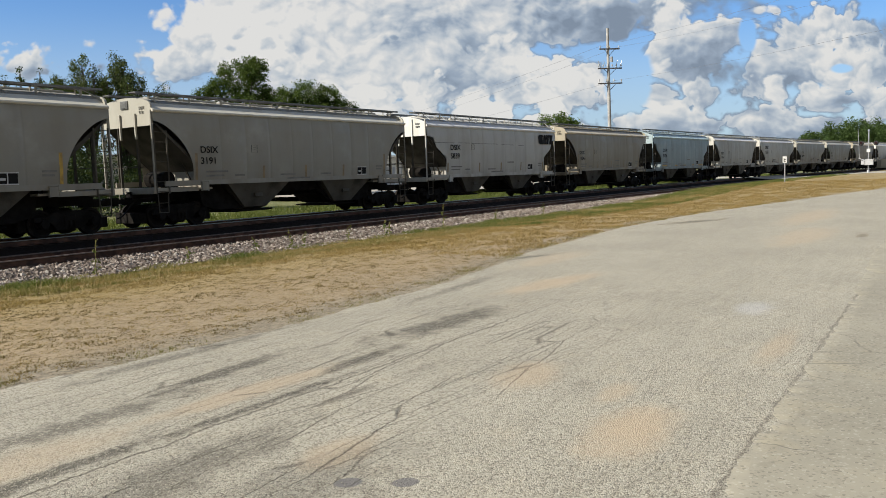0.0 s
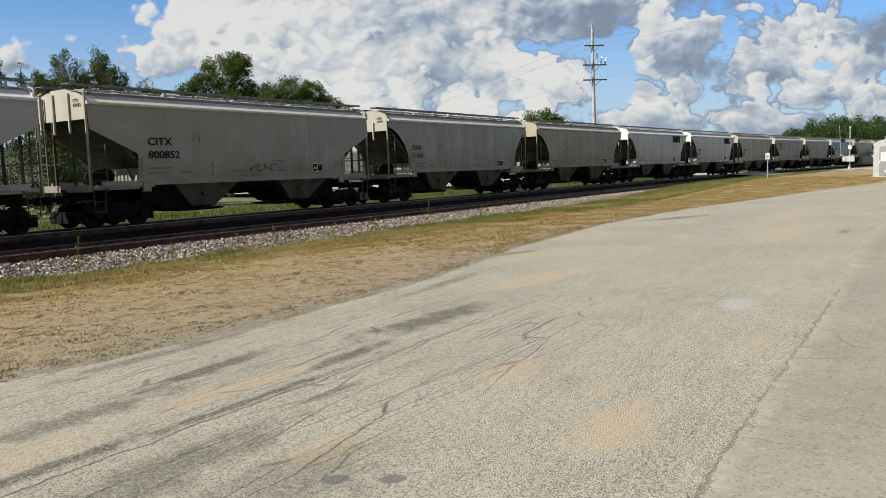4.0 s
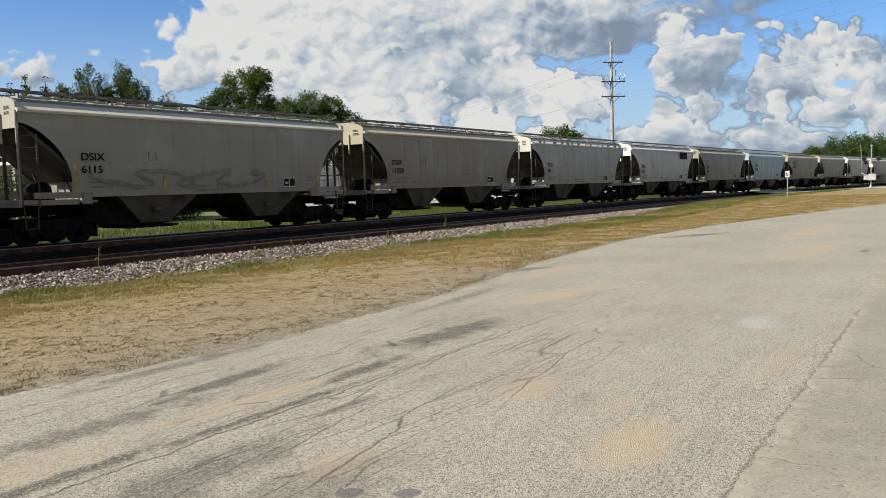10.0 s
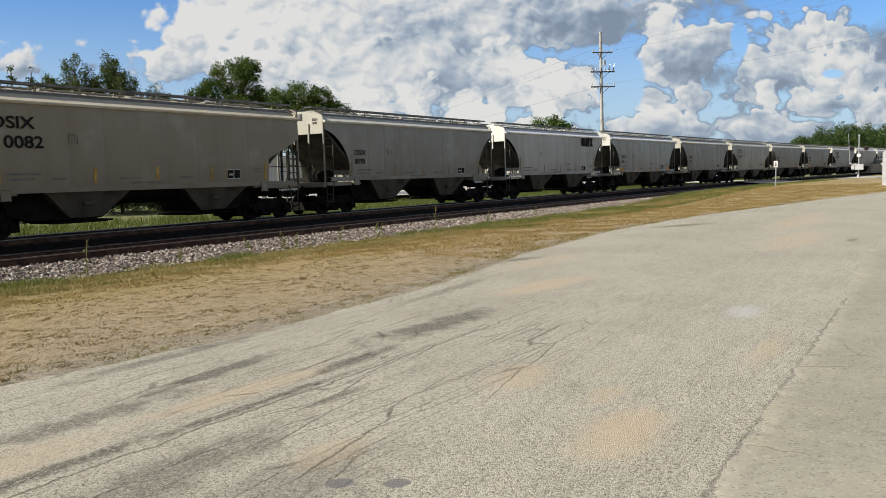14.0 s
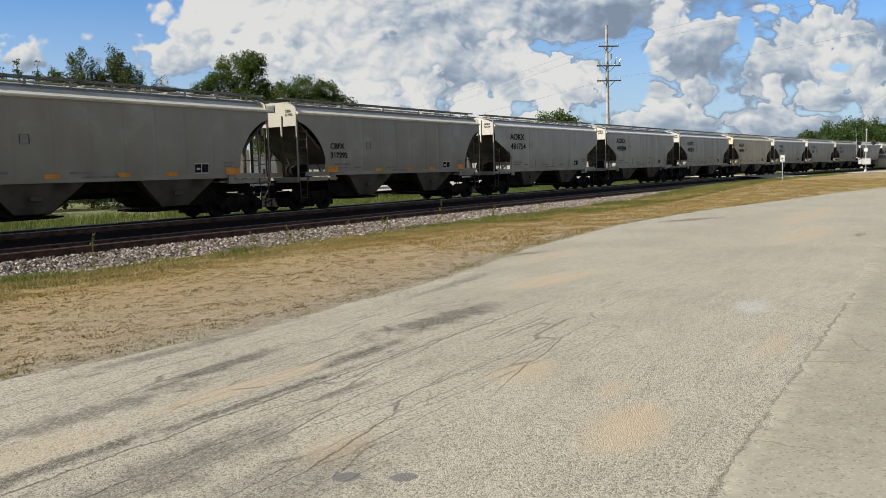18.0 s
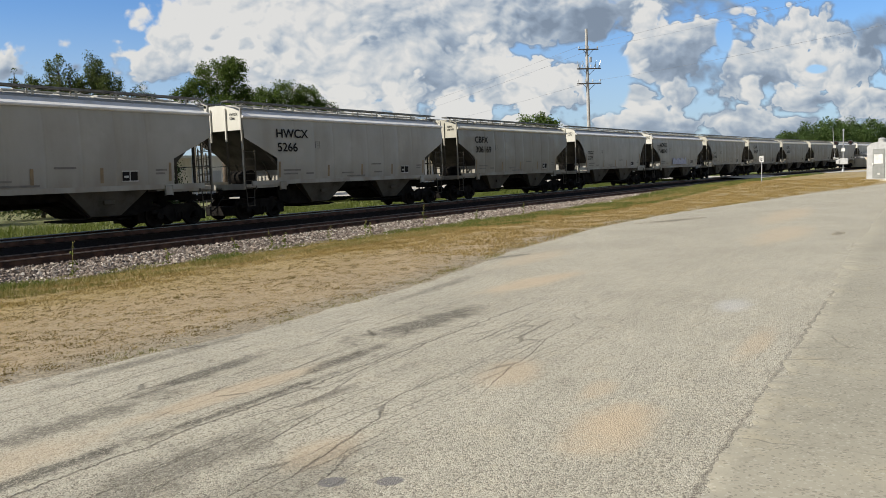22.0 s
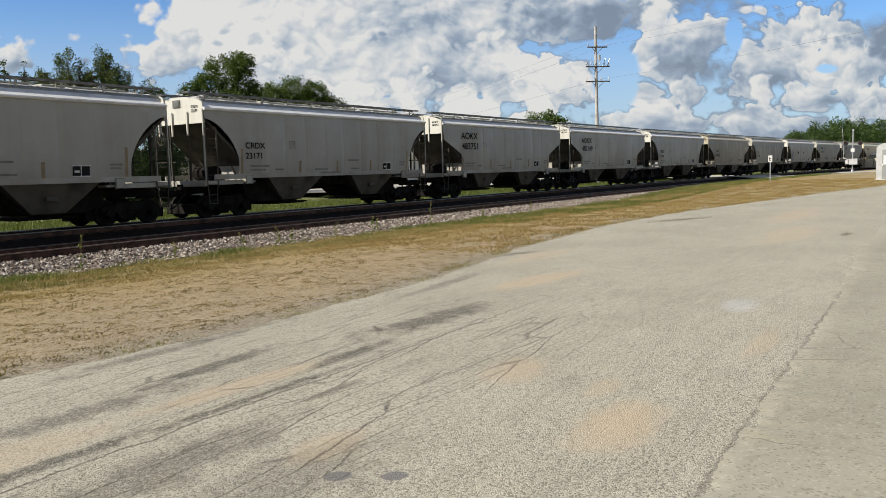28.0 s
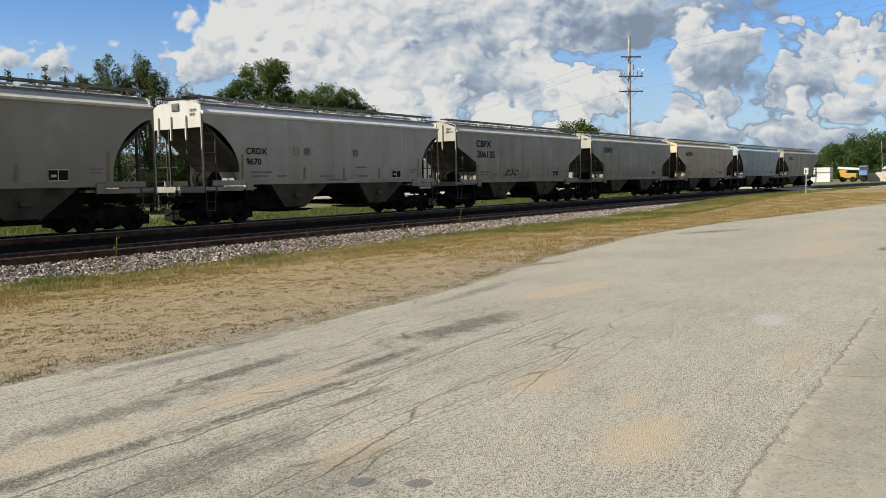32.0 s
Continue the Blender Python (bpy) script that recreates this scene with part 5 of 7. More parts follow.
def side_frame_mesh(sgn):
    bm = bmesh.new()
    y0, y1 = sgn * 0.93, sgn * 1.07
    prism(bm, [(-1.22, 0.52), (-1.2, 0.66), (-0.8, 0.70), (-0.42, 0.86), (0.42, 0.86), (0.8, 0.70), (1.2, 0.66), (1.22, 0.52), (0.7, 0.52), (0.45, 0.24), (-0.45, 0.24), (-0.7, 0.52)], min(y0, y1), max(y0, y1))
    for x in (-0.89, 0.89):
        rod(bm, (x, sgn * 0.9, 0.46), (x, sgn * 1.15, 0.46), 0.15, 12)
    for x in (-0.16, 0.0, 0.16):
        rod(bm, (x, sgn * 1.0, 0.3), (x, sgn * 1.0, 0.52), 0.07, 8)
        rod(bm, (x, sgn * 1.08, 0.3), (x, sgn * 1.08, 0.52), 0.05, 8)
    return bm_mesh("side_frame", bm, M["truck"])


def bolster_mesh():
    bm = bmesh.new()
    box(bm, -0.22, 0.22, -1.1, 1.1, 0.5, 0.74, 0.03)
    rod(bm, (0, 0, 0.7), (0, 0, 0.99), 0.25, 12)
    box(bm, -0.5, 0.5, -0.6, 0.6, 0.14, 0.5, 0.03)
    for x in (-1.45, 1.45):
        box(bm, x - 0.16, x + 0.16, -0.75, 0.75, 0.2, 0.6, 0.02)
    return bm_mesh("bolster", bm, M["truck"])


def wheelset_mesh():
    bm = bmesh.new()
    rod(bm, (0, -1.1, 0), (0, 1.1, 0), 0.085, 10)
    for sgn in (-1, 1):
        rings = [(0.70, 0.476), (0.735, 0.476), (0.74, 0.458), (0.845, 0.450), (0.845, 0.37), (0.80, 0.34), (0.79, 0.20), (0.86, 0.16), (0.86, 0.09)]
        prev = None
        for y, r in rings:
            ring = [bm.verts.new((r * math.cos(a), sgn * y, r * math.sin(a))) for a in [i * math.tau / 28 for i in range(28)]]
            if prev:
                for i in range(28):
                    bm.faces.new((prev[i], prev[(i + 1) % 28], ring[(i + 1) % 28], ring[i]))
            prev = ring
        back = [bm.verts.new((0.476 * math.cos(a), sgn * 0.70, 0.476 * math.sin(a))) for a in [i * math.tau / 28 for i in range(28)]]
        bm.faces.new(back)
        for a in (0.3, 2.4, 4.5):
            rod(bm, (0.25 * math.cos(a), sgn * 0.785, 0.25 * math.sin(a)), (0.25 * math.cos(a), sgn * 0.815, 0.25 * math.sin(a)), 0.04, 6)
    return bm_mesh("wheelset", bm, M["wheel"])


def plate_mesh(name, x0, x1, z0, z1, mat, y=None):
    """A thin painted mark on the near side that follows the body."""
    zs = [z0, (z0 + z1) / 2, z1]
    verts = [(x, -(side_y(z) + 0.012) if y is None else y, z) for z in zs for x in (x0, x1)]
    return mesh_of(name, verts, [(0, 1, 3, 2), (2, 3, 5, 4)], mat)


SHARED = {}


def shared(key, make, *args):
    if key not in SHARED:
        SHARED[key] = make(*args)
    return SHARED[key]


WHEELS = []


def build_car(kind):
    """One covered hopper car, its parts at rest round its own middle, wheels on the rail at z = -GEAR."""
    car = new("covered_hopper")
    tall = kind == "block"
    arched = kind == "arch"
    half_turn = pose(0, 0, 0, 0, 0, 180)
    for sgn in (-1, 1):
        part("side_sheet", side_mesh(kind, sgn), car, "bulging welded steel side with grime streaks")
    part("belly", shared("belly", belly_mesh), car, "hopper underside, near-black with shade in its colour")
    roof = part("roof", shared("roof", roof_mesh, arched), car, "sheet roof with raised seams")
    for i in range(4):
        part("hatch_cover", shared("hatch", hatch_mesh), roof, at=Matrix.Translation((-5.2 + i * 3.47, 0, 0)))
    for sgn in (-1, 1):
        part("eave", shared(("eave", sgn), eave_mesh, sgn), car, "roof edge rail lightened as in sun")
        part("side_sill", shared(("sill", sgn, arched), sill_mesh, sgn, arched), car)
        w = part("roof_walkway", shared(("walk", tall), walkway_mesh, tall), car, "open steel grating walkway", at=Matrix.Translation((0, sgn * 0.80, 0)))
        for i in range(10):
            leg = part("walkway_bracket", shared(("leg", tall), walkway_leg_mesh, tall), w)
            leg.matrix_basis = Matrix.Translation((-7.0 + i * 14.0 / 9, 0, 0)) @ (pose(0, 0, 0) if sgn < 0 else half_turn)
    for x in (-2.45, 3.05):
        bay = part("hopper_bay", shared("bay", bay_mesh), car, "tapering discharge hopper", at=Matrix.Translation((x, 0, 0)))
        part("outlet_gate", shared("gate", gate_mesh), bay, "sliding outlet gate in shade-darkened steel", at=Matrix.Translation((0, 0, -0.10)))
    part("centre_sill", shared("spine", spine_mesh), car)
    part("brake_reservoir", shared("tank", tank_mesh), car)
    part("brake_wheel", shared("brake", brake_wheel_mesh), car)
    if arched:
        part("end_placard", shared("placard", box_panel_mesh), car)
    for turn in (pose(0, 0, 0), half_turn):
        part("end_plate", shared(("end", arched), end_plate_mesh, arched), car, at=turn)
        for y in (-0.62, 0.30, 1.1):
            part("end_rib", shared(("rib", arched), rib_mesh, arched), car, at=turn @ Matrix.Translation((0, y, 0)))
        part("slope_sheet", shared("slope", slope_mesh), car, "sloping end sheet in shadow-darkened paint", at=turn)
        part("bulkhead", shared("bulkhead", bulkhead_mesh), car, at=turn)
        part("end_platform", shared("platform", platform_mesh), car, at=turn)
        part("end_frame", shared(("frame", kind), frame_mesh, kind), car, at=turn)
        part("coupler", shared("coupler", coupler_mesh), car, at=turn)
        part("air_hose", shared("hose", hose_mesh), car, at=turn)
        for y in (-1.50, 1.50):
            part("corner_post", shared(("post", kind), corner_post_mesh, kind), car, at=turn @ pose(-HALF - 0.02, y, 0, 0, 0, 0 if y < 0 else 180))
            x0 = -HALF + 0.02
            if arched:
                part("ladder", shared(("ladder", kind, y), ladder_mesh, 1.1, 3.42, x0, x0 + 0.55, y * 1.01, 7), car, at=turn)
            else:
                part("ladder", shared(("ladder", kind, y), ladder_mesh, 1.1, 2.75, x0, x0 + 0.6, y * 1.01, 6), car, at=turn)
            part("step", shared("step", stirrup_mesh), car, at=turn @ Matrix.Translation((x0 + 0.04, y, 0)))
        if not arched:
            part("ladder", shared("end_ladder", ladder_mesh, 1.1, 4.4, 0, 0.45, 0, 11), car, at=turn @ pose(-HALF - 0.08, 1.35, 0, 0, 0, -90))
        truck = part("truck", shared("bolster", bolster_mesh), car, "black cast two-axle truck", at=turn @ Matrix.Translation((-6.2, 0, -GEAR)))
        for sgn in (-1, 1):
            part("side_frame", shared(("frame_side", sgn), side_frame_mesh, sgn), truck)
        for x in (-0.89, 0.89):
            w = part("wheelset", shared("wheelset", wheelset_mesh), truck, "worn steel wheels on an axle")
            w.matrix_parent_inverse = Matrix.Translation((x, 0, 0.455))
    return car


PROTO = {}


def lettering(text, size, x, z, parent, mat, squeeze=1.0):
    cu = bpy.data.curves.new("lettering", "FONT")
    cu.body, cu.size, cu.offset = text, size * 1.38, size * 0.026
    tmp = bpy.data.objects.new("lettering", cu)
    me = bpy.data.meshes.new_from_object(tmp)
    bpy.data.objects.remove(tmp)
    bpy.data.curves.remove(cu)
    me.materials.append(mat)
    y = -(max(side_y(z), side_y(z + size)) + 0.022)
    return part("lettering", me, parent, at=Matrix.Translation((x, y, z)) @ pose(0, 0, 0, 90, 0, 0) @ Matrix.Diagonal((squeeze, 1, 1, 1)))


def logo_mesh():
    """A bold black maker's mark as plain shapes: four slabs."""
    bm = bmesh.new()
    y0, y1 = -1.638, -1.622
    prism(bm, [(0.0, 0.08), (0.08, 0.0), (0.40, 0.0), (0.40, 0.48), (0.08, 0.48), (0.0, 0.40)], y0, y1)
    prism(bm, [(0.44, 0.0), (0.56, 0.48), (0.68, 0.48), (0.80, 0.0)], y0, y1)
    prism(bm, [(0.76, 0.48), (1.06, 0.48), (0.98, 0.0), (0.86, 0.0)], y0, y1)
    prism(bm, [(1.08, 0.0), (1.18, 0.24), (1.10, 0.48), (1.46, 0.48), (1.36, 0.24), (1.48, 0.0)], y0, y1)
    return bm_mesh("maker_mark", bm, M["ink"])


GREY, LIGHT, TAN, BLUE, CREAM, WHITE, DARK = (0.30, 0.29, 0.245, 1), (0.40, 0.395, 0.355, 1), (0.28, 0.25, 0.185, 1), (0.27, 0.345, 0.37, 1), (0.45, 0.39, 0.27, 1), (0.52, 0.515, 0.475, 1), (0.24, 0.225, 0.175, 1)
TONE = {id(GREY): "weathered grey", id(LIGHT): "light grey", id(TAN): "dusty tan-grey", id(BLUE): "pale blue-grey", id(CREAM): "faded cream", id(WHITE): "off-white", id(DARK): "dark taupe"}
# kind, paint, mark, number, extras; in order from the front
CARS = [
    ("arch", GREY, "", "", "y"), ("arch", GREY, "DSIX", "3191", "b"), ("block", WHITE, "DSIX", "5839", "blk"), ("arch", TAN, "DSIX", "11243", "b"), ("block", BLUE, "DSIX", "8106", "h"),
    ("arch", LIGHT, "DSIX", "11550", "b"), ("angle", LIGHT, "DSIX", "1210", "bg"), ("angle", GREY, "CITX", "800852", "c"), ("arch", GREY, "DSIX", "11364", "b"), ("arch", TAN, "", "", "b"),
    ("arch", WHITE, "", "", "bl"), ("arch", WHITE, "DSIX", "6851", "bl"), ("arch", TAN, "DSIX", "3391", "b"), ("angle", GREY, "DSIX", "1272", "b"), ("arch", GREY, "TILX", "32201", "y"),
    ("angle", BLUE, "DSIX", "10963", "y"), ("arch", GREY, "DSIX", "6115", "ys"), ("arch", TAN, "DSIX", "11258", "b"), ("arch", LIGHT, "TILX", "3411", "yr"), ("arch", WHITE, "DSIX", "6581", "yl"),
    ("arch", DARK, "DSIX", "6240", "b"), ("block", BLUE, "DSIX", "8078", "h"), ("angle", TAN, "DSIX", "10082", "y"), ("arch", GREY, "DSIX", "3070", "b"), ("arch", WHITE, "", "", "bl"),
    ("arch", LIGHT, "DSIX", "8453", "o"), ("arch", GREY, "DSIX", "3533", "y"), ("angle", GREY, "DSIX", "10139", "y"), ("arch", GREY, "CBFX", "317300", "o"), ("arch", GREY, "CBFX", "317292", "o"),
    ("angle", LIGHT, "AOKX", "481754", "b"), ("angle", LIGHT, "AOKX", "499304", "b"), ("angle", LIGHT, "AOKX", "483830", "b"), ("angle", CREAM, "AOKX", "495485", "b"), ("angle", LIGHT, "AOKX", "483821", "b"),
    ("angle", LIGHT, "HWCX", "5266", "b"), ("angle", GREY, "CBFX", "306169", "b"), ("arch", LIGHT, "CRDX", "23299", "b"), ("angle", LIGHT, "AOKX", "482143", "bp"), ("arch", GREY, "TILX", "334268", "b"),
    ("angle", GREY, "CBFX", "306287", "b"), ("angle", GREY, "CBFX", "306337", "b"), ("arch", GREY, "", "", "b"), ("arch", LIGHT, "CRDX", "23556", "b"), ("arch", LIGHT, "CRDX", "23171", "b"),
    ("angle", LIGHT, "AOKX", "483751", "b"), ("angle", LIGHT, "AOKX", "482149", "b"), ("arch", LIGHT, "CRDX", "23108", "b"), ("angle", TAN, "CEFX", "300232", "c"), ("arch", GREY, "TILX", "337429", "b"),
    ("arch", LIGHT, "CRDX", "9670", "bx"), ("angle", GREY, "CBFX", "306135", "bg"), ("angle", GREY, "CBFX", "", "b"), ("angle", CREAM, "AOKX", "", "b"), ("arch", BLUE, "", "", "b"), ("angle", DARK, "AOKX", "", "b"),
]


def scrawl(parent, mat, x0, z0, w, h, seed, thick=0.05):
    """Unreadable spray-painted loops."""
    rng = random.Random(seed)
    bm = bmesh.new()
    pts = []
    n = 46
    for i in range(n):
        k = i / (n - 1)
        x = x0 + w * k + 0.10 * w * math.sin(k * 26 + seed)
        z = z0 + h * (0.5 + 0.45 * math.sin(k * 19 + seed * 2) * (0.6 + 0.4 * rng.random()))
        pts.append((x, -(side_y(z) + 0.024), z))
    # one unbroken brush-wide ribbon
    prev = None
    for k, p in enumerate(pts):
        a, b = Vector(pts[max(k - 1, 0)]), Vector(pts[min(k + 1, n - 1)])
        across = (b - a).cross(Vector((0, 1, 0))).normalized() * thick * rng.uniform(0.3, 0.5)
        pair = [bm.verts.new(Vector(p) + across), bm.verts.new(Vector(p) - across)]
        if prev:
            bm.faces.new((prev[0], prev[1], pair[1], pair[0]))
        prev = pair
    return part("graffiti", bm_mesh("graffiti", bm, mat), parent, "looping spray-painted scrawl")


TRAIN = []


def dress(car, kind, paint, mark, number, extras, seed):
    """Stencils, reflectors and writing of one car."""
    rng = random.Random(seed)
    for o in car.children_recursive:
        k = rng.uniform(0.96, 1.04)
        # Sunlight on eaves, end plates and ribs is put into their colour.
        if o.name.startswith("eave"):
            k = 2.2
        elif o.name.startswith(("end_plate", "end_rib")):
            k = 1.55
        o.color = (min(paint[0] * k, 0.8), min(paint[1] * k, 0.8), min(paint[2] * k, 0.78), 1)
    arched = kind == "arch"
    if mark:
        if arched:
            lettering(mark, 0.25, -5.60, 2.60, car, M["ink"], 1.15), lettering(number, 0.25, -5.60, 2.18, car, M["ink"], 1.15)
        elif "c" in extras:
            lettering(mark, 0.27, -5.30, 2.72, car, M["ink"], 1.25), lettering(number, 0.27, -5.30, 2.24, car, M["ink"], 1.25)
        elif kind == "block":
            lettering(mark, 0.30, -5.45, 2.82, car, M["ink"], 1.15), lettering(number, 0.30, -5.45, 2.34, car, M["ink"], 1.15)
        else:
            lettering(mark, 0.38, -5.75, 3.30, car, M["ink"], 1.22), lettering(number, 0.38, -5.70, 2.70, car, M["ink"], 1.22)
        me = lettering(mark, 0.11, 0, 0, car, M["ink"])
        me.matrix_basis = pose(-HALF - 0.045, -0.85, 4.18, 90, 0, -90)
        if number:
            me = lettering(number, 0.11, 0, 0, car, M["ink"])
            me.matrix_basis = pose(-HALF - 0.045, -0.85, 4.02, 90, 0, -90)
    x_end = HALF - (1.65 if arched else 1.85 if kind == "angle" else 1.75)
    stripe = {"y": M["yellow"], "o": M["orange"], "h": M["yellow"]}.get(extras[0], M["brown"])
    key = extras[0] if extras[0] in "yoh" else "b"
    if key in "yb":
        for i, x in enumerate((-x_end + 0.14, -2.35, 0.15, 2.65, x_end - 0.2)):
            z1 = 2.58 if arched and i in (0, 4) else 2.08
            if kind == "angle" and i in (0, 4):
                z1 = 2.25
            part("reflector_stripe", shared(("stripe", kind, key, i), plate_mesh, "reflector_stripe", x - 0.06, x + 0.06, 1.56, z1, stripe), car, "faded reflective stripe")
    elif key == "o":
        for i, x in enumerate((-x_end + 0.5, -2.0, 0.6, 2.6, x_end - 0.4)):
            w = 0.36 if i in (0, 4) else 0.26
            part("reflector_patch", shared(("patch", kind, i), plate_mesh, "reflector_patch", x - w, x + w, 1.52, 1.78 if i in (0, 4) else 1.66, stripe), car, "bright orange reflective patch")
    else:
        for i, x in enumerate((-x_end + 0.9, -1.9, 0.4, 2.7, x_end - 0.9)):
            w = 0.6 if i in (0, 4) else 0.34
            part("reflector_bar", shared(("bar", kind, i), plate_mesh, "reflector_bar", x - w, x + w, 1.53, 1.62, stripe), car, "yellow reflective bar")
    # consolidated stencil box: white frame, black field
    bx = x_end - 2.25
    st = part("stencil_box", shared(("stencil", kind), plate_mesh, "stencil_box", bx, bx + 0.62, 1.60, 1.96, M["ink"]), car, "black stencil box with white frame")
    for i, (a, b, c, d) in enumerate(((bx - 0.03, bx + 0.65, 1.94, 1.975), (bx - 0.03, bx + 0.65, 1.585, 1.62), (bx + 0.28, bx + 0.32, 1.6, 1.96), (bx + 0.06, bx + 0.24, 1.72, 1.80))):
        part("stencil_line", shared(("line", kind, i), plate_mesh, "stencil_line", a, b, c, d, M["white"]), st).matrix_basis = Matrix.Translation((0, -0.006, 0))
    # rows of small writing, too faint to read
    rows = [(-5.35, 1.1, 1.84), (-5.35, 0.9, 1.68), (-3.9, 0.5, 1.68), (-1.4, 0.9, 1.66), (1.1, 0.7, 1.66), (0.9, 0.8, 2.06), (x_end - 0.85, 0.5, 1.95), (x_end - 0.85, 0.42, 1.82), (-1.0, 1.4, 1.50)]
    for i, (x, w, z) in enumerate(rows):
        if i in (4, 5) and rng.random() < 0.4:
            continue
        part("small_stencil", shared(("small", kind, i), plate_mesh, "small_stencil", x, x + w, z, z + 0.07, M["faint"]), car)
    sq = part("square_stencil", shared(("square", kind), square_mesh, -3.25 if not arched else -3.0, 2.85 if not arched else 2.62), car, "small outlined stencil")
    if "l" in extras:
        part("maker_mark", shared("logo", logo_mesh), car, "bold black maker's mark", at=Matrix.Translation((3.6, 0, 3.42) if arched else (5.1, 0, 3.26)) @ Matrix.Diagonal((1.38, 1, 1.3, 1)))
    if "k" in extras:
        for x0, x1, z in ((-7.2, -5.0, 3.20), (-4.6, -3.4, 3.21), (-3.2, -0.2, 3.19), (0.2, 1.7, 3.16), (2.3, 3.0, 3.14)):
            part("rub_mark", plate_mesh("rub_mark", x0, x1, z, z + 0.022, M["stencil"]), car, "dark scraped line")
    if "g" in extras:
        scrawl(car, M["ink"], -2.6, 1.58, 1.5, 0.5, seed, 0.07)
    if "s" in extras:
        scrawl(car, M["faint"], -4.6, 1.62, 7.4, 0.75, seed, 0.16)
    if "c" in extras:
        scrawl(car, M["ink"], -0.4, 1.65, 1.6, 0.35, seed, 0.035)
        scrawl(car, M["rust"], 2.0, 1.62, 1.8, 0.35, seed + 5, 0.04)
    if "p" in extras:
        fill = part("graffiti", shared("tag_fill", tag_fill_mesh), car, "pale blue bubble-letter graffiti")
        scrawl(car, M["graffiti_blue"], -2.1, 1.55, 4.0, 0.75, 3, 0.05)
        scrawl(car, M["graffiti_blue"], -2.2, 1.55, 4.1, 0.70, 9, 0.05)
        scrawl(car, M["ink"], -6.6, 2.55, 1.3, 1.1, 21, 0.05)
    if "r" in extras:
        for i in range(14):
            x = -6.8 + i * 1.02 + rng.uniform(-0.3, 0.3)
            w = rng.uniform(0.12, 0.5)
            part("rust_streak", mesh_of("rust_streak", [(x, -1.615, 4.13), (x + w, -1.615, 4.13), (x + w, -1.60, 4.29), (x, -1.60, 4.29)], [(0, 1, 2, 3)], M["rust"]), car)
    if "x" in extras:
        for x in (-2.2, 0.9):
            bm = bmesh.new()
            ring = [Vector((x + 0.17 * math.cos(a), -1.635, 2.75 + 0.17 * math.sin(a))) for a in [i * math.tau / 16 for i in range(16)]]
            for i in range(16):
                beam(bm, ring[i], ring[(i + 1) % 16], 0.03, 0.004)
            beam(bm, ring[2], ring[10], 0.03, 0.004), beam(bm, ring[6], ring[14], 0.03, 0.004)
            part("round_stencil", bm_mesh("round_stencil", bm, M["ink"]), car, "crossed circle stencil")


def square_mesh(x, z):
    bm = bmesh.new()
    y = -(side_y(z) + 0.022)
    for a, b in (((x, z), (x + 0.3, z)), ((x + 0.3, z), (x + 0.3, z + 0.3)), ((x + 0.3, z + 0.3), (x, z + 0.3)), ((x, z + 0.3), (x, z)), ((x + 0.09, z + 0.12), (x + 0.21, z + 0.12)), ((x + 0.08, z + 0.2), (x + 0.22, z + 0.2))):
        beam(bm, (a[0], y, a[1]), (b[0], y, b[1]), 0.022, 0.004)
    return bm_mesh("square_stencil", bm, M["stencil"])


def tag_fill_mesh():
    bm = bmesh.new()
    outline = [(-2.3, 1.58)] + [(-2.1 + i * 0.42, 2.12 + 0.16 * math.sin(i * 2.2)) for i in range(10)] + [(2.0, 1.6)]
    prism(bm, outline, -1.636, -1.616)
    return bm_mesh("graffiti", bm, M["graffiti_pale"])


def make_train():
    for i, (kind, paint, mark, number, extras) in enumerate(CARS):
        if kind not in PROTO:
            PROTO[kind] = build_car(kind)
            car = PROTO[kind]
        else:
            car = None
        TRAIN.append((car, kind))
    cars = []
    for i, (kind, paint, mark, number, extras) in enumerate(CARS):
        car = TRAIN[i][0] or copy_thing(PROTO[kind], pose(0, 0, 0))
        cars.append(car)
    for i, (car, (kind, paint, mark, number, extras)) in enumerate(zip(cars, CARS)):
        dress(car, kind, paint, mark, number, extras, i + 1)
        shape = {"arch": "round-ended", "angle": "slant-ended", "block": "square-ended"}[kind]
        extra = " with graffiti" if set(extras) & set("gscp") else " with black maker's mark" if "l" in extras else " with rusty roof edge" if "r" in extras else ""
        tagged(car, f"{TONE[id(paint)]} {shape} covered hopper car{extra}", "freight car", "hopper cars of the train")
    return cars


CARS_BUILT = make_train()

# ---------------------------------------------------------------- trees
def leaves(points, size, seed, squash=0.75):
    """Small bent leaf sprays at the points, as one set of verts and faces."""
    rng = np.random.default_rng(seed)
    n = len(points)
    a = rng.normal(0, 1, (n, 3))
    a /= np.linalg.norm(a, axis=1)[:, None]
    b = rng.normal(0, 1, (n, 3))
    b -= a * np.sum(a * b, 1)[:, None]
    b /= np.linalg.norm(b, axis=1)[:, None]
    c = np.cross(a, b)
    L = size * rng.uniform(0.6, 1.3, n)[:, None]
    W = L * rng.uniform(0.35, 0.6, n)[:, None]
    p = np.asarray(points)
    verts = np.stack([p - a * L * 0.5, p + b * W * 0.5 + c * L * 0.06, p + a * L * 0.5, p - b * W * 0.5 + c * L * 0.06], 1).reshape(-1, 3)
    k = np.arange(n) * 4
    return verts.tolist(), np.c_[k, k + 1, k + 2, k + 3].tolist()


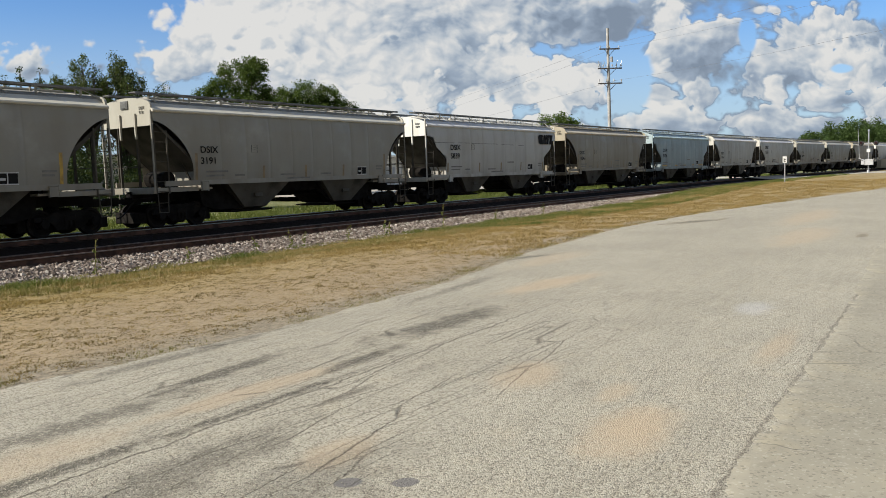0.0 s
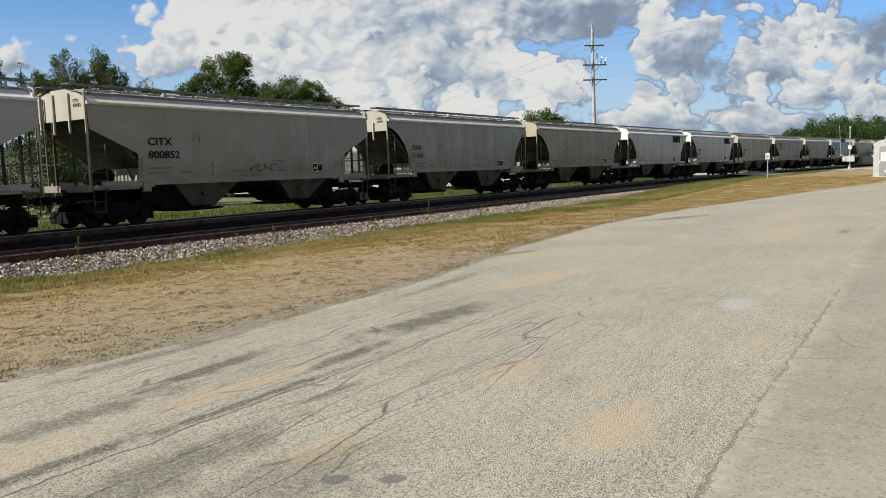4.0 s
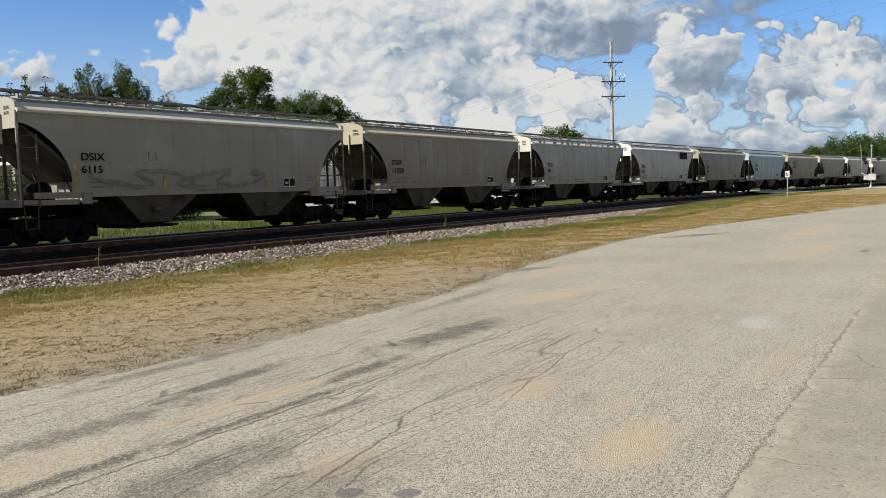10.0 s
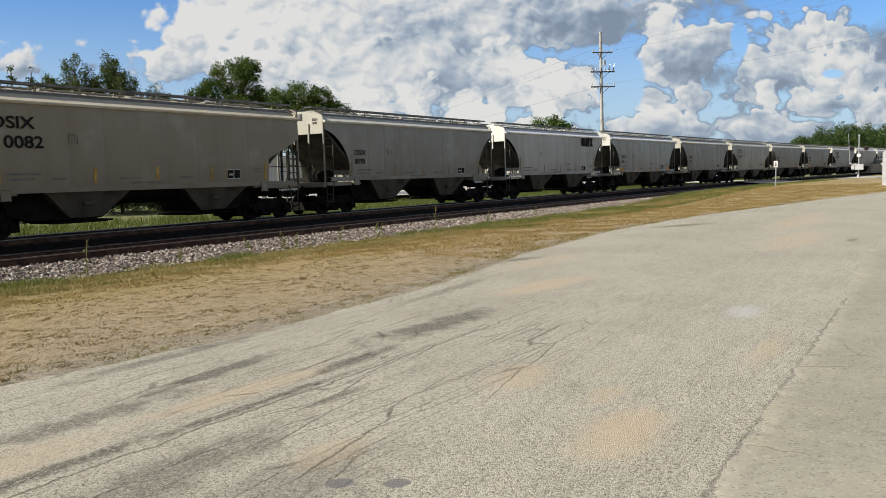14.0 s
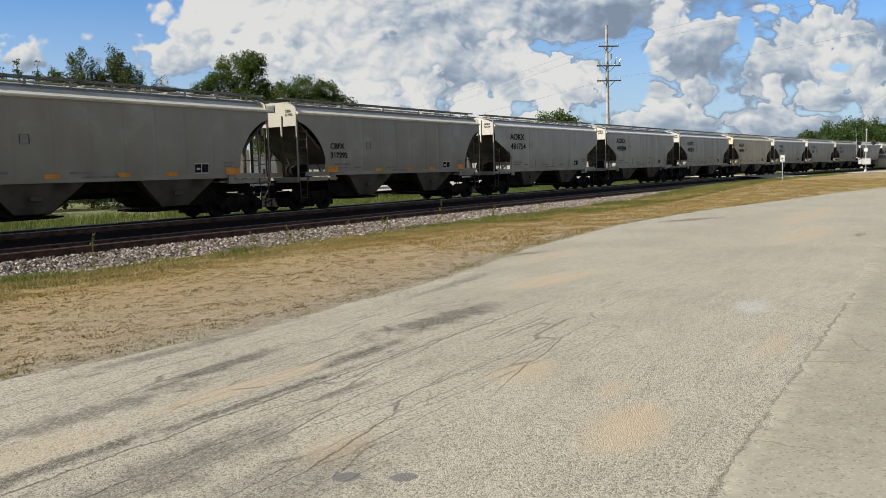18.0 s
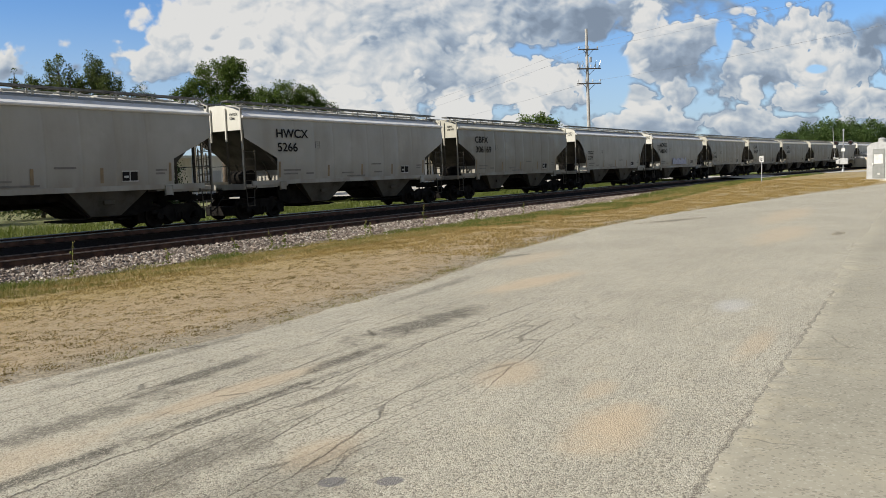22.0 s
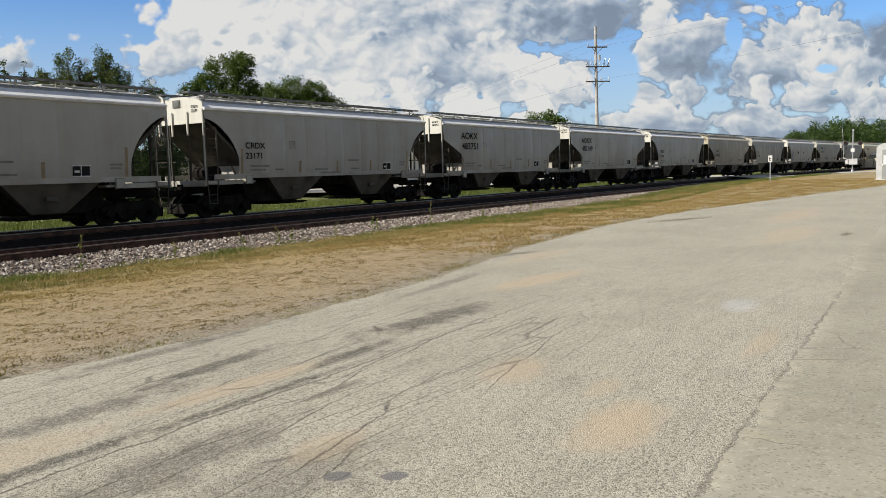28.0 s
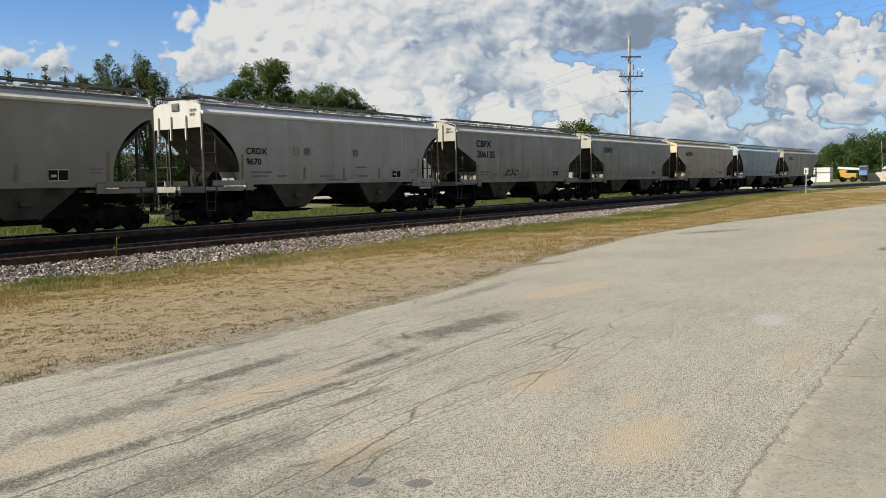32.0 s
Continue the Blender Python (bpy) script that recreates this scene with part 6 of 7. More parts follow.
def crown_points(blobs, clumps, per, spread, rng):
    """Leaf places: clumps over the skin of several lobes, with gaps between."""
    vol = np.array([b[3] * b[4] for b in blobs])
    pick = rng.choice(len(blobs), clumps, p=vol / vol.sum())
    out = []
    for i in pick:
        x, y, z, r, h = blobs[i]
        d = rng.normal(0, 1, 3)
        d /= np.linalg.norm(d)
        k = rng.uniform(0.45, 1.0)
        c = np.array([x, y, z]) + d * np.array([r, r, h]) * k
        out.append(c + np.clip(rng.normal(0, spread, (per, 3)), -1.5 * spread, 1.5 * spread) * rng.uniform(0.6, 1.2))
    return np.concatenate(out)


def make_tree(name, x, y, blobs, trunk, leaf, clumps, per, spread, size, seed, label, ground=0.0, category="tree"):
    """A tree: tapered trunk, limbs to each lobe, leafy crown. Lobes are (dx, dy, z, radius, half height)."""
    rng = np.random.default_rng(seed)
    tree = new(name)
    tree.location = (x, y, ground)
    bm = bmesh.new()
    fork = min(b[2] - b[4] for b in blobs) * 0.75 + 0.5
    rod(bm, (0, 0, -0.2), (0.1, 0, fork), trunk, 9, trunk * 0.7)
    part("trunk", bm_mesh("trunk", bm, M["bark"], True), tree, "rough grey-brown trunk")
    bm = bmesh.new()
    for bx, by, bz, r, h in blobs:
        mid = Vector((bx * 0.45, by * 0.45, fork + (bz - fork) * 0.5))
        rod(bm, (0.1, 0, fork - 0.2), mid, trunk * 0.5, 6, trunk * 0.35)
        rod(bm, mid, (bx, by, bz + h * 0.4), trunk * 0.35, 6, trunk * 0.08)
        for _ in range(5):
            d = Vector(rng.normal(0, 1, 3))
            d.normalize()
            rod(bm, mid.lerp(Vector((bx, by, bz)), rng.uniform(0.2, 1.0)), Vector((bx, by, bz)) + Vector((d.x * r, d.y * r, d.z * h)) * 0.85, trunk * 0.13, 4, trunk * 0.04)
    part("branching", bm_mesh("branching", bm, M["bark"]), tree)
    v, f = leaves(crown_points(blobs, clumps, per, spread, rng), size, seed)
    part("crown", mesh_of("crown", v, f, leaf), tree, "leafy crown with gaps and an uneven outline")
    return tagged(tree, label, category, "trees beyond the line")


def sprig_blobs(rng, count, r0, z0, z1):
    """Upright plumes for feathery young trees."""
    out = []
    for _ in range(count):
        a, d = rng.uniform(0, 6.28), r0 * math.sqrt(rng.random())
        top = z1 - (d / r0) ** 1.5 * (z1 - z0) * 0.5 - rng.uniform(0, 0.9)
        out.append((d * math.cos(a), d * math.sin(a), top - 0.9, 0.36, 1.05))
    return out


def make_trees():
    rng = random.Random(8)
    big = "tall broad-leaved tree in full leaf behind the train"
    make_tree("tree", 49.45, 52.5, [(0.0, 0.2, 10.4, 1.9, 1.7), (0.9, -0.8, 11.0, 1.3, 1.3), (-1.4, 1.3, 9.6, 1.2, 1.0), (-2.4, 2.0, 8.9, 1.0, 0.7), (0.4, -0.4, 8.2, 2.2, 1.6), (1.6, -1.4, 9.2, 1.0, 1.0), (0, 0, 6.0, 2.4, 1.8)], 0.28, M["leaf"], 560, 60, 0.24, 0.17, 1, big, 0.35)
    make_tree("tree", 59.4, 53.7, [(0.0, 0.0, 10.2, 1.9, 1.3), (-1.6, 1.7, 9.7, 1.3, 1.1), (1.3, -1.4, 9.9, 1.3, 1.1), (0.3, -0.2, 8.4, 2.7, 1.5), (2.0, -2.2, 8.9, 0.9, 0.8), (-2.4, 2.3, 8.7, 1.0, 0.8), (0, 0, 5.8, 2.6, 2.0)], 0.30, M["leaf"], 600, 60, 0.25, 0.17, 2, big)
    make_tree("tree", 62.4, 50.9, [(0, 0, 8.8, 0.9, 0.8), (0.3, -0.4, 7.4, 1.3, 1.2), (0, 0, 5.4, 1.5, 1.6)], 0.16, M["leaf"], 170, 50, 0.22, 0.17, 3, "small broad-leaved tree beside a larger one")
    make_tree("tree", 54.0, 54.0, [(0, 0, 8.2, 1.7, 1.3), (-1.2, 1.0, 7.6, 1.4, 1.1), (1.2, -1.0, 7.4, 1.5, 1.2), (0, 0, 5.4, 2.2, 1.8)], 0.24, M["leaf"], 330, 55, 0.26, 0.17, 4, "broad-leaved tree between two taller ones")
    feathery = "feathery pale-green young tree with upright branches"
    for x, y, r, z0, z1, n, s in ((33.0, 50.0, 1.5, 7.6, 11.0, 20, 5), (35.0, 48.8, 1.6, 7.4, 11.3, 22, 6), (37.2, 47.2, 1.7, 6.0, 9.4, 20, 7), (31.5, 50.9, 1.4, 6.5, 9.7, 15, 9)):
        make_tree("young_tree", x, y, sprig_blobs(random.Random(s), n, r, z0, z1) + [(0, 0, z0 - 0.6, r * 1.0, 1.5), (0, 0, z0 - 2.6, r * 1.05, 1.6)], 0.14, M["leaf_pale"], 420, 34, 0.16, 0.13, s, feathery)
    make_tree("tree", 136.6, 61.8, [(0, 0, 11.0, 2.0, 1.5), (-1.6, 2.4, 10.8, 1.6, 1.3), (1.0, -2.2, 10.2, 1.5, 1.2), (0, 0, 8.0, 3.0, 2.2), (0, 0, 5, 3.0, 2.4)], 0.3, M["leaf"], 420, 20, 0.4, 0.42, 11, "distant round-topped tree behind the train")
    for i, (x, y, h) in enumerate(((57.8, 105.1, 16.6), (59.4, 104.3, 17.8), (61.4, 103.1, 17.6), (63.1, 102.0, 16.8), (55.5, 106.5, 17.2))):
        cone = [(0, 0, h - 0.4 - k * 1.05, 0.18 + k * 0.26, 0.5) for k in range(9)] + [(0, 0, 5.5, 2.6, 2.5)]
        make_tree("conifer", x, y, cone, 0.22, M["needle"], 260, 16, 0.26, 0.3, 30 + i, "pointed dark conifer far behind the trees")
    # thicket that stands behind the line
    pts = []
    r2 = np.random.default_rng(77)
    for _ in range(70):
        s = r2.uniform(-8, 41)
        x, y, _a = lay(s, r2.uniform(21, 27))
        h = r2.uniform(2.6, 5.2)
        lobes = [(x + r2.normal(0, 0.6), y + r2.normal(0, 0.6), h * k, 1.3, h * 0.28) for k in (0.25, 0.55, 0.8)]
        pts.append(crown_points(lobes, 60, 34, 0.3, r2))
    v, f = leaves(np.concatenate(pts), 0.2, 78)
    tagged(new("thicket", mesh_of("thicket", v, f, M["needle"])), "dense green bushes along the far side of the line", "bushes", kind="stuff")
    # wooded hill in the distance
    pts = []
    for _ in range(190):
        y = r2.uniform(-90, 50)
        x = 285 + r2.uniform(0, 45) + max(0, y - 30) * 0.3
        h = (13.2 - 0.22 * max(0.0, y - 30) + r2.normal(0, 0.9)) * (1 + (x - 285) * 0.0012)
        lobes = [(x + r2.normal(0, 1.2), y + r2.normal(0, 1.6), h - 2.6, 2.6, 2.6), (x + r2.normal(0, 1.2), y + r2.normal(0, 1.8), h - 6, 3.4, 3.2), (x, y + r2.normal(0, 1.5), h - 11, 3.4, 3.6)]
        pts.append(crown_points(lobes, 110, 30, 0.6, r2))
    v, f = leaves(np.concatenate(pts), 0.6, 79)
    tagged(new("distant_woods", mesh_of("distant_woods", v, f, M["leaf_far"])), "dense green woodland on the horizon", "woods", kind="stuff")


make_trees()


# ---------------------------------------------------------------- beyond the line
def make_lot():
    """Pale gravel yard on the far side and the level crossing's road."""
    verts, faces = [], []
    xs = [52 + 8 * i for i in range(26)]
    for x in xs:
        for y in (34 + 6 * smooth01(x, 90, 60), 45, 56, 61.5):
            verts.append((x, y, 0.36 + 0.0 * y))
    for i in range(len(xs) - 1):
        for j in range(3):
            faces.append((i * 4 + j, (i + 1) * 4 + j, (i + 1) * 4 + j + 1, i * 4 + j + 1))
    tagged(new("gravel_yard", mesh_of("gravel_yard", verts, faces, M["concrete"])), "pale sunlit gravel yard beyond the tracks", "gravel yard", kind="structure")
    verts, faces = [], []
    row = [(-30, 0.50), (-20, 0.52), (-12, 0.44), (-8.5, 0.22), (-6.4, 0.065), (-5.5, 0.065), (-3.9, 0.065), (-2.6, 0.16), (-1.5, 0.265), (1.5, 0.265), (4, 0.28), (20, 0.38), (60, 0.5)]
    for s in (99.0, 103.0, 108.0, 112.5):
        for o, z in row:
            x, y, _ = lay(s, o)
            verts.append((x, y, z))
    n = len(row)
    for i in range(3):
        for j in range(n - 1):
            faces.append((i * n + j, (i + 1) * n + j, (i + 1) * n + j + 1, i * n + j + 1))
    tagged(new("crossing_road", mesh_of("crossing_road", verts, faces, M["concrete"])), "pale road surface over the level crossing", "road", kind="structure")


def make_shed():
    """Long low white building parallel to the line."""
    shed = tagged(new("warehouse"), "long low white and cream sheet-clad building behind the tracks", "building")
    rng = random.Random(4)
    x, i = 34.0, 0
    while x < 236:
        w = rng.choice((4.2, 5.4, 6.6))
        y = 62.0 + (x - 34) * 0.02
        mat = M["sheet_cream"] if i % 5 == 3 else M["sheet_white"]
        bm = bmesh.new()
        prof = [(0.06, 0.3)] + [(0.06 + q * 0.3, -0.03 if q % 2 else 0.0) for q in range(int((w - 0.12) / 0.3) + 1)] + [(w - 0.06, 0.0), (w - 0.06, 0.3)]
        lo, hi = [bm.verts.new((px, py, 0.2)) for px, py in prof], [bm.verts.new((px, py, 4.35)) for px, py in prof]
        bm.faces.new(lo), bm.faces.new(hi)
        for q in range(len(prof)):
            bm.faces.new((lo[q], lo[(q + 1) % len(prof)], hi[(q + 1) % len(prof)], hi[q]))
        wall = part("wall_panel", bm_mesh("wall_panel", bm, mat), shed, at=Matrix.Translation((x, y, 0)))
        bm = bmesh.new()
        box(bm, -0.10, 0.10, -0.12, 0.25, 0.1, 4.45)
        part("post", bm_mesh("post", bm, M["sheet_grey"]), shed, "grey upright between panels", at=Matrix.Translation((x, y, 0)))
        if i % 3 == 1:
            bm = bmesh.new()
            box(bm, w * 0.3, w * 0.3 + 2.2, -0.05, -0.031, 0.4, 3.1)
            part("door", bm_mesh("door", bm, M["sheet_grey"]), wall, "grey roll-up door")
        elif i % 3 == 2:
            bm = bmesh.new()
            box(bm, w * 0.35, w * 0.35 + 0.9, -0.05, -0.031, 1.6, 2.6)
            part("window", bm_mesh("window", bm, M["dark"]), wall, "dark window")
        x += w
        i += 1
    bm = bmesh.new()
    prism(bm, [(33.6, 4.36), (x + 0.4, 4.36), (x + 0.4, 4.6), (33.6, 4.6)], 61.6, 84)
    part("roof", bm_mesh("roof", bm, M["sheet_white"]), shed, "flat white roof edge")
    bm = bmesh.new()
    box(bm, 34, x, 66.5, 83, 0.2, 4.35)
    part("hall", bm_mesh("hall", bm, M["sheet_grey"]), shed)


def make_pole():
    """Utility pole with three crossarms; it leans a little."""
    bx, by = 89.2, 34.0
    pole = tagged(new("utility_pole"), "tall weathered wooden utility pole with three crossarms", "utility pole")
    pole.matrix_basis = pose(bx, by, -0.3, 0, -1.35, 0)
    bm = bmesh.new()
    rod(bm, (0, 0, 0), (0, 0, 18.3), 0.24, 12, 0.15)
    part("shaft", bm_mesh("shaft", bm, M["pole"], True, 40), pole)
    bm = bmesh.new()
    rod(bm, (0.28, 0, 0), (0.24, 0.05, 11.5), 0.06, 6)
    part("riser_pipe", bm_mesh("riser_pipe", bm, M["steel"]), pole, "grey cable riser up the pole")
    d = Vector((0.72, -0.69, 0))
    for z, w, n in ((15.95, 1.25, 3), (13.75, 1.5, 6), (12.05, 1.5, 4)):
        bm = bmesh.new()
        beam(bm, -d * w + Vector((0, -0.2, z)), d * w + Vector((0, -0.2, z)), 0.12, 0.14)
        for k in (-1, 1):
            beam(bm, d * (k * w * 0.55) + Vector((0, -0.2, z)), Vector((0, -0.15, z - 0.75)), 0.05, 0.04)
        arm = part("crossarm", bm_mesh("crossarm", bm, M["arm"]), pole, "dark timber crossarm with braces")
        for i in range(n):
            k = -1 + 2 * i / (n - 1)
            p = d * (w * 0.93 * k) + Vector((0, -0.2, z + 0.07))
            bm = bmesh.new()
            lift = 0.30 if z > 15 else 0.42
            rod(bm, p, p + Vector((0, 0, lift * 0.5)), 0.03, 6)
            rod(bm, p + Vector((0, 0, lift * 0.4)), p + Vector((0, 0, lift)), 0.085, 8, 0.05)
            part("insulator", bm_mesh("insulator", bm, M["porcelain"]), arm, "pale porcelain insulator")
    bm = bmesh.new()
    for i, k in enumerate((-0.8, -0.3, 0.45, 0.85)):
        p = d * (1.4 * k) + Vector((0, -0.2, 13.75))
        q = p + d * (0.35 * (1 if k > 0 else -1)) + Vector((0, 0, 0.9))
        rod(bm, p, q, 0.03, 5)
    part("fuse_cutouts", bm_mesh("fuse_cutouts", bm, M["steel"]), pole, "fuse holders standing off the middle arm")
    bm = bmesh.new()
    rod(bm, (0.0, -0.42, 14.45), (0.0, -0.42, 15.05), 0.16, 10)
    part("arrester", bm_mesh("arrester", bm, M["steel"]), pole)

    def span(a, b, sag, r=0.008):
        a, b = Vector(a), Vector(b)
        pts = [a.lerp(b, k) - Vector((0, 0, sag * 4 * k * (1 - k))) for k in [i / 14 for i in range(15)]]
        verts = [p + Vector((0.7 * r * cx, -0.7 * r * cx, r * cz)) for p in pts for cx, cz in ((1, 0), (0, 1), (-1, 0), (0, -1))]
        faces = [(i * 4 + j, i * 4 + (j + 1) % 4, i * 4 + 4 + (j + 1) % 4, i * 4 + 4 + j) for i in range(14) for j in range(4)]
        me = mesh_of("overhead_wire", verts, faces, M["wire"])
        tagged(new("overhead_wire", me), "thin dark overhead wire between poles", "wire", "overhead wires")
    for dx, dy, z, far, near, sag in ((-1.1, 1.1, 15.9, 20.5, 13.6, 1.4), (1.1, -1.1, 15.9, 20.2, 13.2, 1.7), (0.9, -0.9, 12.1, 15.5, 10.5, 1.2)):
        a = (bx - 0.3 + dx * 0.8, by + dy * 0.8, z)
        span(a, (253 + dx, 234 + dy, far), sag * 2, 0.012)
        span(a, (40 + dx, -17.5 + dy, near), sag * 0.5)


def make_signals():
    """Whistle post, crossing signal and its equipment booth."""
    post = tagged(new("track_sign"), "small white trackside sign on a thin steel post", "sign")
    post.location = (64.1, 10.75, 0.0)
    bm = bmesh.new()
    box(bm, -0.035, 0.035, -0.03, 0.03, 0.0, 2.3)
    part("post", bm_mesh("post", bm, M["steel"]), post)
    bm = bmesh.new()
    box(bm, -0.06, -0.036, -0.15, 0.15, 1.88, 2.36, 0.005)
    board = part("board", bm_mesh("board", bm, M["white"]), post, "white sign board")
    bm = bmesh.new()
    box(bm, -0.066, -0.061, -0.07, 0.07, 1.97, 2.02), box(bm, -0.066, -0.061, -0.07, 0.07, 2.1, 2.15), box(bm, -0.066, -0.061, 0.03, 0.07, 2.02, 2.25)
    part("sign_mark", bm_mesh("sign_mark", bm, M["ink"]), board, "black mark on the board")

    mast = tagged(new("crossing_signal"), "level-crossing signal mast with twin lamps and bell", "crossing signal")
    mast.location = (104.6, 8.5, 0.25)
    bm = bmesh.new()
    rod(bm, (0, 0, 0), (0, 0, 5.0), 0.07, 10)
    part("mast", bm_mesh("mast", bm, M["steel"]), mast, "aluminium mast")
    bm = bmesh.new()
    rod(bm, (0, 0, 0), (0, 0, 0.5), 0.22, 8, 0.12), box(bm, -0.3, 0.3, -0.3, 0.3, -0.2, 0.06, 0.02)
    part("base", bm_mesh("base", bm, M["steel"]), mast)
    for y in (-0.75, 0.75):
        bm = bmesh.new()
        rod(bm, (-0.12, y, 3.55), (-0.05, y, 3.55), 0.27, 16), rod(bm, (-0.34, y, 3.62), (-0.12, y, 3.62), 0.16, 10)
        lamp = part("lamp", bm_mesh("lamp", bm, M["dark"]), mast, "unlit lamp on a black disc")
        bm = bmesh.new()
        rod(bm, (-0.37, y, 3.6), (-0.34, y, 3.6), 0.14, 12)
        part("lens", bm_mesh("lens", bm, M["lens"]), lamp)
    bm = bmesh.new()
    box(bm, -0.05, 0.05, -0.85, 0.85, 3.5, 3.6)
    part("lamp_arm", bm_mesh("lamp_arm", bm, M["steel"]), mast)
    bm = bmesh.new()
    box(bm, -0.10, -0.08, -0.2, 0.2, 2.55, 2.95, 0.005)
    part("plate", bm_mesh("plate", bm, M["white"]), mast, "small white plate")
    bm = bmesh.new()
    rod(bm, (0, 0, 5.0), (0, 0, 5.18), 0.16, 10, 0.05)
    part("bell", bm_mesh("bell", bm, M["steel"]), mast)
    bm = bmesh.new()
    box(bm, -0.45, -0.05, -0.55, 0.35, 1.05, 1.75, 0.04), box(bm, -0.3, 0.3, 0.4, 0.75, 1.1, 1.6, 0.03)
    rod(bm, (-0.25, -0.1, 1.4), (-0.25, 1.0, 1.9), 0.05, 6)
    part("gate_mechanism", bm_mesh("gate_mechanism", bm, M["booth"]), mast, "pale gate-arm mechanism boxes")
    bm = bmesh.new()
    beam(bm, (-0.25, 0.9, 1.8), (-0.25, 1.1, 5.3), 0.06, 0.04)
    part("gate_arm", bm_mesh("gate_arm", bm, M["steel"]), mast, "raised crossing gate arm")

    booth = tagged(new("equipment_booth"), "pale aluminium signal equipment booth with a grey door", "equipment booth")
    booth.matrix_basis = pose(59.8, 2.75, 0.40, 0, 0, -38)
    bm = bmesh.new()
    prism(bm, [(-0.95, 0.1), (0.95, 0.1), (0.95, 2.25), (0.55, 2.48), (0.0, 2.55), (-0.55, 2.48), (-0.95, 2.25)], -2.6, 0.0)
    me = bm_mesh("shell", bm, M["booth"])
    ob = part("shell", me, booth, at=pose(0, 0, 0, 0, 0, 90))
    bm = bmesh.new()
    box(bm, -0.05, -0.005, -0.46, 0.46, 0.15, 2.08, 0.01)
    door = part("door", bm_mesh("door", bm, M["booth_door"]), booth, "flat grey steel door")
    bm = bmesh.new()
    box(bm, -0.065, -0.051, -0.34, 0.34, 1.1, 1.72)
    part("notice_panel", bm_mesh("notice_panel", bm, M["white"]), door, "white notice panel")
    bm = bmesh.new()
    box(bm, -0.07, -0.051, -0.14, 0.05, 0.38, 0.5), box(bm, -0.1, -0.051, 0.36, 0.42, 1.0, 1.15)
    part("handle", bm_mesh("handle", bm, M["white"]), door)
    bm = bmesh.new()
    box(bm, -0.1, 2.7, -1.05, 1.05, -0.25, 0.1, 0.02)
    part("plinth", bm_mesh("plinth", bm, M["concrete"]), booth, "low concrete plinth")
    bm = bmesh.new()
    rod(bm, (0.25, 0, 2.5), (0.25, 0, 2.72), 0.22, 12), rod(bm, (0.25, 0, 2.72), (0.25, 0, 2.8), 0.26, 12, 0.1)
    part("roof_vent", bm_mesh("roof_vent", bm, M["booth"]), booth, "round roof vent")


def make_far_yard():
    """Things on the lot past the crossing."""
    for i, (z0, z1, dx) in enumerate(((0.35, 1.25, 0.0), (1.26, 2.2, 0.1), (2.21, 3.15, -0.1))):
        bm = bmesh.new()
        box(bm, 167 + dx, 170 + dx, 23.8, 27.2, z0, z1, 0.03)
        tagged(new("pallet_stack", bm_mesh("pallet_stack", bm, M["sheet_white"])), "white wrapped block stacked in the yard", "stacked block", "white blocks in the yard")
    rig = tagged(new("loader_crane"), "yellow mobile crane with a lowered white boom", "crane")
    rig.location = (172, 21.0, 0.3)
    bm = bmesh.new()
    box(bm, -1.2, 1.2, -1.2, 1.6, 0.7, 1.7, 0.1)
    body = part("chassis", bm_mesh("chassis", bm, M["machine"]), rig, "yellow chassis")
    bm = bmesh.new()
    box(bm, -0.9, 0.9, 0.6, 1.8, 1.7, 2.3, 0.08)
    part("engine_hood", bm_mesh("engine_hood", bm, M["machine"]), rig)
    bm = bmesh.new()
    box(bm, -0.8, 0.8, -3.0, -1.6, 1.2, 3.1, 0.08)
    cab = part("cab", bm_mesh("cab", bm, M["blue"]), rig, "pale blue cab")
    bm = bmesh.new()
    box(bm, -0.82, -0.805, -2.9, -1.7, 2.2, 2.9)
    part("window", bm_mesh("window", bm, M["dark"]), cab)
    bm = bmesh.new()
    beam(bm, (0, 2.2, 2.75), (0, -1.8, 2.45), 0.5, 0.45)
    part("boom", bm_mesh("boom", bm, M["sheet_white"]), rig, "white boom")
    for y in (-2.4, -0.6, 1.2):
        bm = bmesh.new()
        rod(bm, (-1.2, y, 0.5), (-0.8, y, 0.5), 0.5, 14), rod(bm, (0.8, y, 0.5), (1.2, y, 0.5), 0.5, 14)
        part("wheels", bm_mesh("wheels", bm, M["rubber"]), rig)
    for i in range(6):
        bm = bmesh.new()
        box(bm, 174, 176, 9.0 + i * 1.55, 10.5 + i * 1.55, 0.3, 2.1 - 0.15 * (i % 2), 0.05)
        tagged(new("timber_bundle", bm_mesh("timber_bundle", bm, M["sheet_cream"])), "tan bundle of boards in a row", "timber bundle", "board bundles in the yard")
    shed = tagged(new("small_shed"), "low grey metal shed at the yard's end", "shed")
    bm = bmesh.new()
    box(bm, 178, 190, -6, 15.8, 0.2, 2.7)
    part("walls", bm_mesh("walls", bm, M["sheet_grey"]), shed)
    bm = bmesh.new()
    prism(bm, [(177.6, 2.7), (190.4, 2.7), (184, 3.3)], -6.4, 16.2)
    part("roof", bm_mesh("roof", bm, M["sheet_white"]), shed, "pale low-pitched roof")


make_lot()
make_shed()
make_pole()
make_signals()
make_far_yard()


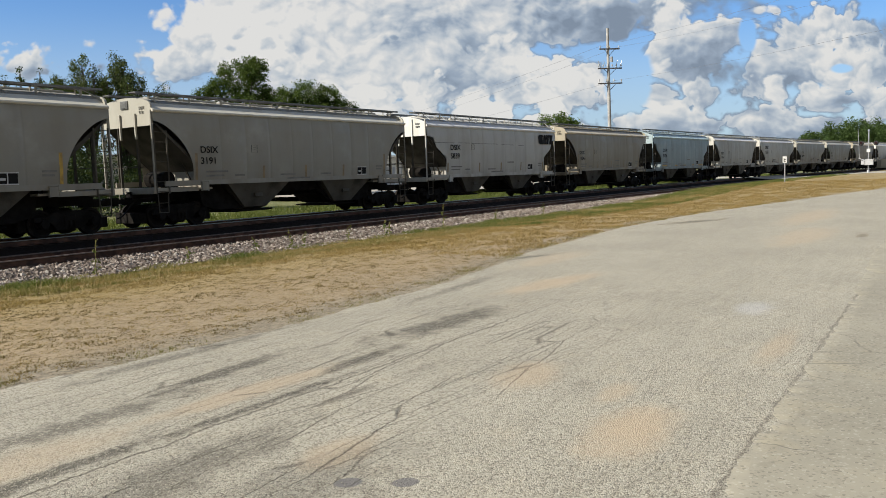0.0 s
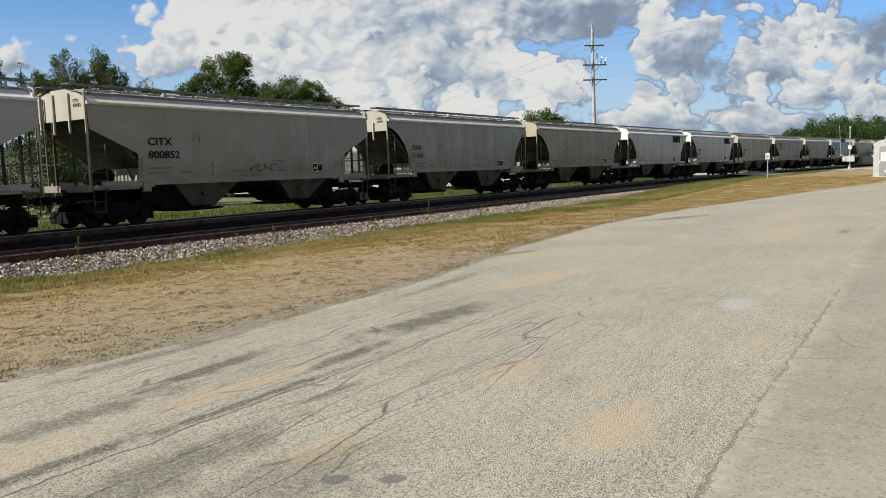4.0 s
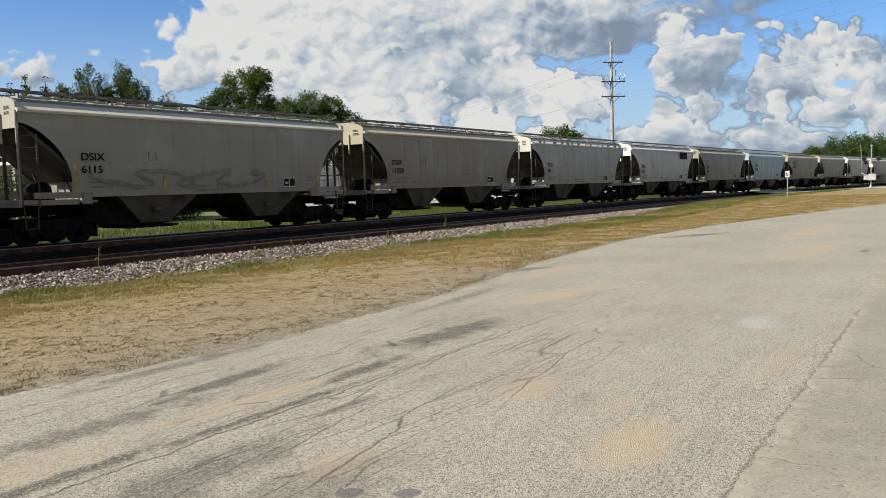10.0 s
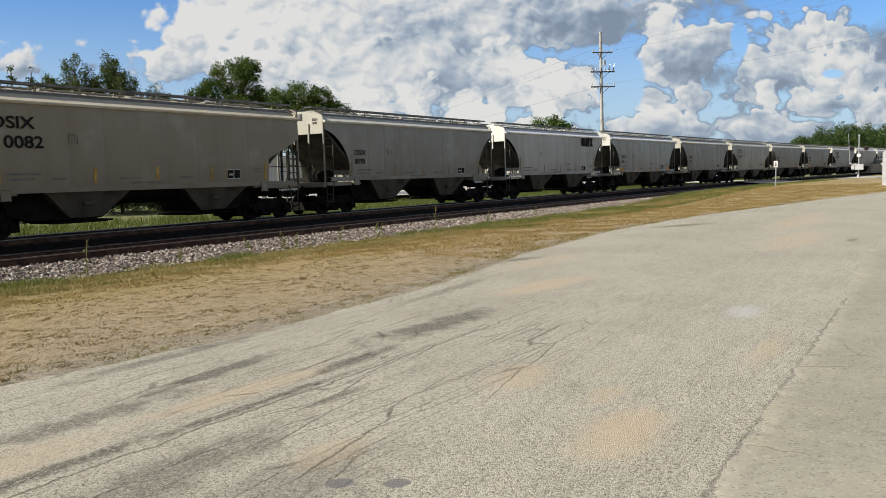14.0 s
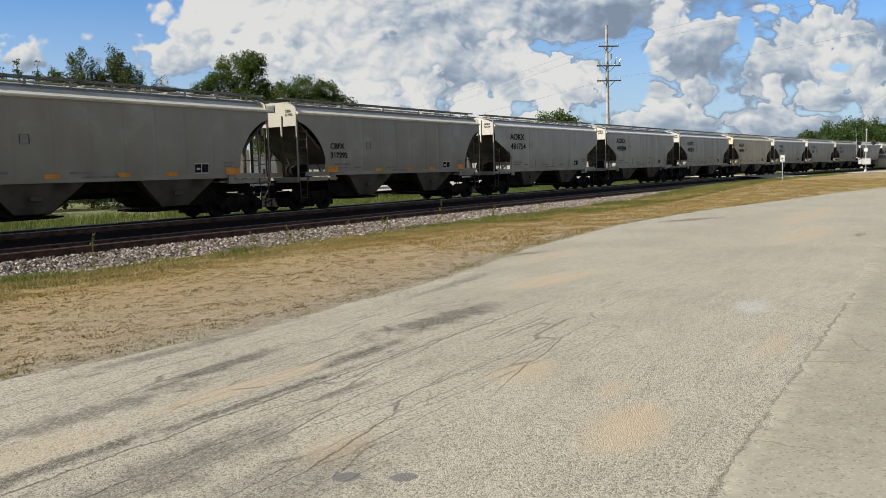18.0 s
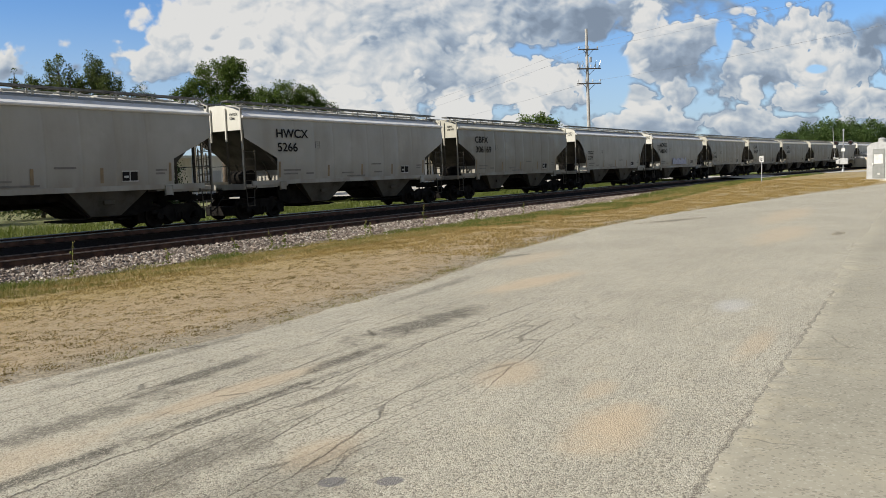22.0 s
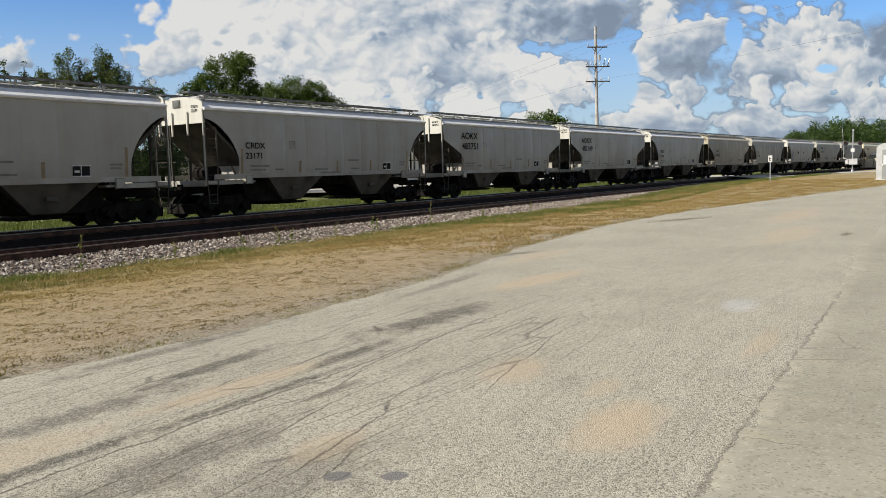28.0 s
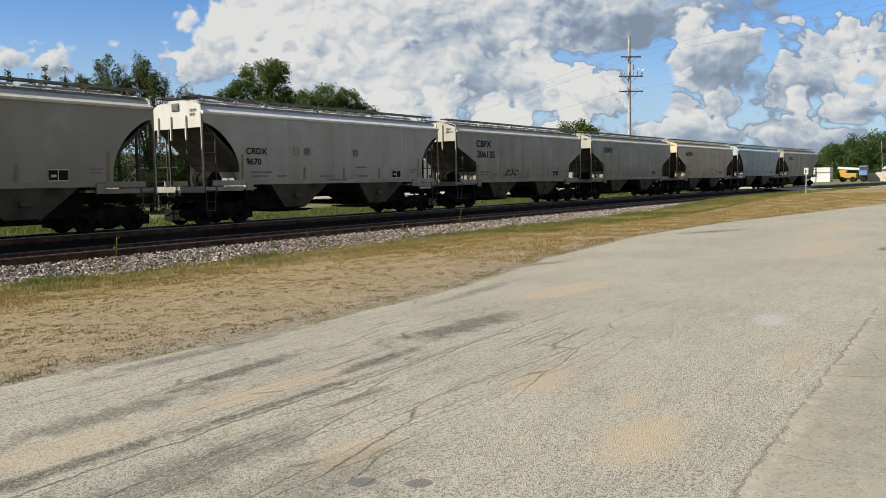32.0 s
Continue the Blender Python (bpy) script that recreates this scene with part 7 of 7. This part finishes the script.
# ---------------------------------------------------------------- weeds by the stones
def weed(x, y, z, h, seed, flower):
    rng = random.Random(seed)
    plant = tagged(new("weed"), "tall single weed stalk growing at the ballast's edge", "weed", "weeds by the track")
    plant.location = (x, y, z)
    bm = bmesh.new()
    p = Vector((0, 0, -0.03))
    for k in range(5):
        q = Vector((rng.uniform(-0.02, 0.02) * k, rng.uniform(-0.02, 0.02) * k, h * (k + 1) / 5))
        rod(bm, p, q, 0.011 - 0.0012 * k, 5)
        p = q
    part("stem", bm_mesh("stem", bm, M["grass_mix"]), plant)
    r = np.random.default_rng(seed)
    pts = [(r.normal(0, 0.05), r.normal(0, 0.05), h * r.uniform(0.05, 0.75)) for _ in range(34)]
    v, f = leaves(np.array(pts), 0.09, seed)
    tagged(part("leaves", mesh_of("leaves", v, f, M["grass_green"]), plant), "small green leaves along the stem", kind="stuff")
    pts = [(p.x + r.normal(0, 0.018), p.y + r.normal(0, 0.018), h * r.uniform(0.82, 1.04)) for _ in range(40)]
    v, f = leaves(np.array(pts), 0.035, seed)
    tagged(part("seed_head", mesh_of("seed_head", v, f, M["grass_mix"]), plant), "dry feathery seed head", kind="stuff")


for i, (s, off, h, fl) in enumerate(((11.6, -8.35, 0.85, 0), (27.7, -7.9, 0.95, 0), (17.0, -8.2, 0.5, 0), (18.4, -8.3, 0.62, 0), (19.2, -8.1, 0.5, 0), (21.3, -8.2, 0.55, 0), (23.3, -8.25, 0.6, 0), (23.9, -8.0, 0.5, 0), (31.5, -8.2, 0.55, 0), (14.2, -8.6, 0.45, 0), (36.0, -8.3, 0.6, 0))):
    wx, wy, _ = lay(s, off)
    weed(wx, wy, ground_z(s, off), h, 60 + i, fl)


# ---------------------------------------------------------------- what moves
SPEED, FIRST = 25.92, 17.72
# couplings stretched a little further towards the rear: from which car on, metres
SLACK = ((2, 0.20), (17, 0.0), (43, 0.72), (50, 1.10))


def motions():
    """The cars roll to the front at a steady pace, and their wheels turn."""
    times = [i * 1.0 for i in range(33)]
    for i, car in enumerate(CARS_BUILT):
        rows = []
        slack = max(((k, d) for k, d in SLACK if k <= i), default=(0, 0.0))[1]
        for t in times:
            s = FIRST + slack + (i - 1) * LENGTH + LENGTH / 2 - SPEED * t
            x, y, a = lay(s)
            rows.append((t, pose(x, y, RAIL + GEAR + 0.004, 0, 0, math.degrees(a))))
        walk(car, rows)
    wheels = [o for car in CARS_BUILT for o in car.children_recursive if o.name.split(".")[0] == "wheelset"]
    lead = wheels[0]
    turn = 84.0 * FPS
    walk(lead, [(k / FPS, pose(0, 0, 0, 0, -(turn * k / FPS) % 360, 0)) for k in range(32 * FPS + 1)])
    for w in wheels[1:]:
        w.rotation_mode = "QUATERNION"
        d = w.animation_data_create()
        d.action = lead.animation_data.action
        d.action_slot = lead.animation_data.action_slot


motions()
